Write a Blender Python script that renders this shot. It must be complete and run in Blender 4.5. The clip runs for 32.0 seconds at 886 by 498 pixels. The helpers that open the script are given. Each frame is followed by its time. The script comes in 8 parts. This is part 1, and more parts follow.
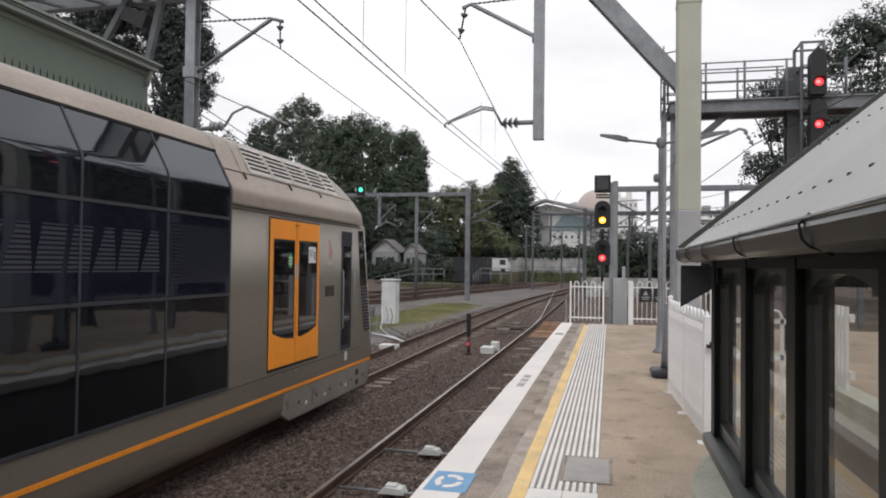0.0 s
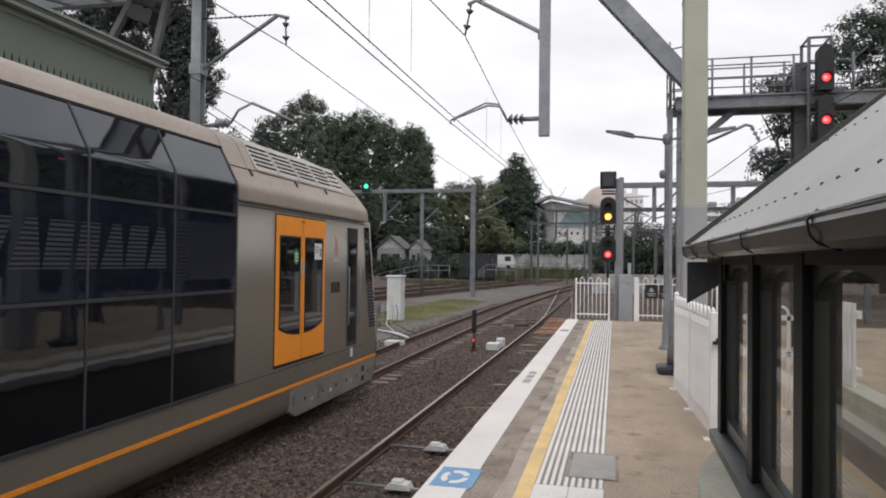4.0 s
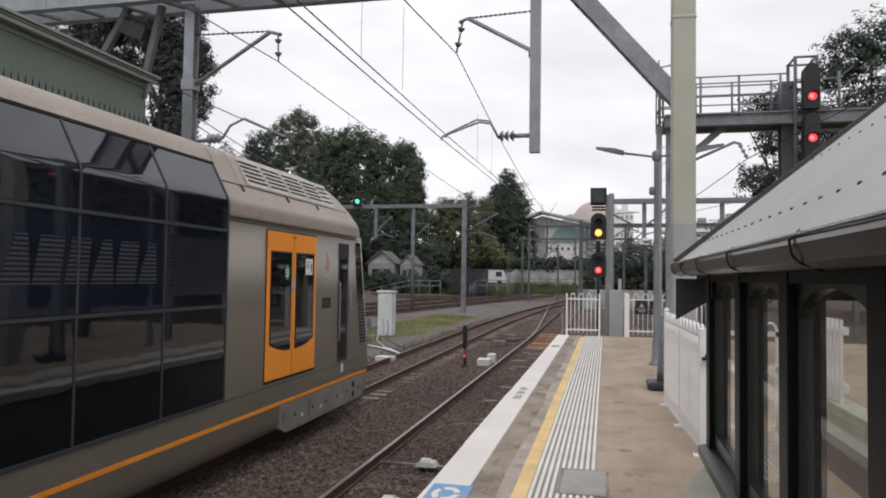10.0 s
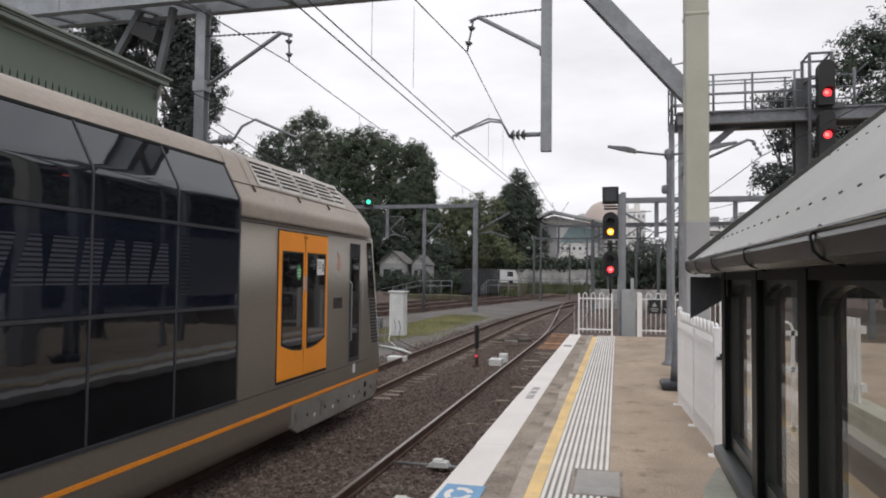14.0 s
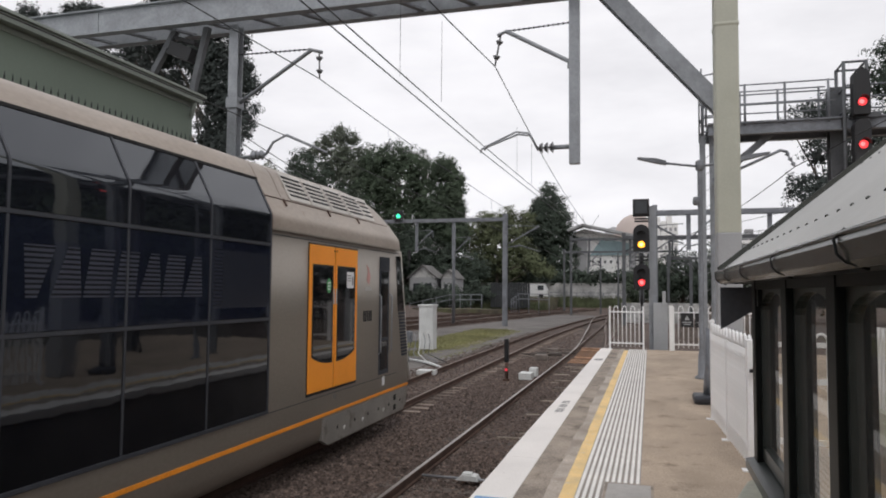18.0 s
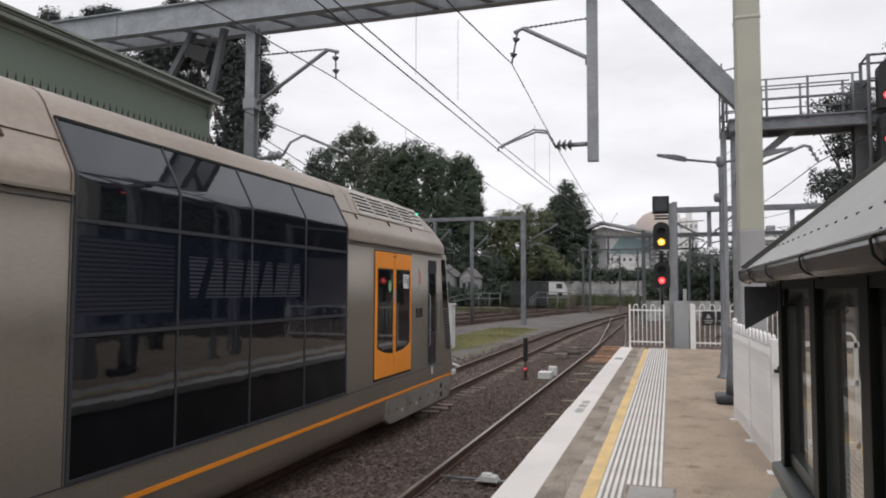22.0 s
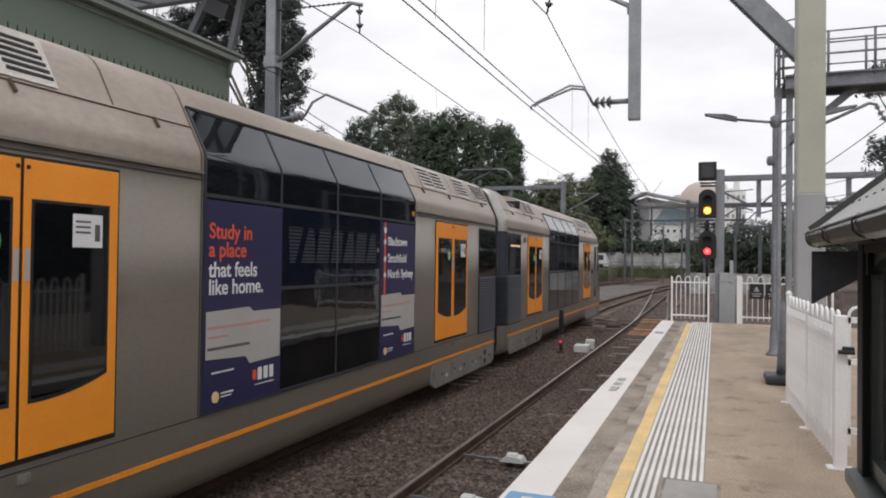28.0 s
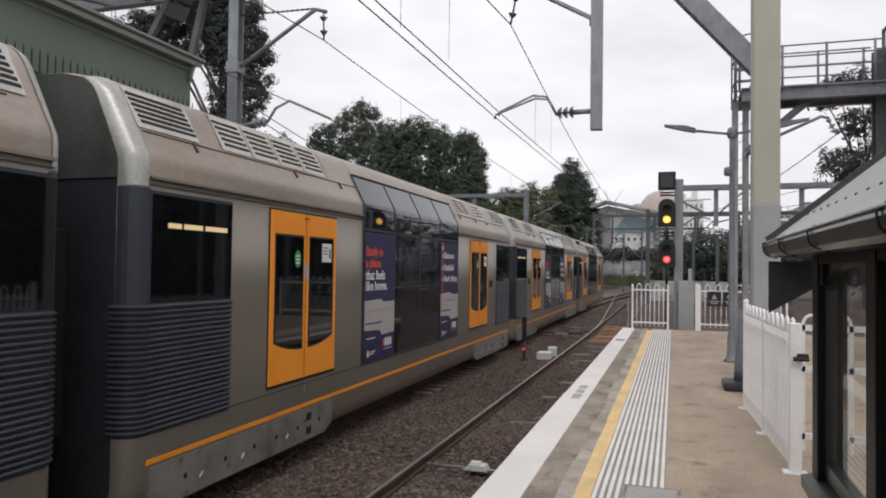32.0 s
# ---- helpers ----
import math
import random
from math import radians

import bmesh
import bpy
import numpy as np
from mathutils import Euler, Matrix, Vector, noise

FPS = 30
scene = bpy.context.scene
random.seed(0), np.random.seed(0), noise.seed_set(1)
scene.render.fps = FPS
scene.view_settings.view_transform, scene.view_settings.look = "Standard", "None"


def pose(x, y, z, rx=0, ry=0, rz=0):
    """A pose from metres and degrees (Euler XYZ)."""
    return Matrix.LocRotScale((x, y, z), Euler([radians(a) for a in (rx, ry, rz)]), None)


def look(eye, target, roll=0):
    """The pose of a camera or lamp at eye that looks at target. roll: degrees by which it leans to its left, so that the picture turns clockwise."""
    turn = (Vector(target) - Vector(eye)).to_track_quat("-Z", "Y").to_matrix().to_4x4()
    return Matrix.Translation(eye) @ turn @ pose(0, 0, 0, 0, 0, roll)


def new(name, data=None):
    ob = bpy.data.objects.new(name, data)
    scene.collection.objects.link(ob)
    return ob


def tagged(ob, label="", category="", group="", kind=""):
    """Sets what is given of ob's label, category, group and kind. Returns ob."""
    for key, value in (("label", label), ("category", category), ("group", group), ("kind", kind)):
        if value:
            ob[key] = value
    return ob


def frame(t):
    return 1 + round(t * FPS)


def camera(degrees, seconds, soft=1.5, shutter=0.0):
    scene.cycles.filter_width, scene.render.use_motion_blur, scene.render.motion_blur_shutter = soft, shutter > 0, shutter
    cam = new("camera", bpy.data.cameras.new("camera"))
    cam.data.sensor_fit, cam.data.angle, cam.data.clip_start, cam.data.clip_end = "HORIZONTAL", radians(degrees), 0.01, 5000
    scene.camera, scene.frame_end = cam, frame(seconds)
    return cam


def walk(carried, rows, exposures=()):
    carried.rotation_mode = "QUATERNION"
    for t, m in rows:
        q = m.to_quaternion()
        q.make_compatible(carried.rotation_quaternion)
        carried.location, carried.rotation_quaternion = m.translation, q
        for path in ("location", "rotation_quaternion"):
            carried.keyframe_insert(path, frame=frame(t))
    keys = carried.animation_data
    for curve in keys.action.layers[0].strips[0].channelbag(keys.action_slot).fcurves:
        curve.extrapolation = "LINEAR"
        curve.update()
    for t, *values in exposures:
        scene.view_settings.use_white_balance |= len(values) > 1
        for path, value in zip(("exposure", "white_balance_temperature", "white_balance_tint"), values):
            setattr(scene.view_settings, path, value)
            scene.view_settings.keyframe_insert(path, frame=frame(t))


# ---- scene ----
cam = camera(64.0, 32.0, soft=1.9)
PATH = [
    (0, (0.0, 0.0, 2.0), (-0.457, 1.946, 2.047), 0.7),
    (0.5, (-0.005, -0.008, 2.003), (-0.453, 1.94, 2.044), 1.0),
    (1, (-0.004, -0.026, 2.002), (-0.444, 1.924, 2.045), 1.0),
    (1.5, (-0.006, -0.017, 2.005), (-0.44, 1.935, 2.038), 0.9),
    (2, (-0.013, -0.015, 2.008), (-0.477, 1.931, 2.035), 0.8),
    (2.5, (-0.002, -0.01, 2.005), (-0.471, 1.934, 2.032), 0.7),
    (3, (-0.015, -0.006, 2.001), (-0.479, 1.939, 2.038), 0.8),
    (3.5, (-0.005, -0.008, 2.0), (-0.473, 1.936, 2.037), 0.7),
    (5.5, (-0.008, -0.01, 1.998), (-0.487, 1.932, 2.035), 0.8),
    (6, (-0.001, -0.002, 1.999), (-0.479, 1.939, 2.038), 0.7),
    (6.5, (-0.008, 0.006, 1.995), (-0.483, 1.948, 2.041), 0.8),
    (7, (-0.002, -0.011, 1.999), (-0.472, 1.932, 2.053), 0.8),
    (7.5, (0.002, -0.02, 2.002), (-0.463, 1.924, 2.059), 0.6),
    (8, (0.004, -0.021, 2.011), (-0.462, 1.922, 2.082), 0.7),
    (8.5, (-0.002, -0.023, 2.001), (-0.475, 1.919, 2.081), 0.7),
    (9, (-0.002, -0.018, 2.002), (-0.471, 1.925, 2.088), 0.9),
    (9.5, (-0.002, -0.022, 1.999), (-0.46, 1.923, 2.087), 0.9),
    (10, (0.003, -0.044, 2.009), (-0.444, 1.903, 2.089), 0.8),
    (10.5, (0.006, -0.035, 2.007), (-0.44, 1.913, 2.083), 0.2),
    (11, (0.001, -0.031, 2.001), (-0.431, 1.922, 2.039), 0.2),
    (11.5, (-0.004, -0.027, 2.008), (-0.446, 1.923, 2.067), 0.3),
    (12, (-0.01, -0.028, 2.006), (-0.448, 1.923, 2.069), 0.5),
    (12.5, (-0.019, -0.024, 2.006), (-0.482, 1.921, 2.06), 0.5),
    (13, (-0.011, -0.026, 2.008), (-0.49, 1.915, 2.071), 0.5),
    (13.5, (-0.01, -0.017, 2.003), (-0.483, 1.924, 2.074), 0.6),
    (14, (-0.007, -0.011, 2.001), (-0.485, 1.929, 2.081), 0.6),
    (14.5, (-0.004, -0.021, 2.001), (-0.477, 1.92, 2.089), 0.6),
    (15, (-0.004, -0.027, 2.005), (-0.482, 1.913, 2.089), 0.7),
    (15.5, (0.0, -0.023, 2.003), (-0.51, 1.908, 2.103), 0.6),
    (17.5, (0.024, -0.024, 1.977), (-0.52, 1.898, 2.081), 0.5),
    (18, (0.021, -0.042, 1.975), (-0.538, 1.875, 2.094), 0.5),
    (18.5, (0.022, -0.025, 1.983), (-0.5, 1.901, 2.115), 0.3),
    (19, (0.021, 0.009, 1.986), (-0.503, 1.935, 2.112), 0.1),
    (19.5, (0.009, 0.011, 1.987), (-0.509, 1.938, 2.112), 0.4),
    (20, (0.016, 0.0, 1.984), (-0.506, 1.927, 2.11), 0.2),
    (20.5, (0.029, 0.004, 1.976), (-0.513, 1.925, 2.106), 0.2),
    (21, (0.026, 0.019, 1.974), (-0.525, 1.938, 2.103), 0.3),
    (21.5, (0.026, 0.024, 1.983), (-0.538, 1.939, 2.1), 0.2),
    (22, (0.01, 0.034, 1.992), (-0.598, 1.936, 2.107), 0.2),
    (22.5, (0.006, 0.054, 1.98), (-0.648, 1.941, 2.09), -0.1),
    (23, (-0.019, 0.118, 1.941), (-0.733, 1.986, 1.974), -1.9),
    (23.5, (-0.024, 0.334, 1.943), (-0.821, 2.168, 1.991), -0.4),
    (24, (-0.027, 0.623, 1.949), (-0.87, 2.434, 2.041), 0.6),
    (24.5, (-0.031, 0.774, 1.944), (-0.833, 2.604, 2.041), -0.4),
    (25, (-0.001, 0.853, 1.935), (-0.873, 2.65, 2.046), 1.3),
    (25.5, (0.007, 0.894, 1.944), (-0.767, 2.737, 1.973), 0.2),
    (27.5, (-0.021, 0.945, 1.937), (-0.741, 2.811, 1.97), 0.8),
    (28, (-0.013, 0.938, 1.944), (-0.729, 2.805, 1.975), 0.7),
    (28.5, (-0.007, 0.936, 1.949), (-0.743, 2.795, 1.997), 0.5),
    (29, (-0.018, 0.926, 1.943), (-0.749, 2.787, 1.987), 0.4),
    (29.5, (-0.002, 0.922, 1.948), (-0.729, 2.783, 2.018), 0.2),
    (30, (0.002, 0.929, 1.949), (-0.741, 2.784, 2.021), 0.2),
    (30.5, (0.004, 0.925, 1.947), (-0.734, 2.783, 2.026), 0.2),
    (31, (-0.009, 0.933, 1.943), (-0.726, 2.799, 2.019), 0.5),
    (31.5, (-0.018, 0.923, 1.949), (-0.672, 2.812, 1.996), 1.0),
    (32, (-0.025, 0.939, 1.956), (-0.644, 2.84, 2.009), 0.8),
]
EXPOSURES = ((0, 0.08), (1, 0.03), (3, 0.04), (6, 0.02), (9, -0.02), (10, -0.02), (11, 0.02), (12, 0.0), (15, -0.03), (19, -0.07), (20, -0.06), (22, -0.05), (23, 0.0),
             (24, 0.05), (25, 0.0), (28, 0.03), (29, 0.0), (30, -0.03), (31, -0.05), (32, -0.05))
walk(cam, [(t, look(eye, target, roll)) for t, eye, target, roll in PATH], EXPOSURES)

# ---------------------------------------------------------------- light
world = bpy.data.worlds.new("overcast_sky")
scene.world = world
world.use_nodes = True
wn, wl = world.node_tree.nodes, world.node_tree.links
wn.clear()
w_out = wn.new("ShaderNodeOutputWorld")
w_bg = wn.new("ShaderNodeBackground")
w_sky = wn.new("ShaderNodeTexSky")
w_sky.sky_type = "NISHITA"
w_sky.sun_disc = False
w_sky.sun_elevation = radians(55)
w_sky.sun_rotation = radians(200)
w_hsv = wn.new("ShaderNodeHueSaturation")
w_hsv.inputs["Saturation"].default_value = 0.05
w_co = wn.new("ShaderNodeTexCoord")
w_map = wn.new("ShaderNodeMapping")
w_map.inputs["Scale"].default_value = (1.0, 1.0, 3.0)
w_map.inputs["Location"].default_value = (1.7, 0.4, 0.0)
w_noise = wn.new("ShaderNodeTexNoise")
w_noise.inputs["Scale"].default_value = 2.4
w_noise.inputs["Detail"].default_value = 6.0
w_noise.inputs["Roughness"].default_value = 0.55
w_ramp = wn.new("ShaderNodeValToRGB")
w_ramp.color_ramp.elements[0].position = 0.3
w_ramp.color_ramp.elements[0].color = (5.9, 5.85, 6.2, 1)
w_ramp.color_ramp.elements[1].position = 0.72
w_ramp.color_ramp.elements[1].color = (8.85, 8.75, 9.05, 1)
w_mix = wn.new("ShaderNodeMix")
w_mix.data_type = "RGBA"
w_mix.inputs[0].default_value = 0.85
wl.new(w_sky.outputs[0], w_hsv.inputs["Color"])
wl.new(w_co.outputs["Generated"], w_map.inputs[0])
wl.new(w_map.outputs[0], w_noise.inputs["Vector"])
wl.new(w_noise.outputs["Fac"], w_ramp.inputs[0])
wl.new(w_hsv.outputs[0], w_mix.inputs[6])
wl.new(w_ramp.outputs[0], w_mix.inputs[7])
w_sep, w_side, w_dim = wn.new("ShaderNodeSeparateXYZ"), wn.new("ShaderNodeMapRange"), wn.new("ShaderNodeVectorMath")
w_side.inputs["From Min"].default_value, w_side.inputs["To Min"].default_value, w_side.inputs["To Max"].default_value = -1.0, 1.06, 0.86
w_dim.operation = "SCALE"
wl.new(w_co.outputs["Generated"], w_sep.inputs[0])
wl.new(w_sep.outputs[0], w_side.inputs[0])
wl.new(w_mix.outputs[2], w_dim.inputs[0])
wl.new(w_side.outputs[0], w_dim.inputs["Scale"])
wl.new(w_dim.outputs[0], w_bg.inputs[0])
w_bg.inputs[1].default_value = 0.138
wl.new(w_bg.outputs[0], w_out.inputs[0])

sun = new("sun", bpy.data.lights.new("sun", "SUN"))
sun.data.energy = 0.75
sun.data.angle = radians(25)
sun.data.color = (1.0, 0.97, 0.93)
sun.matrix_world = look((0, 0, 40), (-13, 25, 0))


# ---------------------------------------------------------------- materials
def M(name, col, rough=0.6, metal=0.0, var=0.18, scale=1.5, fine=30.0, fvar=0.12, bump=0.15, bscale=60.0, coat=0.0,
      dirt=None, dirt_at=0.6, stretch=(1, 1, 1), rand=0.0, spots=None):
    """Base colour with variation at two scales, optional dirt patches and fine relief."""
    m = bpy.data.materials.new(name)
    m.use_nodes = True
    nt = m.node_tree
    n, l = nt.nodes, nt.links
    b = n["Principled BSDF"]
    b.inputs["Roughness"].default_value = rough
    b.inputs["Metallic"].default_value = metal
    b.inputs["Coat Weight"].default_value = coat
    co = n.new("ShaderNodeTexCoord")
    mp = n.new("ShaderNodeMapping")
    mp.inputs["Scale"].default_value = stretch
    l.new(co.outputs["Object"], mp.inputs[0])
    big, small = n.new("ShaderNodeTexNoise"), n.new("ShaderNodeTexNoise")
    for tex, s in ((big, scale), (small, fine)):
        tex.inputs["Scale"].default_value = s
        tex.inputs["Detail"].default_value = 5
        l.new(mp.outputs[0], tex.inputs["Vector"])
    def spread(src, amount):
        r = n.new("ShaderNodeMapRange")
        r.inputs["From Min"].default_value, r.inputs["From Max"].default_value = 0.3, 0.7
        r.inputs["To Min"].default_value, r.inputs["To Max"].default_value = 1 - amount, 1 + amount
        l.new(src, r.inputs[0])
        return r.outputs[0]
    mul = n.new("ShaderNodeMath")
    mul.operation = "MULTIPLY"
    l.new(spread(big.outputs["Fac"], var), mul.inputs[0])
    l.new(spread(small.outputs["Fac"], fvar), mul.inputs[1])
    factor = mul.outputs[0]
    if rand:
        info, m2 = n.new("ShaderNodeObjectInfo"), n.new("ShaderNodeMath")
        m2.operation = "MULTIPLY"
        rr = n.new("ShaderNodeMapRange")
        rr.inputs["To Min"].default_value, rr.inputs["To Max"].default_value = 1 - rand, 1 + rand
        l.new(info.outputs["Random"], rr.inputs[0])
        l.new(factor, m2.inputs[0])
        l.new(rr.outputs[0], m2.inputs[1])
        factor = m2.outputs[0]
    vec = n.new("ShaderNodeVectorMath")
    vec.operation = "SCALE"
    vec.inputs[0].default_value = col
    l.new(factor, vec.inputs["Scale"])
    colour = vec.outputs[0]
    if dirt:
        dn = n.new("ShaderNodeTexNoise")
        dn.inputs["Scale"].default_value = scale * 0.8
        dn.inputs["Detail"].default_value = 8
        dn.inputs["Roughness"].default_value = 0.65
        l.new(mp.outputs[0], dn.inputs["Vector"])
        dr = n.new("ShaderNodeMapRange")
        dr.inputs["From Min"].default_value, dr.inputs["From Max"].default_value = dirt_at - 0.1, dirt_at + 0.12
        l.new(dn.outputs["Fac"], dr.inputs[0])
        mx = n.new("ShaderNodeMix")
        mx.data_type = "RGBA"
        l.new(dr.outputs[0], mx.inputs[0])
        l.new(colour, mx.inputs[6])
        mx.inputs[7].default_value = (*dirt, 1)
        colour = mx.outputs[2]
    if spots:
        tint, sc, at, soft_edge = spots
        sn, sr, sm = n.new("ShaderNodeTexNoise"), n.new("ShaderNodeMapRange"), n.new("ShaderNodeMix")
        sn.inputs["Scale"].default_value, sn.inputs["Detail"].default_value, sn.inputs["Roughness"].default_value = sc, 10, 0.7
        sr.inputs["From Min"].default_value, sr.inputs["From Max"].default_value, sr.inputs["To Max"].default_value = at, at + soft_edge, 0.75
        l.new(co.outputs["Object"], sn.inputs["Vector"])
        l.new(sn.outputs["Fac"], sr.inputs[0])
        sm.data_type = "RGBA"
        l.new(sr.outputs[0], sm.inputs[0])
        l.new(colour, sm.inputs[6])
        sm.inputs[7].default_value = (*tint, 1)
        colour = sm.outputs[2]
    l.new(colour, b.inputs["Base Color"])
    if bump:
        bt, bp = n.new("ShaderNodeTexNoise"), n.new("ShaderNodeBump")
        bt.inputs["Scale"].default_value = bscale
        bt.inputs["Detail"].default_value = 4
        l.new(mp.outputs[0], bt.inputs["Vector"])
        bp.inputs["Strength"].default_value = bump
        bp.inputs["Distance"].default_value = 0.01
        l.new(bt.outputs["Fac"], bp.inputs["Height"])
        l.new(bp.outputs[0], b.inputs["Normal"])
    return m


def glow(name, col, strength):
    m = bpy.data.materials.new(name)
    m.use_nodes = True
    b = m.node_tree.nodes["Principled BSDF"]
    b.inputs["Base Color"].default_value = (*col, 1)
    b.inputs["Emission Color"].default_value = (*col, 1)
    b.inputs["Emission Strength"].default_value = strength
    return m


def pane_glass(name, tint, rough=0.02):
    """Clear pane: see-through with a mirror reflection by its gloss."""
    m = bpy.data.materials.new(name)
    m.use_nodes = True
    n, l = m.node_tree.nodes, m.node_tree.links
    out = n["Material Output"]
    n.remove(n["Principled BSDF"])
    tr, gl, mix, lw = n.new("ShaderNodeBsdfTransparent"), n.new("ShaderNodeBsdfGlossy"), n.new("ShaderNodeMixShader"), n.new("ShaderNodeLayerWeight")
    pw, fr = n.new("ShaderNodeMath"), n.new("ShaderNodeMath")
    pw.operation, fr.operation = "POWER", "MULTIPLY_ADD"
    pw.inputs[1].default_value, fr.inputs[1].default_value, fr.inputs[2].default_value = 5.0, 0.6, 0.03
    l.new(lw.outputs["Facing"], pw.inputs[0])
    l.new(pw.outputs[0], fr.inputs[0])
    tr.inputs[0].default_value = (*tint, 1)
    gl.inputs["Roughness"].default_value = rough
    l.new(fr.outputs[0], mix.inputs[0])
    l.new(tr.outputs[0], mix.inputs[1])
    l.new(gl.outputs[0], mix.inputs[2])
    film, dust = n.new("ShaderNodeMixShader"), n.new("ShaderNodeBsdfDiffuse")
    dust.inputs[0].default_value = (0.5, 0.5, 0.48, 1)
    film.inputs[0].default_value = 0.07
    l.new(mix.outputs[0], film.inputs[1])
    l.new(dust.outputs[0], film.inputs[2])
    l.new(film.outputs[0], out.inputs[0])
    return m


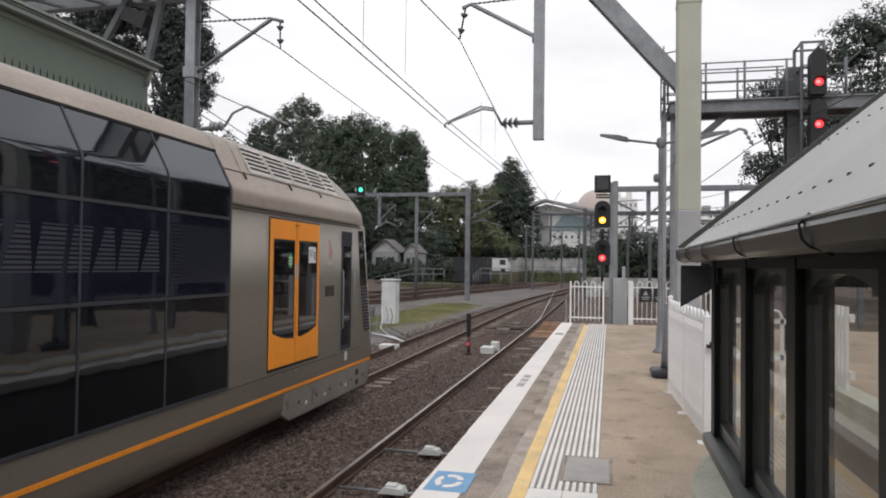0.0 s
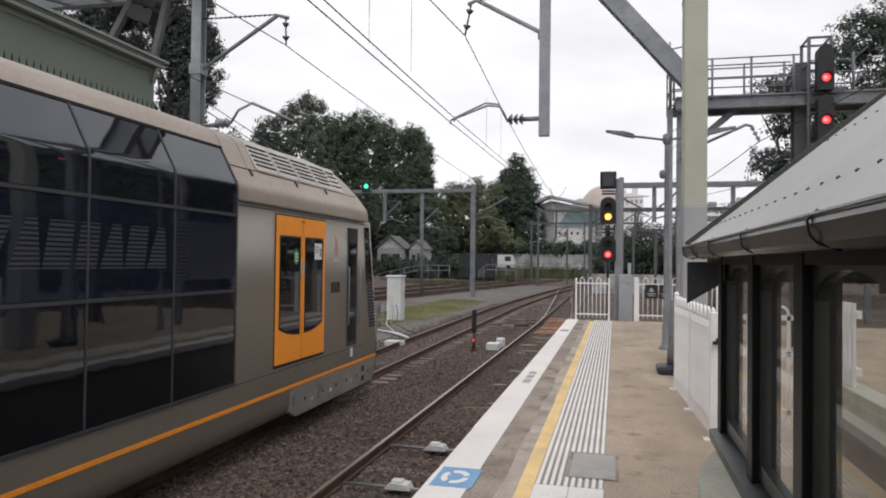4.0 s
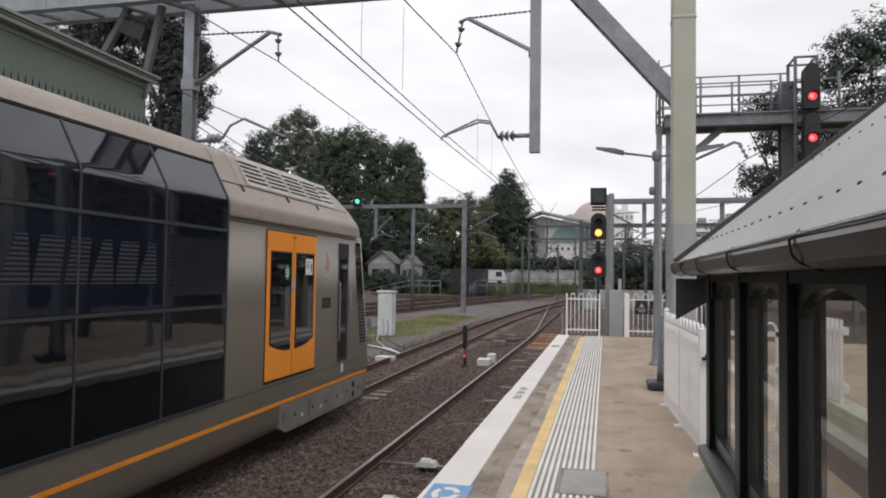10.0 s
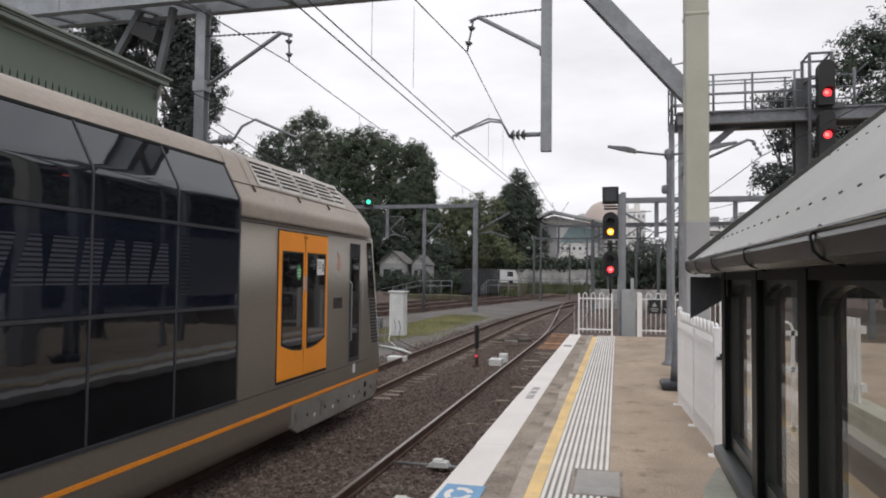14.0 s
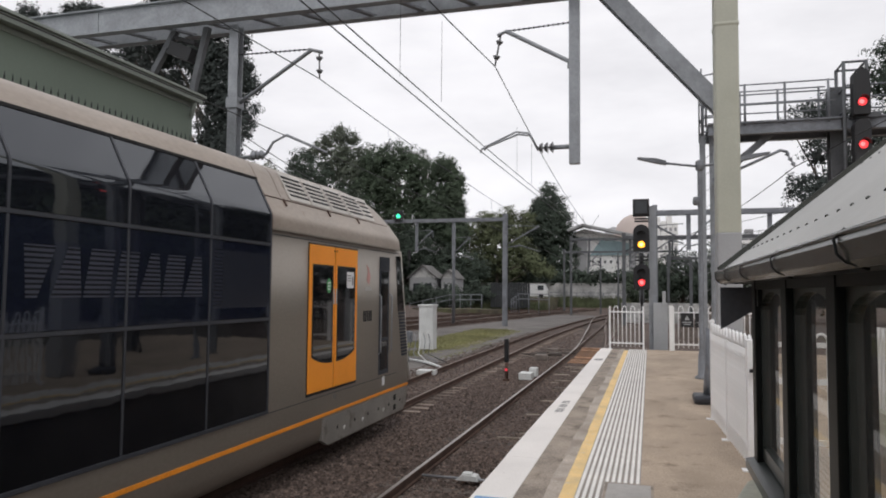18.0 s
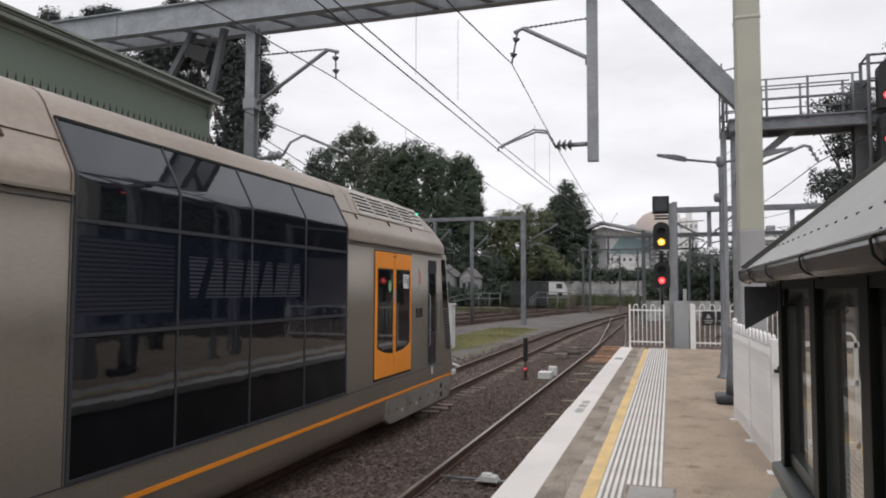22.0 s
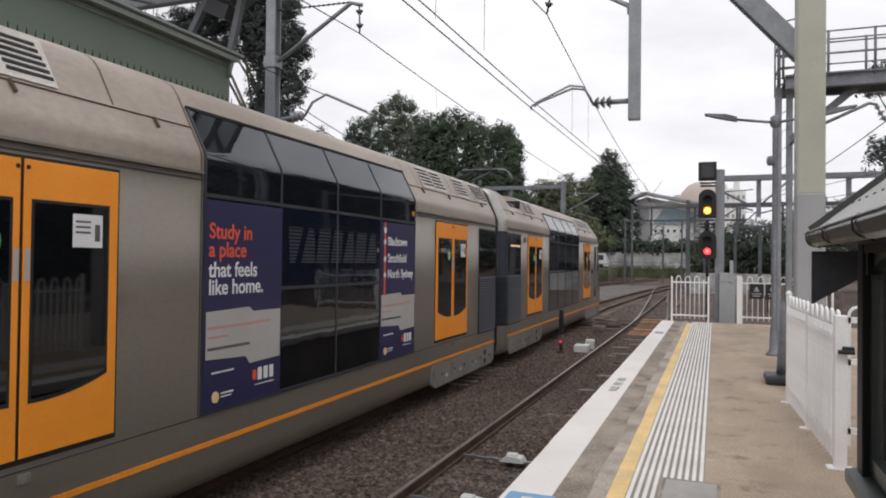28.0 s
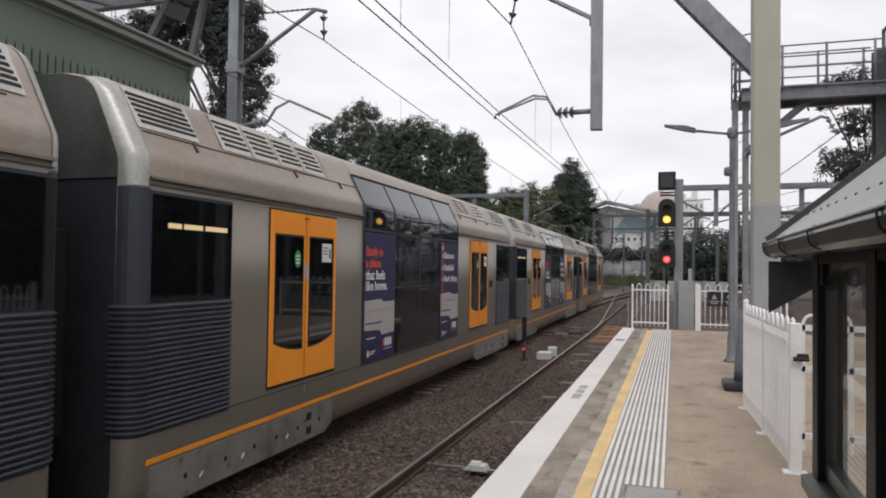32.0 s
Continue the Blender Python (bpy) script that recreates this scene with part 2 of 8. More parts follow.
MAT = dict(
    ballast=M("ballast", (0.098, 0.070, 0.058), 0.95, var=0.35, scale=0.25, fine=22, fvar=0.6, bump=1.0, bscale=26, dirt=(0.06, 0.042, 0.034), dirt_at=0.55, spots=((0.165, 0.135, 0.118), 9.0, 0.58, 0.06)),
    darkbed=M("oily_ballast", (0.085, 0.060, 0.050), 0.95, var=0.4, scale=0.5, fine=15, fvar=0.5, bump=0.6, bscale=20),
    stone=M("ballast_stone", (0.105, 0.078, 0.066), 0.95, var=0.3, scale=9, fine=60, fvar=0.3, bump=0.4, bscale=120),
    concrete=M("platform_asphalt", (0.435, 0.347, 0.265), 0.9, var=0.16, scale=0.55, fine=34, fvar=0.2, bump=0.35, bscale=140, dirt=(0.30, 0.236, 0.175), dirt_at=0.58, stretch=(1.4, 0.8, 1), spots=((0.17, 0.13, 0.09), 1.8, 0.55, 0.12)),
    kerb=M("bare_concrete", (0.27, 0.228, 0.19), 0.92, var=0.35, scale=1.3, fine=40, fvar=0.35, bump=0.35, bscale=120, dirt=(0.40, 0.335, 0.27), dirt_at=0.56, spots=((0.115, 0.095, 0.072), 2.3, 0.55, 0.10)),
    face=M("platform_face", (0.2, 0.18, 0.16), 0.95, var=0.3, scale=0.8, bump=0.3),
    white=M("white_line_paint", (0.80, 0.765, 0.73), 0.7, var=0.06, scale=0.9, fine=60, fvar=0.05, bump=0.12, bscale=200, dirt=(0.6, 0.55, 0.5), dirt_at=0.72, spots=((0.40, 0.37, 0.34), 5.0, 0.64, 0.08)),
    yellow=M("yellow_line_paint", (0.80, 0.57, 0.26), 0.75, var=0.12, scale=2, fine=60, fvar=0.12, bump=0.1, dirt=(0.56, 0.44, 0.28), dirt_at=0.66, spots=((0.62, 0.56, 0.47), 7.0, 0.56, 0.10)),
    tact=M("tactile_base", (0.30, 0.27, 0.24), 0.9, var=0.15, scale=1.2, bump=0.2),
    tactbar=M("tactile_bar_white", (0.82, 0.795, 0.76), 0.6, var=0.07, scale=2, fine=50, fvar=0.08, bump=0.08, dirt=(0.5, 0.46, 0.42), dirt_at=0.7, spots=((0.38, 0.35, 0.31), 6.0, 0.60, 0.10)),
    decal=M("blue_decal", (0.17, 0.36, 0.58), 0.55, var=0.1, scale=3, fine=60, bump=0.05, dirt=(0.3, 0.38, 0.46), dirt_at=0.66),
    greytext=M("worn_grey_print", (0.32, 0.31, 0.30), 0.8, var=0.3, scale=12, fine=60, bump=0),
    pit=M("pit_cover_grey", (0.40, 0.38, 0.36), 0.75, var=0.1, scale=5, fine=90, bump=0.3, bscale=220, spots=((0.2, 0.17, 0.14), 8.0, 0.58, 0.1)),
    railside=M("rusty_rail", (0.10, 0.060, 0.046), 0.8, metal=0.2, var=0.3, scale=3, fine=40, bump=0.3),
    railtop=M("worn_rail_head", (0.46, 0.43, 0.40), 0.34, metal=0.9, var=0.1, scale=4, bump=0.05, stretch=(1, 0.1, 1)),
    railtop2=M("dull_rail_head", (0.22, 0.17, 0.14), 0.45, metal=0.6, var=0.15, scale=4, bump=0.05, stretch=(1, 0.1, 1)),
    sleeper=M("grey_sleeper", (0.125, 0.105, 0.093), 0.95, var=0.3, scale=3, fine=30, bump=0.5, rand=0.55),
    rustwood=M("rust_stained_timber", (0.115, 0.074, 0.056), 0.9, var=0.3, scale=2, fine=20, bump=0.5, rand=0.35),
    sleeper_end=M("weathered_sleeper_end", (0.20, 0.158, 0.132), 0.95, var=0.3, scale=4, fine=30, bump=0.4, rand=0.4),
    greygravel=M("grey_gravel", (0.135, 0.124, 0.116), 0.95, var=0.3, scale=0.4, fine=20, fvar=0.5, bump=0.8, bscale=24, spots=((0.085, 0.075, 0.06), 1.2, 0.56, 0.12)),
    cement=M("pale_cement", (0.42, 0.365, 0.315), 0.92, var=0.25, scale=1.6, fine=40, fvar=0.2, bump=0.25, bscale=120, dirt=(0.27, 0.225, 0.185), dirt_at=0.57),
    timber=M("brown_timber", (0.36, 0.205, 0.125), 0.9, var=0.3, scale=2, fine=20, bump=0.5, rand=0.5, stretch=(1, 6, 1)),
    steel=M("stainless_side", (0.305, 0.270, 0.230), 0.40, metal=0.6, var=0.07, scale=0.7, fine=25, fvar=0.05, bump=0.03, bscale=12, dirt=(0.17, 0.15, 0.13), dirt_at=0.72, stretch=(1, 0.5, 1)),
    roof=M("roof_beige", (0.385, 0.328, 0.278), 0.42, metal=0.3, var=0.12, scale=0.9, fine=18, fvar=0.08, bump=0.05, dirt=(0.33, 0.27, 0.22), dirt_at=0.62, stretch=(1, 0.5, 1), spots=((0.24, 0.17, 0.12), 3.2, 0.64, 0.12)),
    endtrim=M("bare_metal_corner", (0.46, 0.455, 0.43), 0.36, metal=0.5, var=0.1, scale=2, bump=0.03, dirt=(0.3, 0.27, 0.22), dirt_at=0.66),
    # roof end: base colour darkened to carry the shade of its recess
    cowl=M("grimy_shaded_roof_end", (0.105, 0.108, 0.10), 0.5, metal=0.2, var=0.25, scale=1.5, bump=0.04, dirt=(0.06, 0.06, 0.055), dirt_at=0.55),
    vent=M("vent_panel_beige", (0.60, 0.57, 0.53), 0.55, var=0.08, scale=2, bump=0.04, dirt=(0.4, 0.33, 0.27), dirt_at=0.64),
    skirt=M("skirt_grey", (0.29, 0.272, 0.248), 0.5, metal=0.4, var=0.16, scale=1.2, fine=30, bump=0.08, dirt=(0.14, 0.115, 0.095), dirt_at=0.6, spots=((0.09, 0.07, 0.055), 3.5, 0.56, 0.14)),
    orange=M("door_orange", (0.98, 0.338, 0.028), 0.42, var=0.05, scale=1.5, fine=30, fvar=0.03, bump=0.02),
    stripe=M("stripe_orange", (0.86, 0.30, 0.025), 0.5, var=0.1, scale=2, bump=0.02),
    tint=M("tinted_glass", (0.0045, 0.005, 0.0065), 0.035, var=0.1, scale=1, bump=0.0, coat=0.0),
    film=M("tinted_film_glass", (0.010, 0.012, 0.0225), 0.035, var=0.1, scale=1, bump=0.35, bscale=0.8),
    film_low=M("tinted_low_glass", (0.0042, 0.0046, 0.0066), 0.035, var=0.1, scale=1, bump=0.5, bscale=0.8),
    film_up=M("tinted_curved_glass", (0.0085, 0.0095, 0.0135), 0.03, var=0.1, scale=1, bump=0.22, bscale=0.9),
    rubber=M("black_rubber", (0.014, 0.014, 0.015), 0.7, var=0.2, bump=0.05),
    mullion=M("mullion_grey", (0.058, 0.062, 0.073), 0.45, metal=0.3, var=0.1, bump=0.02),
    navy=M("end_panel_slate", (0.042, 0.049, 0.065), 0.45, metal=0.25, var=0.12, scale=2, bump=0.05),
    endwall=M("end_wall_black_blue", (0.026, 0.029, 0.036), 0.6, var=0.2, scale=2, bump=0.05),
    slat=M("louvre_slate", (0.043, 0.049, 0.063), 0.5, metal=0.3, var=0.12, scale=3, bump=0.05, rand=0.1),
    under=M("underframe_black", (0.02, 0.018, 0.017), 0.9, var=0.3, bump=0.2),
    advert=M("advert_violet", (0.027, 0.025, 0.083), 0.4, var=0.05, scale=2, fvar=0.03, bump=0.0),
    adgrey=M("advert_pale_grey", (0.46, 0.44, 0.42), 0.5, var=0.05, fvar=0.03, bump=0.0),
    adred=M("advert_red", (0.78, 0.11, 0.055), 0.5, var=0.03, fvar=0.03, bump=0.0),
    adwhite=M("advert_white", (0.78, 0.78, 0.78), 0.5, var=0.03, fvar=0.03, bump=0.0),
    adpink=M("advert_faded_red", (0.55, 0.30, 0.27), 0.5, var=0.05, fvar=0.03, bump=0.0),
    addark=M("advert_dark_print", (0.12, 0.11, 0.12), 0.5, var=0.05, fvar=0.03, bump=0.0),
    green_sticker=M("green_sticker", (0.06, 0.30, 0.10), 0.5, var=0.05, bump=0.0),
    galv=M("galvanised_steel", (0.30, 0.315, 0.335), 0.55, metal=0.45, var=0.16, scale=2.2, fine=18, fvar=0.1, bump=0.08, bscale=40),
    galvd=M("weathered_steel", (0.21, 0.22, 0.24), 0.6, metal=0.4, var=0.2, scale=1.5, fine=14, bump=0.1),
    far_shade_steel=M("dark_far_shaded_steel", (0.115, 0.12, 0.128), 0.7, metal=0.2, var=0.2, scale=1.5, bump=0.05),
    wire=M("dark_wire", (0.035, 0.036, 0.04), 0.5, metal=0.6, var=0.1, bump=0.0),
    insul=M("grey_insulator", (0.085, 0.085, 0.09), 0.3, var=0.1, bump=0.0),
    cream=M("pole_beige", (0.43, 0.432, 0.362), 0.6, var=0.08, scale=1.2, fine=30, fvar=0.04, bump=0.02, dirt=(0.40, 0.395, 0.32), dirt_at=0.66),
    polegrey=M("pole_grey", (0.34, 0.345, 0.355), 0.6, var=0.1, scale=1.2, fvar=0.04, bump=0.02),
    fence=M("white_fence_paint", (0.88, 0.88, 0.88), 0.45, var=0.05, scale=2, fine=30, fvar=0.04, bump=0.03),
    cabinet=M("cabinet_grey", (0.40, 0.41, 0.42), 0.6, var=0.08, scale=2, bump=0.04),
    cabwhite=M("cabinet_white", (0.66, 0.67, 0.66), 0.6, var=0.08, scale=2, bump=0.04, dirt=(0.45, 0.43, 0.4), dirt_at=0.66),
    black=M("signal_black", (0.016, 0.016, 0.018), 0.6, var=0.15, bump=0.05),
    dgreen=M("dark_green_paint", (0.005, 0.0065, 0.006), 0.42, var=0.12, scale=2, fine=30, bump=0.05),
    sillgreen=M("sill_green_grey", (0.020, 0.026, 0.023), 0.35, var=0.2, scale=3, fine=30, bump=0.1, dirt=(0.035, 0.04, 0.038), dirt_at=0.55),
    gutter=M("gutter_olive", (0.050, 0.052, 0.045), 0.25, metal=0.2, var=0.12, scale=1.5, bump=0.03),
    paleroof=M("roof_sheet_pale", (0.43, 0.43, 0.415), 0.5, metal=0.1, var=0.06, scale=1.2, fine=25, fvar=0.04, bump=0.04),
    dado=M("dado_cream_green", (0.5, 0.5, 0.41), 0.55, var=0.12, scale=3, bump=0.04),
    brownwall=M("dado_brown", (0.11, 0.085, 0.065), 0.7, var=0.2, scale=3, bump=0.2),
    shedgreen=M("shed_green", (0.168, 0.208, 0.168), 0.6, var=0.05, scale=0.8, fine=20, fvar=0.03, bump=0.0, dirt=(0.135, 0.175, 0.13), dirt_at=0.66),
    shedtrim=M("shed_trim_green", (0.25, 0.28, 0.25), 0.55, var=0.1, scale=1.2, bump=0.04),
    iron=M("dark_iron", (0.025, 0.028, 0.03), 0.7, var=0.2, bump=0.05),
    bankearth=M("weedy_earth", (0.095, 0.082, 0.058), 0.95, var=0.5, scale=0.5, fine=6, fvar=0.4, bump=0.5, bscale=8, dirt=(0.12, 0.125, 0.06), dirt_at=0.55),
    grass=M("rough_grass", (0.135, 0.115, 0.075), 0.9, var=0.55, scale=0.6, fine=8, bump=0.3),
    bark=M("bark", (0.10, 0.082, 0.065), 0.9, var=0.3, scale=3, bump=0.6),
    bldwhite=M("render_white", (0.82, 0.81, 0.79), 0.8, var=0.08, scale=0.2, fine=2, bump=0.05),
    bldgrey=M("render_grey", (0.33, 0.33, 0.335), 0.8, var=0.1, scale=0.2, bump=0.05),
    bldpink=M("dome_pinkish", (0.50, 0.42, 0.385), 0.7, var=0.08, scale=0.15, bump=0.02),
    bldglass=M("far_glass", (0.03, 0.035, 0.04), 0.15, var=0.2, scale=0.3, bump=0.0),
    tealglass=M("teal_panel", (0.27, 0.38, 0.40), 0.4, var=0.1, scale=0.3, bump=0.0),
    wallpale=M("retaining_wall", (0.46, 0.455, 0.445), 0.85, var=0.3, scale=0.35, fine=3, fvar=0.25, bump=0.1, dirt=(0.16, 0.165, 0.16), dirt_at=0.58),
    vanwhite=M("van_white", (0.7, 0.7, 0.7), 0.3, var=0.04, bump=0.0, coat=0.3),
    tyre=M("tyre", (0.02, 0.02, 0.02), 0.8, var=0.1, bump=0.0),
    tile=M("roof_tile_far", (0.15, 0.145, 0.14), 0.85, var=0.15, scale=0.6, bump=0.1),
    shop=pane_glass("window_glass", (0.80, 0.80, 0.77)),
)
MAT["film"].node_tree.nodes["Principled BSDF"].inputs["IOR"].default_value = 1.6
MAT["film_low"].node_tree.nodes["Principled BSDF"].inputs["IOR"].default_value = 1.65
MAT["film_up"].node_tree.nodes["Principled BSDF"].inputs["IOR"].default_value = 1.85
MAT["film"].node_tree.nodes["Principled BSDF"].inputs["Specular Tint"].default_value = (0.80, 0.90, 1.0, 1)
MAT["film_low"].node_tree.nodes["Principled BSDF"].inputs["Specular Tint"].default_value = (0.86, 0.93, 1.0, 1)
MAT["film_up"].node_tree.nodes["Principled BSDF"].inputs["Specular Tint"].default_value = (0.88, 0.94, 1.0, 1)
MAT["dgreen"].node_tree.nodes["Principled BSDF"].inputs["Specular IOR Level"].default_value = 0.15
MAT["red_on"] = glow("signal_red_lit", (1.0, 0.06, 0.07), 1.2)
MAT["red_core"] = glow("signal_red_core", (1.0, 0.22, 0.22), 1.6)
MAT["amber_on"] = glow("signal_amber_lit", (1.0, 0.42, 0.03), 2.4)
MAT["amber_core"] = glow("signal_amber_core", (1.0, 0.78, 0.30), 2.0)
MAT["green_on"] = glow("marker_green_lit", (0.05, 0.9, 0.45), 1.8)
MAT["tube_on"] = glow("saloon_lamp_lit", (0.9, 0.66, 0.36), 0.32)
MAT["tail_on"] = glow("small_red_lit", (0.9, 0.05, 0.08), 0.5)


def by_piece(m, low, high):
    """Vary a material from one loose piece of the mesh to the next."""
    n, l = m.node_tree.nodes, m.node_tree.links
    b = n["Principled BSDF"]
    src = b.inputs["Base Color"].links[0].from_socket
    g, r, v = n.new("ShaderNodeNewGeometry"), n.new("ShaderNodeMapRange"), n.new("ShaderNodeVectorMath")
    r.inputs["To Min"].default_value, r.inputs["To Max"].default_value = low, high
    l.new(g.outputs["Random Per Island"], r.inputs[0])
    v.operation = "SCALE"
    l.new(src, v.inputs[0])
    l.new(r.outputs[0], v.inputs["Scale"])
    l.new(v.outputs[0], b.inputs["Base Color"])
    return m


def leafmat(name, col, var=0.35):
    return by_piece(M(name, col, 0.8, var=var, scale=0.35, fine=3.0, fvar=0.2, bump=0.0), 0.84, 1.2)


def striped(name, base, bars, pitch):
    """Print made of thin level bars: the pitch is in metres."""
    m = M(name, base, 0.2, var=0.1, scale=3, bump=0.0)
    n, l = m.node_tree.nodes, m.node_tree.links
    b = n["Principled BSDF"]
    co, sep, mul, fr, gt, mx = (n.new(k) for k in ("ShaderNodeTexCoord", "ShaderNodeSeparateXYZ", "ShaderNodeMath", "ShaderNodeMath", "ShaderNodeMath", "ShaderNodeMix"))
    l.new(co.outputs["Object"], sep.inputs[0])
    mul.operation, fr.operation, gt.operation = "MULTIPLY", "FRACT", "GREATER_THAN"
    mul.inputs[1].default_value, gt.inputs[1].default_value = 1 / pitch, 0.42
    l.new(sep.outputs["Z"], mul.inputs[0])
    l.new(mul.outputs[0], fr.inputs[0])
    l.new(fr.outputs[0], gt.inputs[0])
    mx.data_type = "RGBA"
    l.new(gt.outputs[0], mx.inputs[0])
    mx.inputs[6].default_value, mx.inputs[7].default_value = (*base, 1), (*bars, 1)
    l.new(mx.outputs[2], b.inputs["Base Color"])
    return m


MAT["ghost"] = striped("faded_print", (0.010, 0.012, 0.018), (0.052, 0.056, 0.074), 0.05)
MAT["ghost_line"] = striped("faded_fine_lines", (0.008, 0.010, 0.018), (0.022, 0.025, 0.036), 0.05)
by_piece(MAT["stone"], 0.45, 1.75)
MAT["leaf_dark"] = leafmat("leaf_dark", (0.046, 0.064, 0.046))
MAT["leaf_mid"] = leafmat("leaf_mid", (0.056, 0.080, 0.048))
MAT["leaf_olive"] = leafmat("leaf_olive", (0.105, 0.122, 0.062))
MAT["leaf_grey"] = leafmat("leaf_grey", (0.098, 0.116, 0.084))
MAT["leaf_black"] = leafmat("leaf_black", (0.038, 0.048, 0.044))
MAT["blade"] = leafmat("grass_blade", (0.25, 0.245, 0.115))


# ---------------------------------------------------------------- mesh kit
def box(bm, x0, x1, y0, y1, z0, z1, bevel=0.0):
    v = [bm.verts.new((x, y, z)) for x in (x0, x1) for y in (y0, y1) for z in (z0, z1)]
    fs = [bm.faces.new([v[i] for i in q]) for q in ((0, 1, 3, 2), (4, 6, 7, 5), (0, 4, 5, 1), (2, 3, 7, 6), (0, 2, 6, 4), (1, 5, 7, 3))]
    if bevel:
        es = list({e for f in fs for e in f.edges})
        bmesh.ops.bevel(bm, geom=es, offset=bevel, segments=2, affect="EDGES", profile=0.5)
    return v


def frame_of(a, b, up=(0, 0, 1)):
    a, b = Vector(a), Vector(b)
    d = (b - a).normalized()
    u = Vector(up)
    if abs(d.dot(u)) > 0.98:
        u = Vector((0, 1, 0))
    s = d.cross(u).normalized()
    return a, b, d, s, s.cross(d).normalized()


def obox(bm, a, b, w, h, up=(0, 0, 1), ds=0.0, du=0.0):
    """Bar from a to b, w wide across and h high, shifted by ds sideways and du upwards."""
    a, b, d, s, u = frame_of(a, b, up)
    ring = []
    for p in (a, b):
        for cs, cu in ((-1, -1), (1, -1), (1, 1), (-1, 1)):
            ring.append(bm.verts.new(p + s * (ds + cs * w / 2) + u * (du + cu * h / 2)))
    for q in ((3, 2, 1, 0), (4, 5, 6, 7), (0, 1, 5, 4), (1, 2, 6, 5), (2, 3, 7, 6), (3, 0, 4, 7)):
        bm.faces.new([ring[i] for i in q])


def ibeam(bm, a, b, w, h, t=0.03, up=(0, 0, 1)):
    """Rolled I-section from a to b."""
    a, b, d, s, u = frame_of(a, b, up)
    W, H, k = w / 2, h / 2, t / 2
    o = [(-W, -H), (W, -H), (W, -H + t), (k, -H + t), (k, H - t), (W, H - t), (W, H), (-W, H), (-W, H - t), (-k, H - t), (-k, -H + t), (-W, -H + t)]
    lo, hi = [[bm.verts.new(p + s * i + u * j) for i, j in o] for p in (a, b)]
    for i in range(12):
        bm.faces.new((lo[i], lo[(i + 1) % 12], hi[(i + 1) % 12], hi[i]))
    bm.faces.new(lo[::-1])
    bm.faces.new(hi)


def tube(bm, a, b, r, n=8, r2=None, cap=True):
    a, b, d, s, u = frame_of(a, b)
    r2 = r if r2 is None else r2
    rings = []
    for p, rr in ((a, r), (b, r2)):
        rings.append([bm.verts.new(p + s * rr * math.cos(2 * math.pi * k / n) + u * rr * math.sin(2 * math.pi * k / n)) for k in range(n)])
    for k in range(n):
        bm.faces.new((rings[0][k], rings[0][(k + 1) % n], rings[1][(k + 1) % n], rings[1][k])).smooth = True
    if cap:
        bm.faces.new(rings[0][::-1])
        bm.faces.new(rings[1])


def path_tube(bm, pts, r, n=6):
    """Round bar along points, with one shared ring at every bend."""
    pts = [Vector(p) for p in pts]
    rings, up = [], None
    for k, p in enumerate(pts):
        d = (pts[min(k + 1, len(pts) - 1)] - pts[max(k - 1, 0)]).normalized()
        if up is None:
            up = Vector((0, 0, 1)) if abs(d.z) < 0.9 else Vector((0, 1, 0))
        s = d.cross(up).normalized()
        up = s.cross(d).normalized()
        rings.append([bm.verts.new(p + s * r * math.cos(2 * math.pi * i / n) + up * r * math.sin(2 * math.pi * i / n)) for i in range(n)])
    for a, b in zip(rings, rings[1:]):
        for i in range(n):
            bm.faces.new((a[i], a[(i + 1) % n], b[(i + 1) % n], b[i])).smooth = True
    bm.faces.new(rings[0][::-1])
    bm.faces.new(rings[-1])


def prism(bm, outline, axis, a, b):
    """Outline in the two other axes (in x, y, z order), drawn out from a to b along axis."""
    def at(u, v, w):
        return {"x": (w, u, v), "y": (u, w, v), "z": (u, v, w)}[axis]
    n = len(outline)
    lo, hi = [bm.verts.new(at(u, v, a)) for u, v in outline], [bm.verts.new(at(u, v, b)) for u, v in outline]
    for k in range(n):
        bm.faces.new((lo[k], lo[(k + 1) % n], hi[(k + 1) % n], hi[k]))
    bm.faces.new(lo[::-1])
    bm.faces.new(hi)


def lathe(bm, base, profile, n=14, axis="z"):
    """Rings of (radius, height) round an axis from base."""
    rings = []
    for r, h in profile:
        ring = []
        for k in range(n):
            c, s = math.cos(2 * math.pi * k / n) * r, math.sin(2 * math.pi * k / n) * r
            off = {"z": (c, s, h), "y": (c, h, s), "x": (h, c, s)}[axis]
            ring.append(bm.verts.new(Vector(base) + Vector(off)))
        rings.append(ring)
    for p, q in zip(rings, rings[1:]):
        for k in range(n):
            bm.faces.new((p[k], p[(k + 1) % n], q[(k + 1) % n], q[k])).smooth = True
    bm.faces.new(rings[0][::-1])
    bm.faces.new(rings[-1])


def mesh_of(name, bm, material):
    bmesh.ops.recalc_face_normals(bm, faces=bm.faces)
    me = bpy.data.meshes.new(name)
    bm.to_mesh(me)
    bm.free()
    me.materials.append(MAT[material])
    return me


def part(name, bm, material, parent, label=""):
    me = bm if isinstance(bm, bpy.types.Mesh) else mesh_of(name, bm, material)
    ob = new(name, me)
    ob.parent = parent
    if label:
        tagged(ob, label)
    return ob


def thing(name, label, category="", group="", kind="", at=(0, 0, 0)):
    ob = new(name)
    ob.location = at
    ob.empty_display_size = 0.2
    return tagged(ob, label, category, group, kind)


def solo(name, bm, material, label, category="", group="", kind=""):
    return tagged(new(name, mesh_of(name, bm, material)), label, category, group, kind)


def B():
    return bmesh.new()


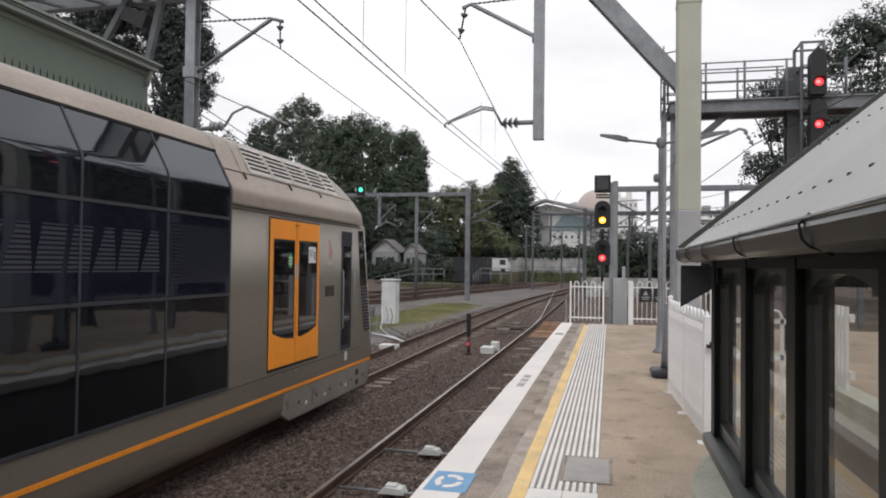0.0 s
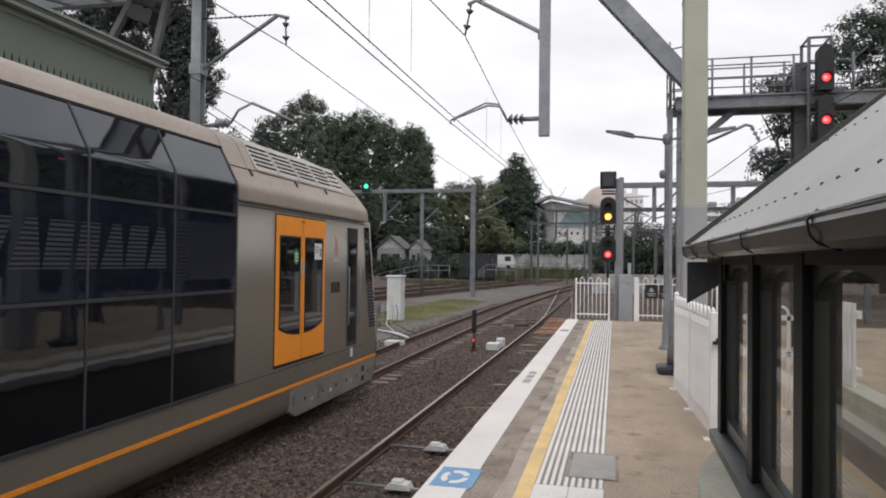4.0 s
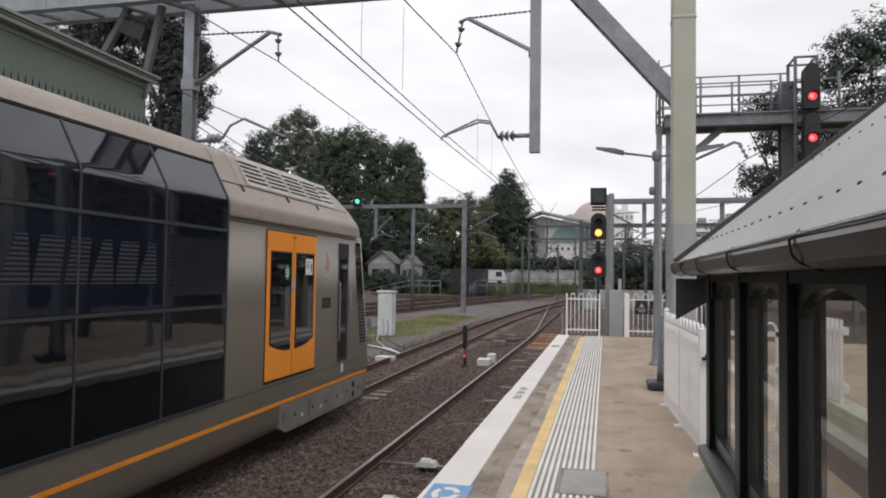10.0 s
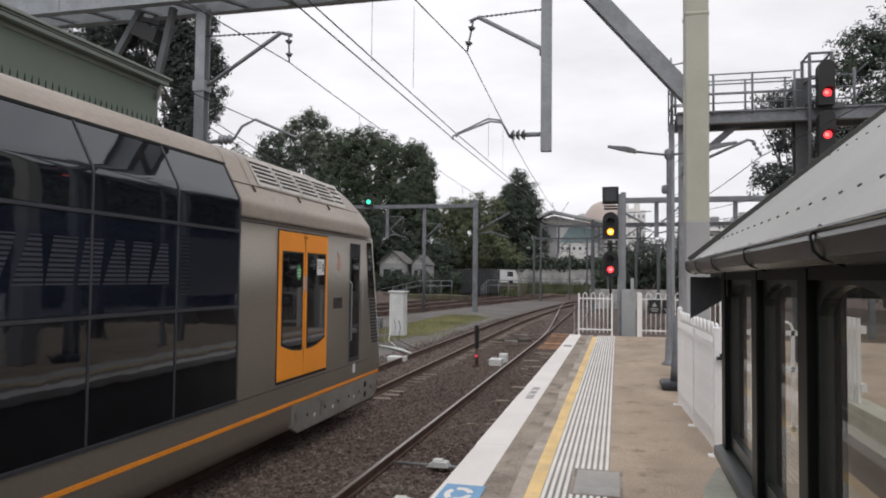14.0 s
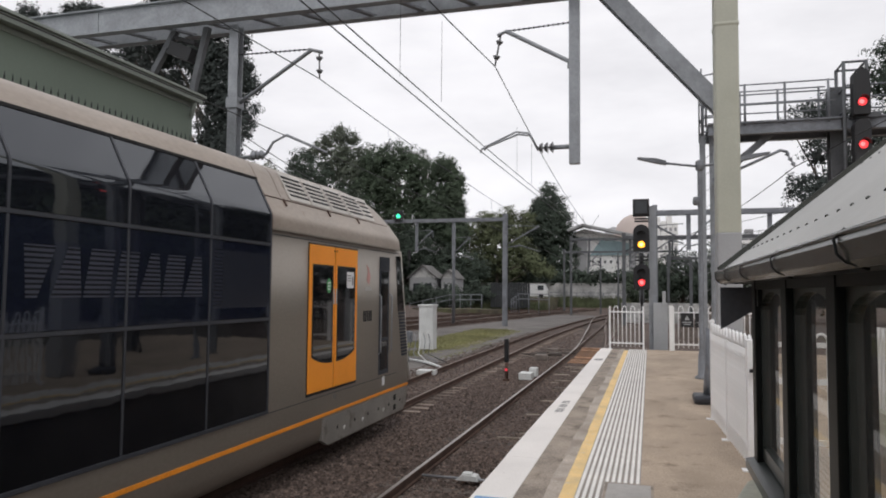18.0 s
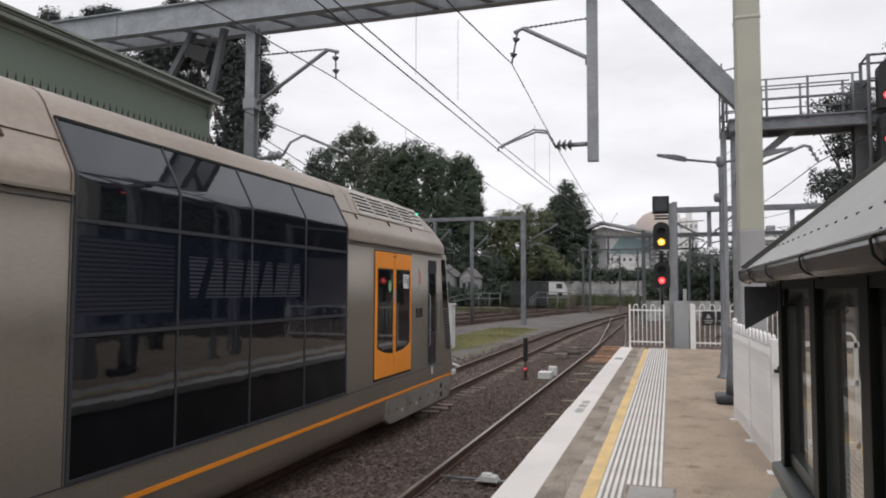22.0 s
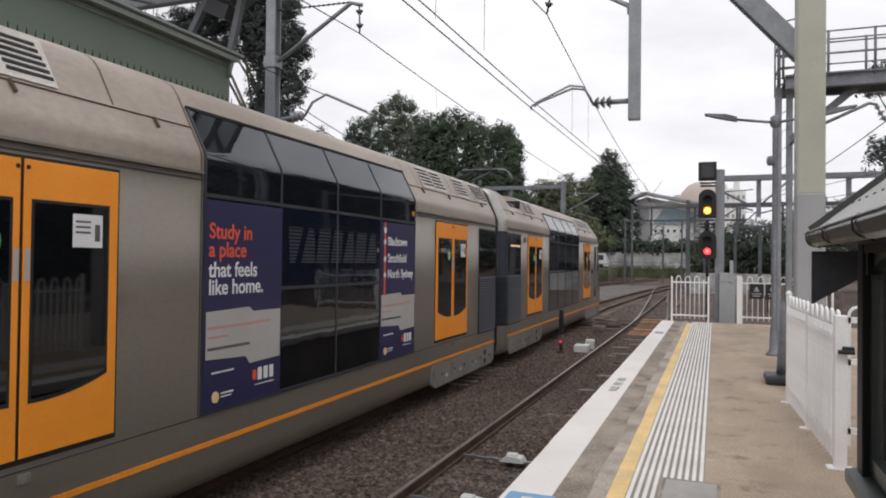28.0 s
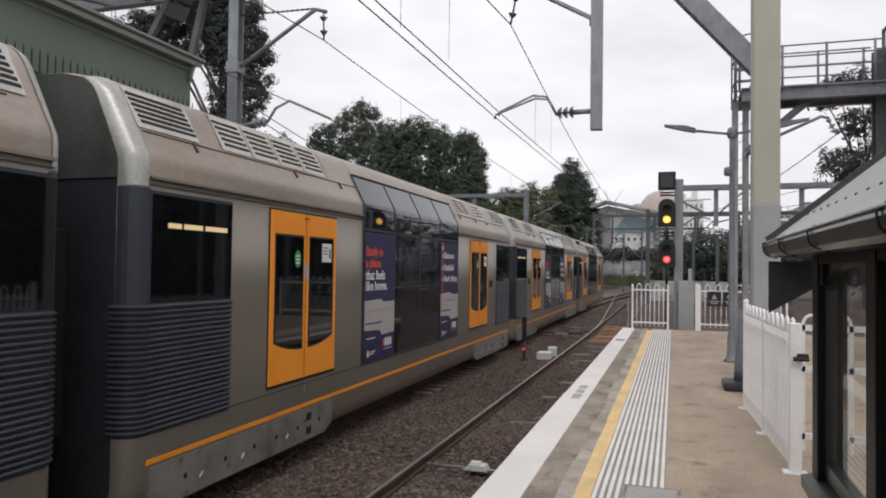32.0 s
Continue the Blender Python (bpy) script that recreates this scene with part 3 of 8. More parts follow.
def words(text, size, thick=0.002):
    cu = bpy.data.curves.new("lettering", "FONT")
    cu.body, cu.size, cu.extrude, cu.offset = text, size, thick, size * 0.014
    ob = bpy.data.objects.new("lettering", cu)
    me = bpy.data.meshes.new_from_object(ob)
    bpy.data.objects.remove(ob)
    return me


def side_words(text, size, x, y, z, material, parent, stretch=1.0):
    """Lettering on a wall that faces +x, running towards +y."""
    me = words(text, size)
    me.transform(Matrix(((0, 0, 1, x), (stretch, 0, 0, y), (0, 1, 0, z), (0, 0, 0, 1))))
    me.materials.clear()
    me.materials.append(MAT[material])
    return part("lettering", me, material, parent)


# ---------------------------------------------------------------- ground and tracks
RAIL_Z, BED_Z = -1.05, -1.25
NEAR_X, TRAIN_X, GAUGE = -3.06, -7.17, 1.505
SLANT = 0.008   # the train line draws away from the platform
bm = B()
xs = [-1500, -600, -260, -140, -90] + [-70 + 1.6 * k for k in range(76)] + [70, 110, 200, 500, 1500]
ys = [-900, -300, -120, -60] + [-40 + 2.0 * k for k in range(96)] + [170, 200, 260, 380, 700, 1400, 2600]
def land(x, y):
    h = BED_Z
    if -60 < y < 160 and -11.2 < x < -9.2:
        h -= 0.12 * math.sin((x + 11.2) / 2.0 * math.pi)
    if x < -27:
        h += min(1.0, (-27 - x) / 25) * 1.9
    if y > 141:
        h += min(1.0, (y - 141) / 4) * 1.9
    if x > 30:
        h += min(1.0, (x - 30) / 20) * 3.0
    return h
grid = [[bm.verts.new((x, y, land(x, y))) for y in ys] for x in xs]
for i in range(len(xs) - 1):
    for j in range(len(ys) - 1):
        bm.faces.new((grid[i][j], grid[i + 1][j], grid[i + 1][j + 1], grid[i][j + 1])).smooth = True
solo("ground", bm, "ballast", "grey-brown railway ballast and bare earth", "ground", kind="structure")

# loose ballast stones along the two nearest tracks
def stones(name, n, xr, yr, size, seed):
    rng = np.random.default_rng(seed)
    base = np.array([(1, 0, -0.1), (-0.9, 0.2, 0), (0.1, 1, 0.1), (0, -1, -0.1), (0.1, 0.1, 0.8), (-0.1, 0, -0.7)])
    tri = np.array([(0, 2, 4), (2, 1, 4), (1, 3, 4), (3, 0, 4), (2, 0, 5), (1, 2, 5), (3, 1, 5), (0, 3, 5)])
    V, F = [], []
    for k in range(n):
        u = rng.random() ** 1.6
        y = yr[0] + (yr[1] - yr[0]) * u
        x = rng.uniform(*xr)
        a = rng.uniform(0, 6.283)
        s = size * rng.uniform(0.55, 1.25) * np.array((1, rng.uniform(0.6, 1), rng.uniform(0.5, 0.8)))
        p = base * s + rng.normal(0, 0.12 * size, base.shape)
        c, d = math.cos(a), math.sin(a)
        V.append(np.stack((p[:, 0] * c - p[:, 1] * d + x, p[:, 0] * d + p[:, 1] * c + y, p[:, 2] + BED_Z + 0.012), 1))
        F.append(tri + 6 * k)
    me = bpy.data.meshes.new(name)
    me.from_pydata(np.concatenate(V).tolist(), [], np.concatenate(F).tolist())
    me.materials.append(MAT["stone"])
    return tagged(new(name, me), "loose grey-brown crushed stone ballast between the rails", "ballast", kind="stuff")
stones("ballast_stones", 36000, (-6.9, -1.75), (6.0, 34.0), 0.046, 3)
stones("ballast_stones", 9000, (-9.4, -3.0), (20.0, 56.0), 0.055, 4)


def rail_run(name, pts, head, label):
    """Rail with foot, web and head along points."""
    t = thing(name, label, "rail", "railway rails", "structure")
    foot, top = B(), B()
    for p, q in zip(pts, pts[1:]):
        p, q = Vector(p), Vector(q)
        dn = Vector((0, 0, 1))
        obox(foot, p - dn * 0.148, q - dn * 0.148, 0.13, 0.018)
        obox(foot, p - dn * 0.09, q - dn * 0.09, 0.02, 0.1)
        obox(foot, p - dn * 0.026, q - dn * 0.026, 0.075, 0.036)
        obox(top, p - dn * 0.004, q - dn * 0.004, 0.056, 0.008)
    part("rail_web", foot, "railside", t)
    part("rail_head", top, head, t)
    return t


def train_line(y):
    """Centre of the train's track: straight, then easing to the right far off."""
    x = TRAIN_X - SLANT * (min(y, 48) - 17)
    return x + (0.0 if y < 48 else 0.0145 * (y - 48) + 0.00062 * (y - 48) ** 2)
def near_line(y):
    """Centre of the platform track: straight to the points, then over to the train's track."""
    d = max(0.0, y - 34)
    x = NEAR_X - (0.058 * d * d / 24 if d < 12 else 0.058 * (d - 6))
    return max(x, train_line(y))
far_y = [-40, 0, 20, 30] + [36 + 6 * k for k in range(19)]
for s in (-1, 1):
    o = s * GAUGE / 2
    rail_run("rail", [(near_line(y) + o, y, RAIL_Z) for y in far_y if y <= 90], "railtop" if s < 0 else "railtop2", "steel rail swinging across to the next line")
    rail_run("rail", [(train_line(y) + o, y, RAIL_Z) for y in far_y], "railtop2", "steel rail with a rusty web and worn head")
    rail_run("rail", [(NEAR_X + o - 0.010 * max(0, y - 36), y, RAIL_Z) for y in (37, 60, 90, 140)], "railtop2", "straight steel rail beyond the points")
    rail_run("check_rail", [(near_line(y) + s * (GAUGE / 2 - 0.09), y, RAIL_Z) for y in (56, 60, 64, 68)], "railtop2", "short check rail inside the crossing")
# three lines beyond, slanting towards the main line in the distance
def bend(c):
    return [(-20.2 - c + 0.118 * (y - 50), y, RAIL_Z) for y in range(-10, 140, 12)]
FAR = (0.0, 4.2, 9.0)
for c in FAR:
    for s in (-GAUGE / 2, GAUGE / 2):
        rail_run("rail", [(x + s, y, z) for x, y, z in bend(c)], "railside", "distant slanting steel rail, rusty")
for c in FAR:
    bm = B()
    pts = bend(c)
    for (x0, y0, _), (x1, y1, _) in zip(pts, pts[1:]):
        q = [bm.verts.new(p) for p in ((x0 - 1.5, y0, BED_Z + 0.015), (x0 + 1.5, y0, BED_Z + 0.015), (x1 + 1.5, y1, BED_Z + 0.015), (x1 - 1.5, y1, BED_Z + 0.015))]
        bm.faces.new(q)
    solo("track_formation", bm, "darkbed", "dark oily ballast under the far lines", "ballast", kind="structure")
bm = B()
ys = [14 + 4 * k for k in range(27)]
for a, b in zip(ys, ys[1:]):
    for line in (train_line, near_line) if b < 62 else (train_line,):
        w = 1.25
        q = [bm.verts.new((line(y) + s * w, y, BED_Z + (0.006 if line is train_line else 0.009))) for y, s in ((a, -1), (a, 1), (b, 1), (b, -1))]
        bm.faces.new(q)
solo("track_formation", bm, "darkbed", "dark brown ballast between the running rails", "ballast", kind="structure")
bm = B()
strip = [18 + 6 * k for k in range(15)]
for a, b in zip(strip, strip[1:]):
    q = [bm.verts.new((x, y, BED_Z + 0.004)) for x, y in ((train_line(a) - 1.7, a), (-18.6 + 0.118 * (a - 50), a), (-18.6 + 0.118 * (b - 50), b), (train_line(b) - 1.7, b))]
    bm.faces.new(q)
solo("gravel_strip", bm, "greygravel", "pale grey gravel between the lines", "gravel", kind="structure")
sl = B()
box(sl, -1.25, 1.25, -0.12, 0.12, -0.07, 0.05)
sl_me = mesh_of("sleeper", sl, "sleeper")
slb_me = sl_me.copy()
slb_me.materials.clear()
slb_me.materials.append(MAT["rustwood"])
sl_t = B()
box(sl_t, -0.62, 0.62, -0.13, 0.13, -0.07, 0.05)
slt_me = mesh_of("sleeper", sl_t, "timber")
for line, y, y_to in ((near_line, 5.0, 74.0), (train_line, 13.0, 90.0)):
    bed = thing("track_bed", "row of sleepers half buried in ballast", "track", "", "structure")
    while y < y_to:
        timber = line is near_line and 32.5 < y < 42
        o = part("sleeper", slt_me if timber else sl_me if line is near_line else slb_me, "sleeper", bed)
        o.location = (line(y) + random.uniform(-0.05, 0.05) + (0.12 if timber else 0), y, BED_Z + (0.018 if timber else -0.046 if line is near_line else -0.05) + random.uniform(-0.022, 0.014))
        o.rotation_euler = (0, 0, random.uniform(-0.02, 0.02))
        y += 0.62
ends = thing("sleeper_ends", "row of pale weathered sleeper ends beside the rail", "track", "", "structure")
end_bm = B()
box(end_bm, -0.24, 0.24, -0.10, 0.10, -0.08, 0.035, 0.012)
end_me = mesh_of("sleeper_end", end_bm, "sleeper_end")
y = 18.0
while y < 64:
    o = part("sleeper_end", end_me, "sleeper_end", ends)
    o.location = (train_line(y) + GAUGE / 2 + 0.36 + random.uniform(-0.05, 0.04), y, BED_Z + random.uniform(-0.012, 0.012))
    o.rotation_euler = (0, 0, random.uniform(-0.04, 0.04))
    y += 0.62
# flat pale patches scattered along the sleeper lines of the platform track
patch = thing("pale_patches", "pale patches on the sleepers beside the platform", "debris")
for k in range(22):
    bm = B()
    x, y = random.uniform(-3.3, -2.25), 13 + 0.62 * random.randrange(30) + random.uniform(-0.05, 0.05)
    w, h = random.uniform(0.12, 0.38), random.uniform(0.05, 0.10)
    o = [(x - w, y - h), (x - w * 0.3, y - h * 1.2), (x + w * 0.8, y - h * 0.7), (x + w, y + h * 0.4), (x + w * 0.2, y + h), (x - w * 0.8, y + h * 0.6)]
    prism(bm, o, "z", BED_Z - 0.01, BED_Z + 0.045)
    part("spill_patch", bm, "kerb", patch)
for c in FAR:
    bed = thing("track_bed", "row of sleepers on a distant line", "track", "", "structure")
    pts = bend(c)[4:]
    for (x0, y0, _), (x1, y1, _) in zip(pts, pts[1:]):
        for u in range(12):
            o = part("sleeper", sl_me, "sleeper", bed)
            o.location = (x0 + (x1 - x0) * u / 12, y0 + (y1 - y0) * u / 12, BED_Z + 0.02)

# ---------------------------------------------------------------- platform
EDGE, END_Y = -1.66, 25.9
plat = thing("platform", "brown asphalt railway platform with a concrete edge", "platform", "", "structure")
bm = B()
box(bm, EDGE + 0.06, 9.0, -40, END_Y, BED_Z - 0.2, -0.012, 0.01)
part("platform_slab", bm, "face", plat)
bm = B()
box(bm, -0.085, 8.98, -40, END_Y - 0.02, -0.012, 0.0)
part("asphalt_surface", bm, "concrete", plat)
bm = B()
box(bm, -1.26, -0.84, -40, END_Y - 0.02, -0.012, -0.003)
part("concrete_band", bm, "kerb", plat)
bm = B()
for k in range(26):
    y0 = -0.3 + k * 1.01
    w0 = random.uniform(-0.03, 0.03)
    prism(bm, [(-0.985 + w0, y0), (-0.84, y0), (-0.84, y0 + 1.01), (-0.985 + random.uniform(-0.03, 0.03), y0 + 1.01)], "z", -0.011, -0.0005)
part("cement_strip", bm, "cement", plat)
for k in range(34):
    bm = B()
    box(bm, EDGE + random.uniform(-0.006, 0.006), -1.262, -40 + k * 1.94, -40 + k * 1.94 + 1.935, -0.14, 0.004 + random.uniform(-0.001, 0.001), 0.006)
    part("coping_slab", bm, "white", plat, "white-painted coping along the platform edge")
bm = B()
for k in range(60):
    y0 = -20 + k * 0.78
    if y0 < END_Y - 0.8:
        box(bm, -0.84 + random.uniform(-0.004, 0.004), -0.70, y0, y0 + 0.778, -0.012, 0.003)
part("yellow_line", bm, "yellow", plat, "worn yellow safety line")
tac = thing("tactile_strip", "ribbed white tactile paving strip", "tactile paving", "", "structure")
bm = B()
box(bm, -0.70, -0.085, -20, END_Y - 0.02, -0.012, 0.0)
part("tactile_base", bm, "tact", tac)
bar = B()
for k in range(66):
    y0 = 6.47 + k * 0.3
    if y0 < END_Y - 0.3:
        box(bar, -0.0165, 0.0165, y0, y0 + 0.296, 0.0, 0.008)
bar_me = mesh_of("tactile_bar", bar, "tactbar")
for k in range(10):
    o = part("tactile_bar", bar_me, "tactbar", tac)
    o.location = (-0.672 + k * 0.0618, 0, 0)

tile_bm = B()
box(tile_bm, 0.004, 0.306, 0.004, 0.306, -0.004, 0.010, 0.004)
tile_me = mesh_of("plain_tile", tile_bm, "tactbar")
for i in range(2):
    for j in range(7):
        o = part("plain_tile", tile_me, "tactbar", tac)
        o.location = (-0.70 + 0.3075 * i, 6.145 - 0.31 * j, 0)
pit = thing("pit_cover", "grey service pit cover set in the paving", "pit cover")
bm = B()
box(bm, -0.41, 0.015, 6.77, 7.62, -0.01, 0.012, 0.004)
part("cover_plate", bm, "pit", pit)
bm = B()
for a in ((-0.44, -0.41, 6.74, 7.66), (0.015, 0.045, 6.74, 7.66), (-0.41, 0.015, 6.74, 6.77), (-0.41, 0.015, 7.62, 7.66)):
    box(bm, *a, -0.01, 0.009)
part("cover_frame", bm, "kerb", pit)

mark = thing("boarding_decal", "blue boarding-area decal with a white ring of arrows", "floor decal")
bm = B()
box(bm, EDGE + 0.05, -1.225, 6.16, 6.76, 0.0045, 0.007)
part("decal_panel", bm, "decal", mark)
for k in range(3):
    bm = B()
    a0 = k * 2.094 + 0.3
    pts = []
    for u in range(9):
        a = a0 + u * 0.215
        pts.append((math.cos(a), math.sin(a)))
    for (c0, s0), (c1, s1) in zip(pts, pts[1:]):
        q = [bm.verts.new((-1.43 + c * r * 0.75, 6.46 + s * r * 1.15, 0.0095)) for c, s, r in ((c0, s0, 0.10), (c1, s1, 0.10), (c1, s1, 0.175), (c0, s0, 0.175))]
        bm.faces.new(q)
    part("arrow", bm, "white", mark)
fp = thing("floor_print", "worn grey warning print on the white platform edge", "floor marking")
for k in range(12):
    y0 = 11.85 + k * 0.108
    if k not in (4, 8):
        bm = B()
        box(bm, -1.505, -1.375, y0, y0 + 0.072, 0.0045, 0.006)
        part("print_bar", bm, "greytext", fp)
bm = B()
box(bm, -1.56, -1.33, 21.2, 21.75, 0.0045, 0.006)
solo("floor_print", bm, "greytext", "faded grey patch on the white platform edge", "floor marking")

# ---------------------------------------------------------------- the train
HALF = 1.525
SIDE = [(1.25, -0.80), (1.40, -0.76), (1.49, -0.66), (HALF, -0.50), (HALF, 0.0), (HALF, 1.5), (HALF, 2.92)]
# shoulder: upright, a tight bend, then a flat slope
BEND = [(HALF, 2.92), (HALF, 3.07), (1.522, 3.115), (1.514, 3.155), (1.499, 3.195), (1.477, 3.235), (1.466, 3.256), (1.351, 3.475), (1.225, 3.715)]
TOP = BEND + [(1.15, 3.86), (1.07, 3.96), (0.93, 4.05), (0.6, 4.11), (0.0, 4.13)]
CAR, TURN_ABOUT = 19.14, 19.20
BACK = -0.06
CURVE = [(BACK, 0.84), (BACK + 0.012, 0.88), (BACK + 0.035, 0.922), (BACK + 0.07, 0.955), (BACK + 0.11, 0.978), (BACK + 0.16, 0.992), (BACK + 0.21, 1.0)]


def shell(bm, prof, rings, close_ends=False):
    """Skin over rings: each ring gives, for a profile point, its (x, y, z); both sides mirrored."""
    full = [(x, z) for x, z in prof] + [(-x, z) for x, z in reversed(prof) if x > 1e-6]
    grid = []
    for fn in rings:
        grid.append([bm.verts.new(fn(x, z)) for x, z in full])
    for a, b in zip(grid, grid[1:]):
        for k in range(len(full) - 1):
            bm.faces.new((a[k], a[k + 1], b[k + 1], b[k])).smooth = True
    if close_ends:
        bm.faces.new(grid[0])
        bm.faces.new(grid[-1][::-1])


def ring_at(y, sx=1.0, dz=0.0, cap=9.0):
    return lambda x, z: (x * sx, y, min(z, cap) - (dz if z > 3 else 0))


def nose_ring(x, z):
    """Raked cab front: the foot stands forward, the roof falls away."""
    knots = [(-0.9, 18.69), (-0.45, 19.06), (-0.2, 19.10), (2.96, 18.36), (3.2, 18.28), (3.45, 18.10), (3.72, 17.69), (3.9, 17.24), (4.06, 16.44), (4.2, 15.94)]
    for (z0, y0), (z1, y1) in zip(knots, knots[1:]):
        if z0 <= z <= z1:
            y = y0 + (y1 - y0) * (z - z0) / (z1 - z0)
            return (x * 0.985, y, z)
    return (x * 0.985, knots[-1][1], z)


def nose_half(x, z):
    return (x, nose_ring(x, z)[1] - 0.45, z + 0.015)


def side_panel(bm, y0, y1, z0, z1, x=HALF, t=0.006):
    box(bm, x, x + t, y0, y1, z0, z1)


def upper_pane(bm, y0, y1, off=0.012):
    """Curved pane that follows the shoulder of the body."""
    prof = [(HALF, 2.70)] + BEND[:-1] + [(1.235, 3.70)]
    rows = [(bm.verts.new((x + off, y0, z)), bm.verts.new((x + off, y1, z))) for x, z in prof]
    for p, q in zip(rows, rows[1:]):
        bm.faces.new((p[0], p[1], q[1], q[0])).smooth = True


def window_outline(y0, y1, z0, z1, drop):
    """Door window whose foot sinks towards the meeting edge of the two leaves."""
    n = 6
    foot = []
    for k in range(n + 1):
        u = k / n
        depth = drop * (1 - (1 - u) ** 2.2)
        foot.append((y0 + (y1 - y0) * u, z0 + drop - depth))
    return foot + [(y1, z1), (y0, z1)]


def door(car, y0, y1):
    bm = B()
    side_panel(bm, y0 - 0.03, y1 + 0.03, 0.15, 2.80, t=0.004)
    d = part("double_door", bm, "rubber", car, "pair of orange sliding passenger doors with tall dark windows")
    mid = (y0 + y1) / 2
    for k, (a, b) in enumerate(((y0, mid - 0.018), (mid + 0.018, y1))):
        bm = B()
        box(bm, HALF + 0.004, HALF + 0.022, a, b, 0.20, 2.77, 0.006)
        part("door_leaf", bm, "orange", d)
        wa, wb = (a + 0.14, b - 0.10) if k == 0 else (a + 0.10, b - 0.14)
        bm = B()
        o = window_outline(wa - 0.03, wb + 0.03, 0.66, 2.43, 0.15)
        if k == 1:
            o = [(wa + wb - y, z) for y, z in o][::-1]
        prism(bm, o, "x", HALF + 0.022, HALF + 0.025)
        part("door_seal", bm, "rubber", d)
        bm = B()
        o = window_outline(wa, wb, 0.70, 2.40, 0.15)
        if k == 1:
            o = [(wa + wb - y, z) for y, z in o][::-1]
        prism(bm, o, "x", HALF + 0.025, HALF + 0.029)
        part("door_window", bm, "tint", d)
        if k == 1:
            bm = B()
            side_panel(bm, wb - 0.40, wb - 0.06, 2.02, 2.33, HALF + 0.029, 0.002)
            part("notice", bm, "adwhite", d, "white printed notice")
            bm = B()
            for j in range(3):
                side_panel(bm, wb - 0.37, wb - 0.20, 2.25 - j * 0.05, 2.27 - j * 0.05, HALF + 0.031, 0.001)
            side_panel(bm, wb - 0.15, wb - 0.09, 2.08, 2.24, HALF + 0.031, 0.001)
            part("notice_print", bm, "addark", d)
        else:
            bm = B()
            cy, cz = wb - 0.17, 2.06
            prism(bm, [(cy + 0.095 * math.cos(i * math.pi / 8), cz + 0.135 * math.sin(i * math.pi / 8)) for i in range(16)], "x", HALF + 0.029, HALF + 0.031)
            part("sticker", bm, "green_sticker", d, "green oval sticker")
            bm = B()
            for j in range(3):
                side_panel(bm, cy - 0.055, cy + 0.055, 1.985 + j * 0.055, 2.01 + j * 0.055, HALF + 0.031, 0.001)
            part("sticker_print", bm, "adwhite", d)
    bm = B()
    for yy in (mid - 0.075, mid + 0.03):
        side_panel(bm, yy, yy + 0.05, 1.72, 2.0, HALF + 0.022, 0.003)
    part("button_plate", bm, "adgrey", d)
    bm = B()
    side_panel(bm, mid + 0.02, mid + 0.14, -0.02, 0.06, HALF, 0.02)
    part("door_step_lamp", bm, "skirt", d)
    bm = B()
    for s in (-0.05, 0.05):
        lathe(bm, (HALF + 0.022, mid + s, 2.70), [(0.02, 0), (0.02, 0.008)], 8, "x")
    part("door_bolt", bm, "rubber", d)


def roof_vent(car, y0, y1, slots=5):
    """Pale raised vent panel on the roof slope with dark slots."""
    lo, hi = Vector((1.350, 0, 3.49)), Vector((1.083, 0, 3.975))
    nrm = Vector((hi.z - lo.z, 0, lo.x - hi.x)).normalized()
    bm = B()
    c0, c1 = lo + nrm * 0.008, hi + nrm * 0.008
    q = [bm.verts.new(p) for p in (c0 + Vector((0, y0, 0)), c0 + Vector((0, y1, 0)), c1 + Vector((0, y1, 0)), c1 + Vector((0, y0, 0)))]
    bm.faces.new(q)
    v = part("roof_vent", bm, "vent", car, "pale roof vent panel with dark slots")
    for i in range(slots):
        u = 0.10 + 0.8 * (i + 0.5) / slots
        c = lo.lerp(hi, u) + nrm * 0.013
        bm = B()
        sh = 0.10 * (u - 0.5)
        obox(bm, c + Vector((0, y0 + 0.06 - sh, 0)), c + Vector((0, y1 - 0.06 - sh, 0)), 0.012, 0.034, tuple((hi - lo).normalized()))
        part("vent_slot", bm, "rubber", v)


SLATS = {}


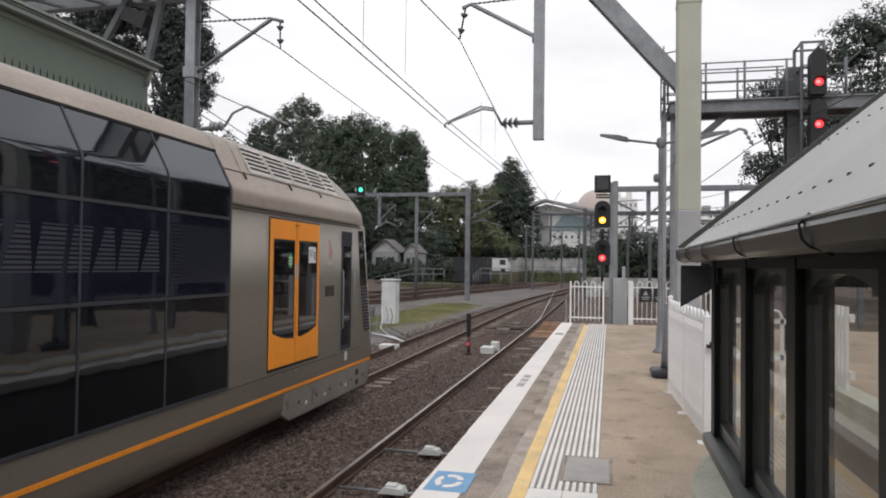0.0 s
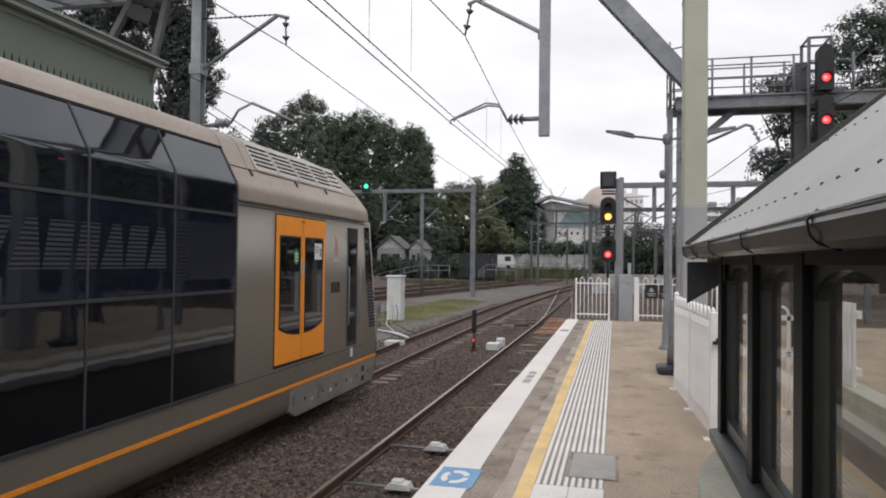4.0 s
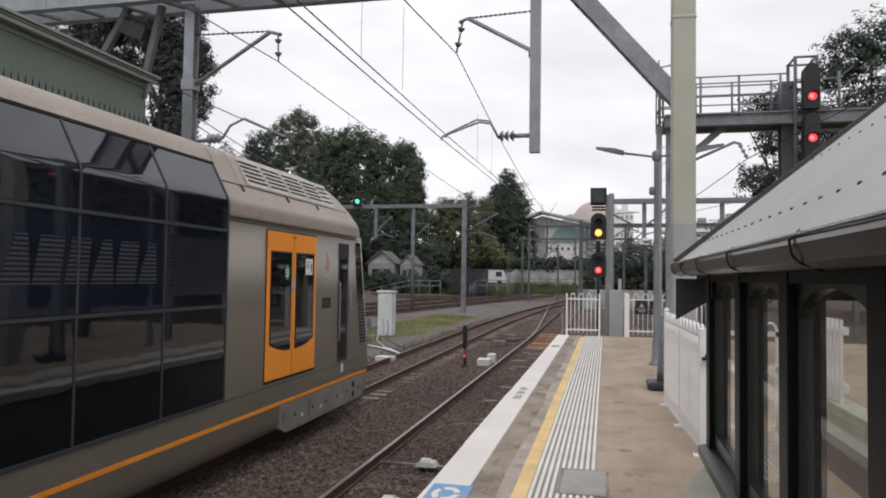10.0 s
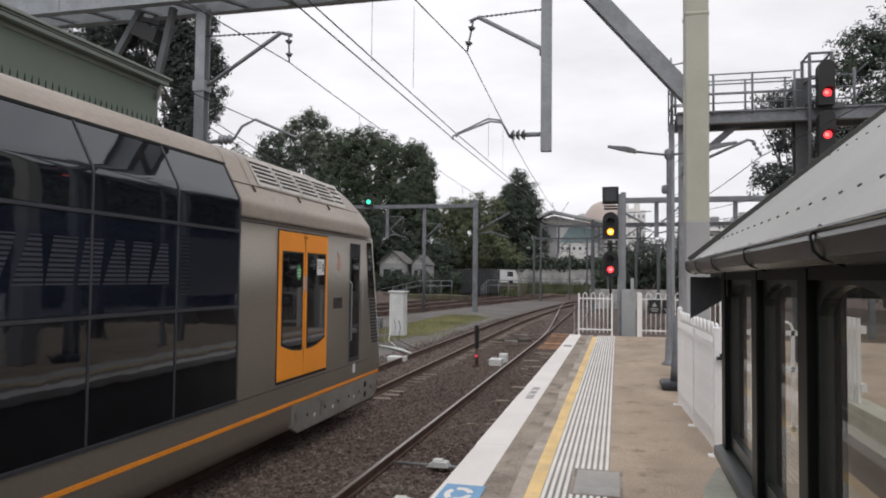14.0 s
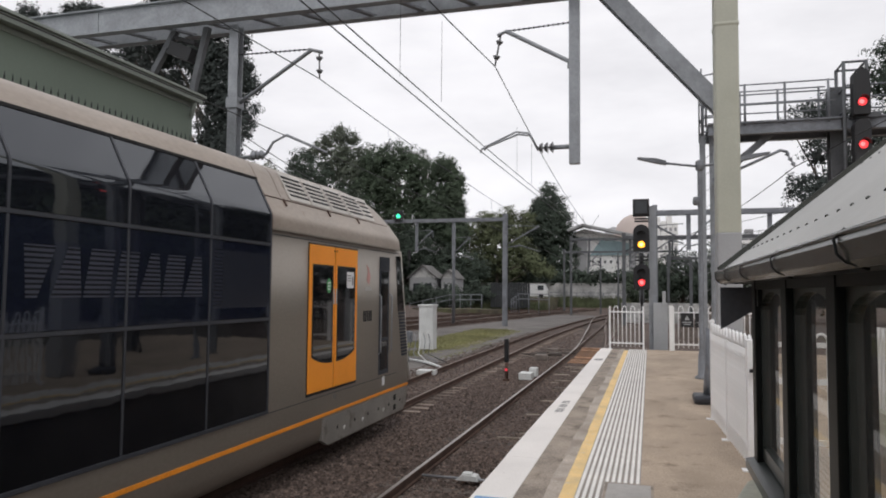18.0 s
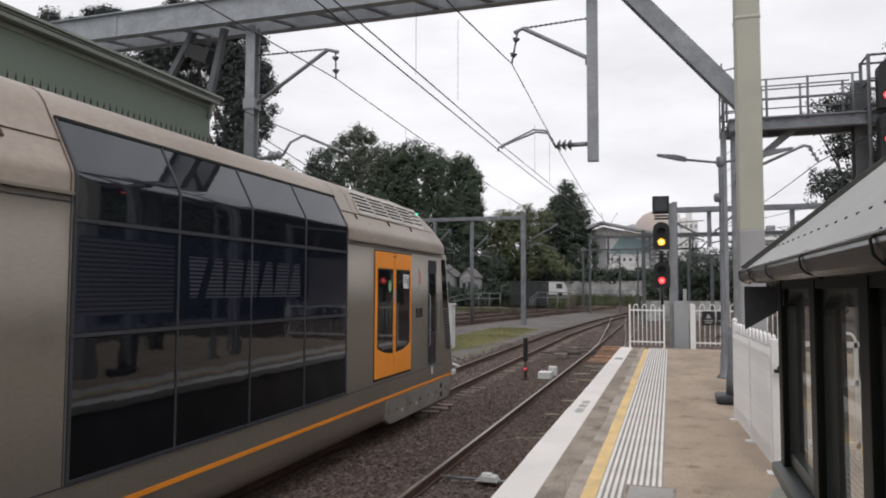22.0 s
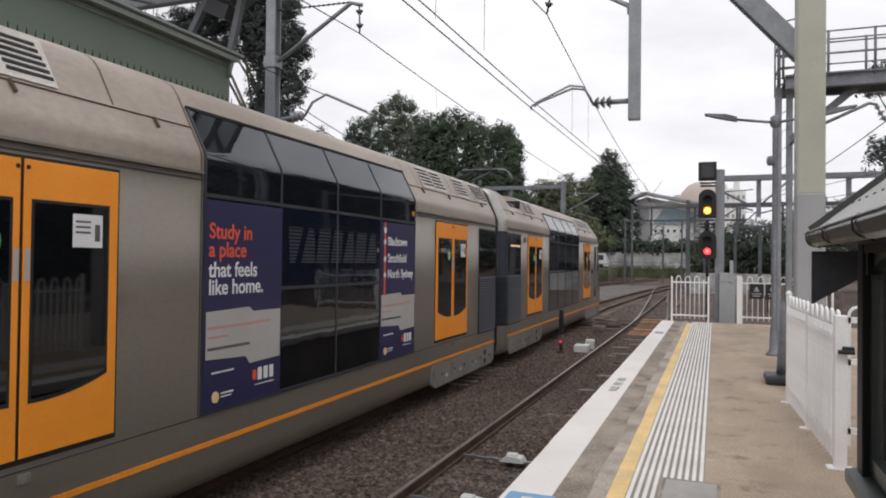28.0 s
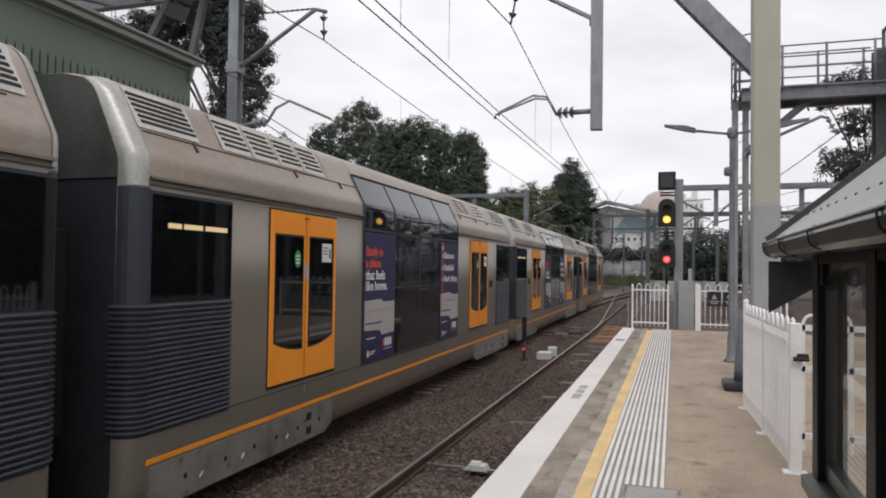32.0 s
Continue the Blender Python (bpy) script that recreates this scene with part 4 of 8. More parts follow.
def end_bay(car, y0, y1, split=False, lamp=False):
    """Dark end window above a ribbed slate panel."""
    bm = B()
    rib0 = 0.17 if y0 < 0.6 else y0
    rib1 = CAR - 0.23 if y1 > CAR - 0.6 else y1
    side_panel(bm, rib0, rib1, 0.05, 2.78, t=0.004)
    w = part("end_bay", bm, "navy", car, "dark end window above a ribbed slate panel")
    bm = B()
    if split:
        m = (y0 + y1) / 2
        side_panel(bm, y0 + 0.02, m - 0.02, 1.52, 2.74, HALF + 0.004)
        side_panel(bm, m + 0.02, y1 - 0.02, 1.52, 2.74, HALF + 0.004)
    else:
        side_panel(bm, y0 + 0.02, y1 - 0.02, 1.52, 2.74, HALF + 0.004)
    part("end_window", bm, "tint", w)
    m = (y0 + y1) / 2
    for a, b in (((m - 0.78, m - 0.14), (m + 0.08, m + 0.62)) if split else ((y0 + 0.28, y0 + 0.52), (y0 + 0.56, y0 + 0.92), (y0 + 0.97, y1 - 0.12))) if lamp else ():
        bm = B()
        side_panel(bm, a, b, 2.37, 2.43, HALF + 0.010, 0.002)
        part("saloon_lamp", bm, "tube_on", w, "lit saloon lamp glimpsed through the window")
    key = round(rib1 - rib0, 2)
    if key not in SLATS:
        bm = B()
        o = [(0.0, -0.030), (0.030, -0.022), (0.034, -0.004), (0.016, 0.016), (0.0, 0.020)]
        prism(bm, o, "y", 0, rib1 - rib0 - 0.02)
        SLATS[key] = mesh_of("rib", bm, "slat")
    n = 23
    for k in range(n):
        o = part("rib", SLATS[key], "slat", w)
        o.location = (HALF + 0.004, rib0 + 0.01, 0.11 + k * 1.37 / (n - 1))


def saloon_glass(car, y0, y1, adverts):
    """Double-deck wall of tinted panes with grey mullions."""
    bm = B()
    side_panel(bm, y0 - 0.02, y1 + 0.02, 0.10, 2.72, t=0.003)
    g = part("glazed_wall", bm, "rubber", car, "double-deck wall of dark tinted panes")
    w = (y1 - y0) / 4
    for k in range(4):
        a, b = y0 + k * w + 0.022, y0 + (k + 1) * w - 0.022
        for z0, z1 in ((0.14, 1.50), (1.56, 2.64)):
            bm = B()
            side_panel(bm, a, b, z0, z1, HALF + 0.003, 0.010)
            part("pane", bm, "film" if z0 > 1 else "film_low", g)
        bm = B()
        upper_pane(bm, a, b)
        part("upper_pane", bm, "film_up", g)
    for k in range(5):
        yy = y0 + k * w
        bm = B()
        box(bm, HALF + 0.003, HALF + 0.022, yy - 0.016, yy + 0.016, 0.11, 2.70)
        prof = [(HALF, 2.70)] + BEND[1:]
        for p, q in zip(prof, prof[1:]):
            obox(bm, (p[0] + 0.012, yy, p[1]), (q[0] + 0.012, yy, q[1]), 0.03, 0.022, (1, 0, 0.3))
        part("mullion", bm, "mullion", g)
    for z in (0.12, 1.53, 2.67):
        bm = B()
        box(bm, HALF + 0.003, HALF + 0.028, y0 - 0.02, y1 + 0.02, z - 0.02, z + 0.02)
        part("transom", bm, "mullion", g)
    bm = B()
    box(bm, 1.235, 1.262, y0 - 0.02, y1 + 0.02, 3.69, 3.725)
    part("transom", bm, "rubber", g)
    # faded name as seven striped slanting blocks, wide at the foot or at the head by turns
    c = y0 + w * 1.07
    for kind in "VATXATA":
        head, foot = {"V": ((0.0, 0.38), (0.12, 0.25)), "A": ((0.12, 0.27), (0.0, 0.39)), "T": ((0.02, 0.36), (0.0, 0.37)), "X": ((0.05, 0.34), (0.03, 0.36))}[kind]
        bm = B()
        o = [(foot[0], 0.0), (foot[1], 0.0), (head[1], 0.505), (head[0], 0.505)]
        prism(bm, [(c + yy + 0.16 * zz, 1.88 + zz) for yy, zz in o], "x", HALF + 0.013, HALF + 0.0145)
        part("faded_block", bm, "ghost", g)
        c += 0.412
    if not adverts:
        for a, b in ((y0 + w * 3.06, y1 - 0.05), (y0 + 0.05, y0 + w * 0.95)):
            bm = B()
            side_panel(bm, a, b, 1.72, 2.52, HALF + 0.013, 0.001)
            part("faded_stripe", bm, "ghost_line", g)
    if adverts:
        X = HALF + 0.030
        for first in (True, False):
            a, b = (y0 + 0.0, y0 + w) if first else (y1 - w, y1)
            bm = B()
            side_panel(bm, a, b, 0.13, 2.62, X - 0.004, 0.004)
            ad = part("advert_panel", bm, "advert", car, "violet advertising film with red and white lettering")
            bm = B()
            prism(bm, [(a + 0.03, 0.74), (a + 0.80, 0.70), (a + 0.88, 0.60), (b - 0.02, 0.62), (b - 0.02, 1.26), (a + 0.94, 1.26), (a + 0.86, 1.32), (a + 0.03, 1.30)], "x", X, X + 0.003)
            part("pale_field", bm, "adgrey", ad)
            if first:
                for txt, z, m in (("Study in", 2.17, "adred"), ("a place", 1.95, "adred"), ("that feels", 1.71, "adwhite"), ("like home.", 1.50, "adwhite")):
                    side_words(txt, 0.26, X + 0.003, a + 0.06, z, m, ad)
            else:
                bm = B()
                side_panel(bm, a + 0.13, a + 0.19, 1.28, 2.62, X, 0.003)
                part("line_map", bm, "adred", ad)
                for z in (2.19, 1.88, 1.59):
                    bm = B()
                    lathe(bm, (X + 0.003, a + 0.16, z + 0.07), [(0.05, 0), (0.05, 0.002)], 10, "x")
                    part("stop_mark", bm, "adwhite", ad)
                bm = B()
                box(bm, X + 0.003, X + 0.005, a + 0.11, a + 0.21, 2.42, 2.52)
                part("line_badge", bm, "adwhite", ad)
                for txt, z in (("Blacktown", 2.20), ("Strathfield", 1.89), ("North Sydney", 1.60)):
                    side_words(txt, 0.225, X + 0.003, a + 0.28, z, "adwhite", ad, 0.92)
            bm = B()
            side_panel(bm, a + 0.06, a + 0.95, 1.09, 1.125, X + 0.003, 0.002)
            side_panel(bm, a + 0.95, a + 1.32, 1.10, 1.135, X + 0.003, 0.002)
            side_panel(bm, a + 0.06, a + 0.45, 0.98, 1.01, X + 0.003, 0.002)
            part("small_print", bm, "adpink", ad)
            bm = B()
            side_panel(bm, a + 0.06, a + 0.88, 0.84, 0.875, X + 0.003, 0.002)
            part("small_print", bm, "addark", ad)
            for ya, yb, za, zb in ((1.06, 1.15, 0.36, 0.52), (1.19, 1.28, 0.36, 0.52), (1.32, 1.41, 0.36, 0.52), (1.0, 1.42, 0.30, 0.312), (0.14, 0.56, 0.56, 0.58), (0.32, 0.56, 0.30, 0.318), (0.32, 0.52, 0.26, 0.275)):
                bm = B()
                side_panel(bm, a + ya, a + yb, za, zb, X, 0.003)
                part("sponsor_mark", bm, "adwhite", ad)
            bm = B()
            prism(bm, [(a + 0.95, 0.50), (a + 1.03, 0.50), (a + 1.03, 0.40), (a + 0.99, 0.36), (a + 0.95, 0.40)], "x", X, X + 0.003)
            part("sponsor_shield", bm, "adred", ad)
            bm = B()
            lathe(bm, (X, a + 0.22, 0.28), [(0.07, 0), (0.07, 0.003)], 10, "x")
            part("sponsor_disc", bm, "yellow", ad)


def bogie(car, yc):
    bm = B()
    box(bm, -0.9, 0.9, yc - 0.3, yc + 0.3, -0.65, -0.45, 0.03)
    b = part("bogie", bm, "under", car, "dark steel bogie with four wheels")
    for s in (-1, 1):
        bm = B()
        box(bm, s * 0.98 - 0.06, s * 0.98 + 0.06, yc - 1.7, yc + 1.7, -0.62, -0.42, 0.03)
        part("side_frame", bm, "under", b)
        for dy in (-1.2, 1.2):
            bm = B()
            lathe(bm, (s * 0.75 - 0.06, yc + dy, -0.58), [(0.42, 0), (0.47, 0.02), (0.47, 0.10), (0.40, 0.13)], 20, "x")
            part("wheel", bm, "under", b)


def carriage(name, label, lead=False, flip=False, adverts=True):
    car = thing(name, label, "train carriage", "carriages of the train")
    def at(a, b):
        return (TURN_ABOUT - b, TURN_ABOUT - a) if flip else (a, b)
    W1, D2, G, D1, W2 = at(0.19, 1.74), at(2.68, 4.80), at(6.00, 12.30), at(13.60, 15.70), at(16.92, 18.96)
    if lead:
        D2, G, D1 = (2.62, 4.75), (5.97, 12.24), (13.57, 15.68)
    end = 18.64 if lead else CAR
    rings = [ring_at(y, s, 0.10 * (1 - s)) for y, s in CURVE]
    if lead:
        rings += [ring_at(0.80), ring_at(0.9, cap=4.04), ring_at(1.02, cap=3.90), ring_at(1.14, cap=3.76), ring_at(1.27, cap=3.67), ring_at(1.42, cap=3.63), ring_at(2.80, cap=3.63), ring_at(2.81)]
    rings += [ring_at(y) for y in (3, 6, 9, 12, 15)]
    if lead:
        rings += [nose_half, nose_ring]
    else:
        rings += [ring_at(CAR + BACK - y, s, 0.10 * (1 - s)) for y, s in reversed(CURVE)]
    bm = B()
    shell(bm, SIDE, rings)
    part("body_shell", bm, "steel", car)
    bm = B()
    shell(bm, TOP, rings)
    part("roof", bm, "roof", car)
    for y, s in ((BACK + 0.004, 1), (end - 0.024 if not lead else 18.0, -1)):
        bm = B()
        outline = [(x * 0.85, z - 0.02) for x, z in SIDE + TOP[1:]] + [(-x * 0.85, z - 0.02) for x, z in reversed(SIDE + TOP[1:-1])]
        if not (lead and s < 0):
            prism(bm, outline, "y", y, y + 0.02)
            part("end_wall", bm, "endwall", car)
    for y0, y1, s in ((-0.42, -0.03, 1), (CAR - 0.02, CAR + 0.41, -1)):
        if lead and s < 0:
            continue
        bm = B()
        box(bm, -0.62, 0.62, y0, y1, 0.0, 2.35, 0.05)
        part("gangway", bm, "rubber", car)
        for sx in (-1, 1):
            bm = B()
            yy = 0.0 if s > 0 else CAR
            box(bm, sx * 1.0 - 0.02, sx * 1.0 + 0.02, yy - 0.03, yy + 0.03, 0.2, 1.6, 0.008)
            part("end_handrail", bm, "mullion", car)
    # corner posts in slate, up to the shoulder
    if "post" not in SLATS:
        arc = [(HALF * s + 0.005, y - BACK) for y, s in CURVE]
        bm = B()
        prism(bm, arc + [(HALF + 0.005, 0.235), (HALF - 0.05, 0.235), (HALF * 0.84, 0.06)], "z", 0.05, 2.80)
        SLATS["post"] = mesh_of("corner_post", bm, "navy")
        bm = B()
        path = [(HALF * 0.80, -0.004)] + arc + [(HALF + 0.005, 0.24)]
        rows = []
        for k, (x, y) in enumerate(path):
            (xa, ya), (xb, yb) = path[max(k - 1, 0)], path[min(k + 1, len(path) - 1)]
            nx, ny = yb - ya, -(xb - xa)
            h = math.hypot(nx, ny)
            rows.append([bm.verts.new((x + nx / h * o, y + ny / h * o, z)) for o, z in ((0.0, -0.030), (0.026, -0.022), (0.030, -0.004), (0.0, 0.020))])
        for a, b in zip(rows, rows[1:]):
            for k in range(3):
                bm.faces.new((a[k], a[k + 1], b[k + 1], b[k]))
        SLATS["end"] = mesh_of("end_rib", bm, "slat")
    for yy, s in (((BACK, 1),) if lead else ((BACK, 1), (CAR, -1))):
        flipm = Matrix(((1, 0, 0, 0), (0, s, 0, yy), (0, 0, 1, 0), (0, 0, 0, 1)))
        o = part("corner_post", SLATS["post"], "navy", car)
        o.matrix_local = flipm
        for k in range(23):
            o = part("end_rib", SLATS["end"], "slat", car)
            o.matrix_local = Matrix.Translation((0, 0, 0.11 + k * 1.37 / 22)) @ flipm
        bm = B()
        rim = [(0.0, 0.84), (0.012, 0.88), (0.035, 0.922), (0.07, 0.955), (0.11, 0.978), (0.16, 0.992), (0.20, 1.0)]
        prof = [(HALF, 2.81)] + TOP[:-2]
        skin = [[bm.verts.new(((x + 0.006) * k, yy + s * (d - 0.004), z - (0.10 * (1 - k) if z > 3 else 0) + 0.006)) for x, z in prof] for d, k in rim]
        for a, b in zip(skin, skin[1:]):
            for k in range(len(prof) - 1):
                bm.faces.new((a[k], a[k + 1], b[k + 1], b[k]) if s > 0 else (b[k], b[k + 1], a[k + 1], a[k])).smooth = True
        part("roof_end_trim", bm, "endtrim", car, "rounded bare-metal corner of the roof end")
        bm = B()
        cap = [(x * 0.845, z - 0.022) for x, z in TOP] + [(-x * 0.845, z - 0.022) for x, z in reversed(TOP[:-1])]
        prism(bm, cap, "y", *sorted((yy - s * 0.012, yy + s * 0.002)))
        part("end_cowl", bm, "cowl", car, "grimy roof end above the gangway, colour darkened for its shade")
    # drip rail, panel seams and stripe
    y_to = 18.19 if lead else CAR - 0.16
    for a, b in ((0.16, G[0] - 0.03), (G[1] + 0.03, y_to)):
        bm = B()
        box(bm, HALF, HALF + 0.028, a, b, 2.905, 2.935)
        part("drip_rail", bm, "steel", car)
        bm = B()
        box(bm, HALF, HALF + 0.006, a, b, 2.835, 2.847)
        part("panel_seam", bm, "mullion", car)
    bm = B()
    for a, b in ((0.16, y_to - 0.05),):
        box(bm, HALF, HALF + 0.004, a, b, 0.085, 0.097)
    for a in (G[0] - 0.05, G[1] + 0.05):
        box(bm, HALF, HALF + 0.004, a - 0.006, a + 0.006, 0.09, 2.9)
    part("panel_seam", bm, "mullion", car)
    bm = B()
    box(bm, HALF, HALF + 0.007, 0.2, 18.96 if lead else CAR - 0.2, -0.285, -0.225)
    part("stripe", bm, "stripe", car, "orange stripe along the body")
    # skirts at the bogies
    for a, b in ((0.25, 4.75), (14.2, 18.84 if lead else CAR - 0.25)):
        bm = B()
        o = [(a, -0.32), (b, -0.32), (b, -0.70), (b - 0.25, -0.82), (a + 0.25, -0.82), (a, -0.70)]
        prism(bm, o, "x", 1.44, HALF + 0.010)
        sk = part("skirt_panel", bm, "skirt", car, "grey bogie skirt with lifting holes")
        holes = [(a + (b - a) * u, 0.03, -0.60, -0.54) for u in (0.14, 0.32, 0.47, 0.60, 0.74, 0.90)]
        holes += [(a + (b - a) * 0.82, 0.08, -0.52, -0.40), (a + (b - a) * 0.82, 0.08, -0.74, -0.62)]
        for yy, hw, za, zb in holes:
            bm = B()
            side_panel(bm, yy - hw, yy + hw, za, zb, HALF + 0.010, 0.003)
            part("skirt_hole", bm, "under", sk)
        for u in (0.2, 0.4, 0.66):
            bm = B()
            yy = a + (b - a) * u
            obox(bm, (HALF + 0.012, yy, -0.66), (HALF + 0.012, yy + 0.06, -0.60), 0.02, 0.03, (1, 0, 0))
            part("skirt_latch", bm, "adgrey", sk)
    bm = B()
    box(bm, -1.2, 1.2, 0.3, end - 0.4, -0.72, -0.6)
    part("underframe", bm, "under", car)
    bogie(car, 2.6)
    bogie(car, 16.3)
    door(car, *D2)
    door(car, *D1)
    saloon_glass(car, *G, adverts)
    if lead:
        end_bay(car, 0.19, 1.72, lamp=True)
        for k in range(2):
            roof_vent(car, 3.02 + k * 0.72, 3.70 + k * 0.72, 6)
        for k in range(4):
            roof_vent(car, 13.17 + k * 0.85, 13.97 + k * 0.85, 5)
        roof_vent(car, 16.53, 17.09, 4)
    else:
        end_bay(car, *W1, lamp=not flip)
        end_bay(car, *W2, split=True, lamp=flip)
        rear = ((0.15, 1.25, 6), (1.75, 2.45, 5), (2.5, 3.2, 5), (3.25, 3.95, 5), (4.0, 4.7, 5))
        front = ((13.0, 13.58, 5), (13.62, 14.2, 5), (15.0, 15.85, 4), (17.25, 18.7, 5))
        if flip:
            rear = ((0.3, 1.65, 6), (3.1, 3.72, 6), (3.78, 4.4, 6), (4.46, 5.05, 6))
            front = ((14.1, 14.8, 5), (14.86, 15.56, 5), (16.4, 17.2, 5), (17.7, 18.8, 6))
        for a, b, s in rear + front:
            roof_vent(car, a, b, s)
    # seams across the roof panels
    seams = [G[0] - 0.06, G[1] + 0.06, G[0] - 1.2, G[1] + 0.62, G[1] + 2.75]
    for yy in seams + ([0.72, 2.92] if lead else [1.75, 17.3]):
        bm = B()
        line = TOP if yy in seams[:2] else TOP[len(BEND) - 2:]
        for (xa, za), (xb, zb) in zip(line, line[1:]):
            q = [bm.verts.new(p) for p in ((xa + 0.004, yy - 0.008, za + 0.003), (xa + 0.004, yy + 0.008, za + 0.003), (xb + 0.004, yy + 0.008, zb + 0.003), (xb + 0.004, yy - 0.008, zb + 0.003))]
            bm.faces.new(q)
        part("roof_seam", bm, "railside", car)
    for a, b in ((0.2, G[0] - 0.05), (G[1] + 0.05, y_to - 0.4)):
        bm = B()
        box(bm, 1.355, 1.374, a, b, 3.448, 3.460)
        part("roof_seam", bm, "railside", car)
    # small brown lifting lugs under the vents
    for yy in (1.1, 3.6, 5.2, 12.9, 14.6, 16.0):
        bm = B()
        yy = CAR - yy if flip else yy
        obox(bm, (1.365, yy, 3.46), (1.43, yy + 0.02, 3.35), 0.03, 0.03, (1, 0, 0))
        part("lifting_lug", bm, "railside", car)
    # fleet number as plain bars
    bm = B()
    yy = {True: (2.55, 3.05), False: (15.95, 16.45)}[flip]
    if lead:
        yy = (16.06, 16.50)
    for j in range(5):
        a = yy[0] + j * 0.10
        side_panel(bm, a, a + 0.075, 1.34, 1.56, HALF, 0.003)
    part("number_bars", bm, "under", car)
    if lead:
        bm = B()
        lathe(bm, (HALF, D2[0] - 0.45, 2.62), [(0.09, 0), (0.075, 0.03)], 14, "x")
        part("speaker_cap", bm, "mullion", car)
    bm = B()
    side_panel(bm, 5.3, 5.42, 0.42, 0.54, HALF, 0.004)
    part("access_flap", bm, "steel", car)
    return car


lead_car = carriage("train_carriage", "leading double-deck train carriage with orange doors and tinted glass", lead=True, adverts=False)
second_car = carriage("train_carriage", "double-deck train carriage with orange doors and violet adverts", flip=True)
third_car = carriage("train_carriage", "double-deck train carriage with violet adverts on tinted panes", flip=False)
last_car = carriage("train_carriage", "trailing double-deck train carriage with orange doors", flip=True, adverts=False)

# cab of the leading carriage
bm = B()
side_panel(bm, 16.96, 17.58, 0.15, 2.72, t=0.006)
cabd = part("cab_door", bm, "navy", lead_car, "dark cab door with grab rails")
bm = B()
side_panel(bm, 17.04, 17.50, 0.95, 2.40, HALF + 0.006)
side_panel(bm, 17.04, 17.50, 0.25, 0.88, HALF + 0.006)
part("door_window", bm, "tint", cabd)
bm = B()
for k in range(7):
    box(bm, HALF + 0.006, HALF + 0.020, 16.98, 17.56, 2.44 + k * 0.04, 2.46 + k * 0.04)
part("door_grille", bm, "slat", cabd)
for y in (16.94, 17.62):
    bm = B()
    path_tube(bm, [(HALF, y, 0.6), (HALF + 0.06, y, 0.65), (HALF + 0.06, y, 1.85), (HALF, y, 1.9)], 0.014)
    part("grab_rail", bm, "galv", cabd)
def rake(z):
    return 18.36 - 0.234 * (z - 2.96)
bm = B()
prism(bm, [(rake(1.5) - 0.52, 1.5), (rake(1.5) - 0.06, 1.5), (rake(2.78) - 0.06, 2.78), (rake(2.78) - 0.40, 2.78)], "x", HALF, HALF + 0.006)
part("cab_window", bm, "tint", lead_car)
for k in range(14):
    z = 0.45 + k * 0.075
    bm = B()
    box(bm, HALF, HALF + 0.02, rake(z) - 0.48, rake(z) - 0.08, z, z + 0.045)
    part("cab_rib", bm, "slat", lead_car)
bm = B()
edge = [(HALF - 0.012, rake(z) + 0.015, z) for z in (-0.2, 0.5, 1.2, 2.0, 2.9)]
path_tube(bm, edge, 0.014, 6)
part("cab_edge_trim", bm, "vent", lead_car, "thin pale edge along the cab front")
bm = B()
prism(bm, [(-1.35, 1.45), (1.35, 1.45), (1.25, 2.9), (-1.25, 2.9)], "y", 0, 0.02)
ws = part("windscreen", bm, "tint", lead_car)
ws.location = (0, 19.08, 0)
ws.rotation_euler = (radians(13.2), 0, 0)
bm = B()
side_panel(bm, 17.22, 17.36, -0.10, 0.10, HALF, 0.004)
part("cab_notice", bm, "adwhite", lead_car)
bm = B()
prism(bm, [(16.22, 2.18), (16.36, 2.10), (16.44, 2.25), (16.34, 2.45), (16.20, 2.52), (16.28, 2.38)], "x", HALF, HALF + 0.003)
part("operator_mark", bm, "adpink", lead_car)
bm = B()
side_panel(bm, 16.16, 16.50, 1.98, 2.05, HALF, 0.003)
part("operator_mark", bm, "adgrey", lead_car)
bm = B()
path_tube(bm, [(HALF - 0.02, 18.49, 2.5), (HALF + 0.14, 18.59, 2.55), (HALF + 0.14, 18.59, 2.85)], 0.012)
box(bm, HALF + 0.10, HALF + 0.16, 18.56, 18.62, 2.7, 2.95)
part("cab_mirror", bm, "black", lead_car)

# roof well and folded current collector at the rear of the leading carriage
bm = B()
box(bm, -0.9, 0.9, 1.62, 2.30, 3.635, 3.70, 0.02)
well = part("roof_well", bm, "under", lead_car, "sunken roof well with dark insulators")
for s in (0.95, -0.6):
    for k in range(6):
        bm = B()
        lathe(bm, (s, 1.45 + k * 0.17, 3.64), [(0.06, 0), (0.10, 0.05), (0.06, 0.08), (0.09, 0.13), (0.04, 0.18)], 10)
        part("insulator", bm, "insul", well)
bm = B()
box(bm, -1.0, 1.05, 2.35, 2.72, 3.635, 3.80, 0.02)
part("well_box", bm, "skirt", well)
bm = B()
box(bm, -1.2, 1.2, 2.785, 2.798, 3.64, 3.92)
part("well_recess", bm, "rubber", well)
bm = B()
for s in (-0.45, 0.45):
    path_tube(bm, [(s, -0.2, 4.22), (s * 0.6, 2.55, 4.90)], 0.045)
panto = part("pantograph", bm, "iron", lead_car, "folded dark current collector on the roof")
for s in (-0.45, 0.45):
    bm = B()
    path_tube(bm, [(s * 0.6, 1.1, 4.72), (s * 0.6, 2.55, 4.96)], 0.05)
    part("upper_arm", bm, "iron", panto)
bm = B()
path_tube(bm, [(-0.5, 2.55, 4.92), (0.5, 2.55, 4.92)], 0.04)
part("cross_bar", bm, "iron", panto)
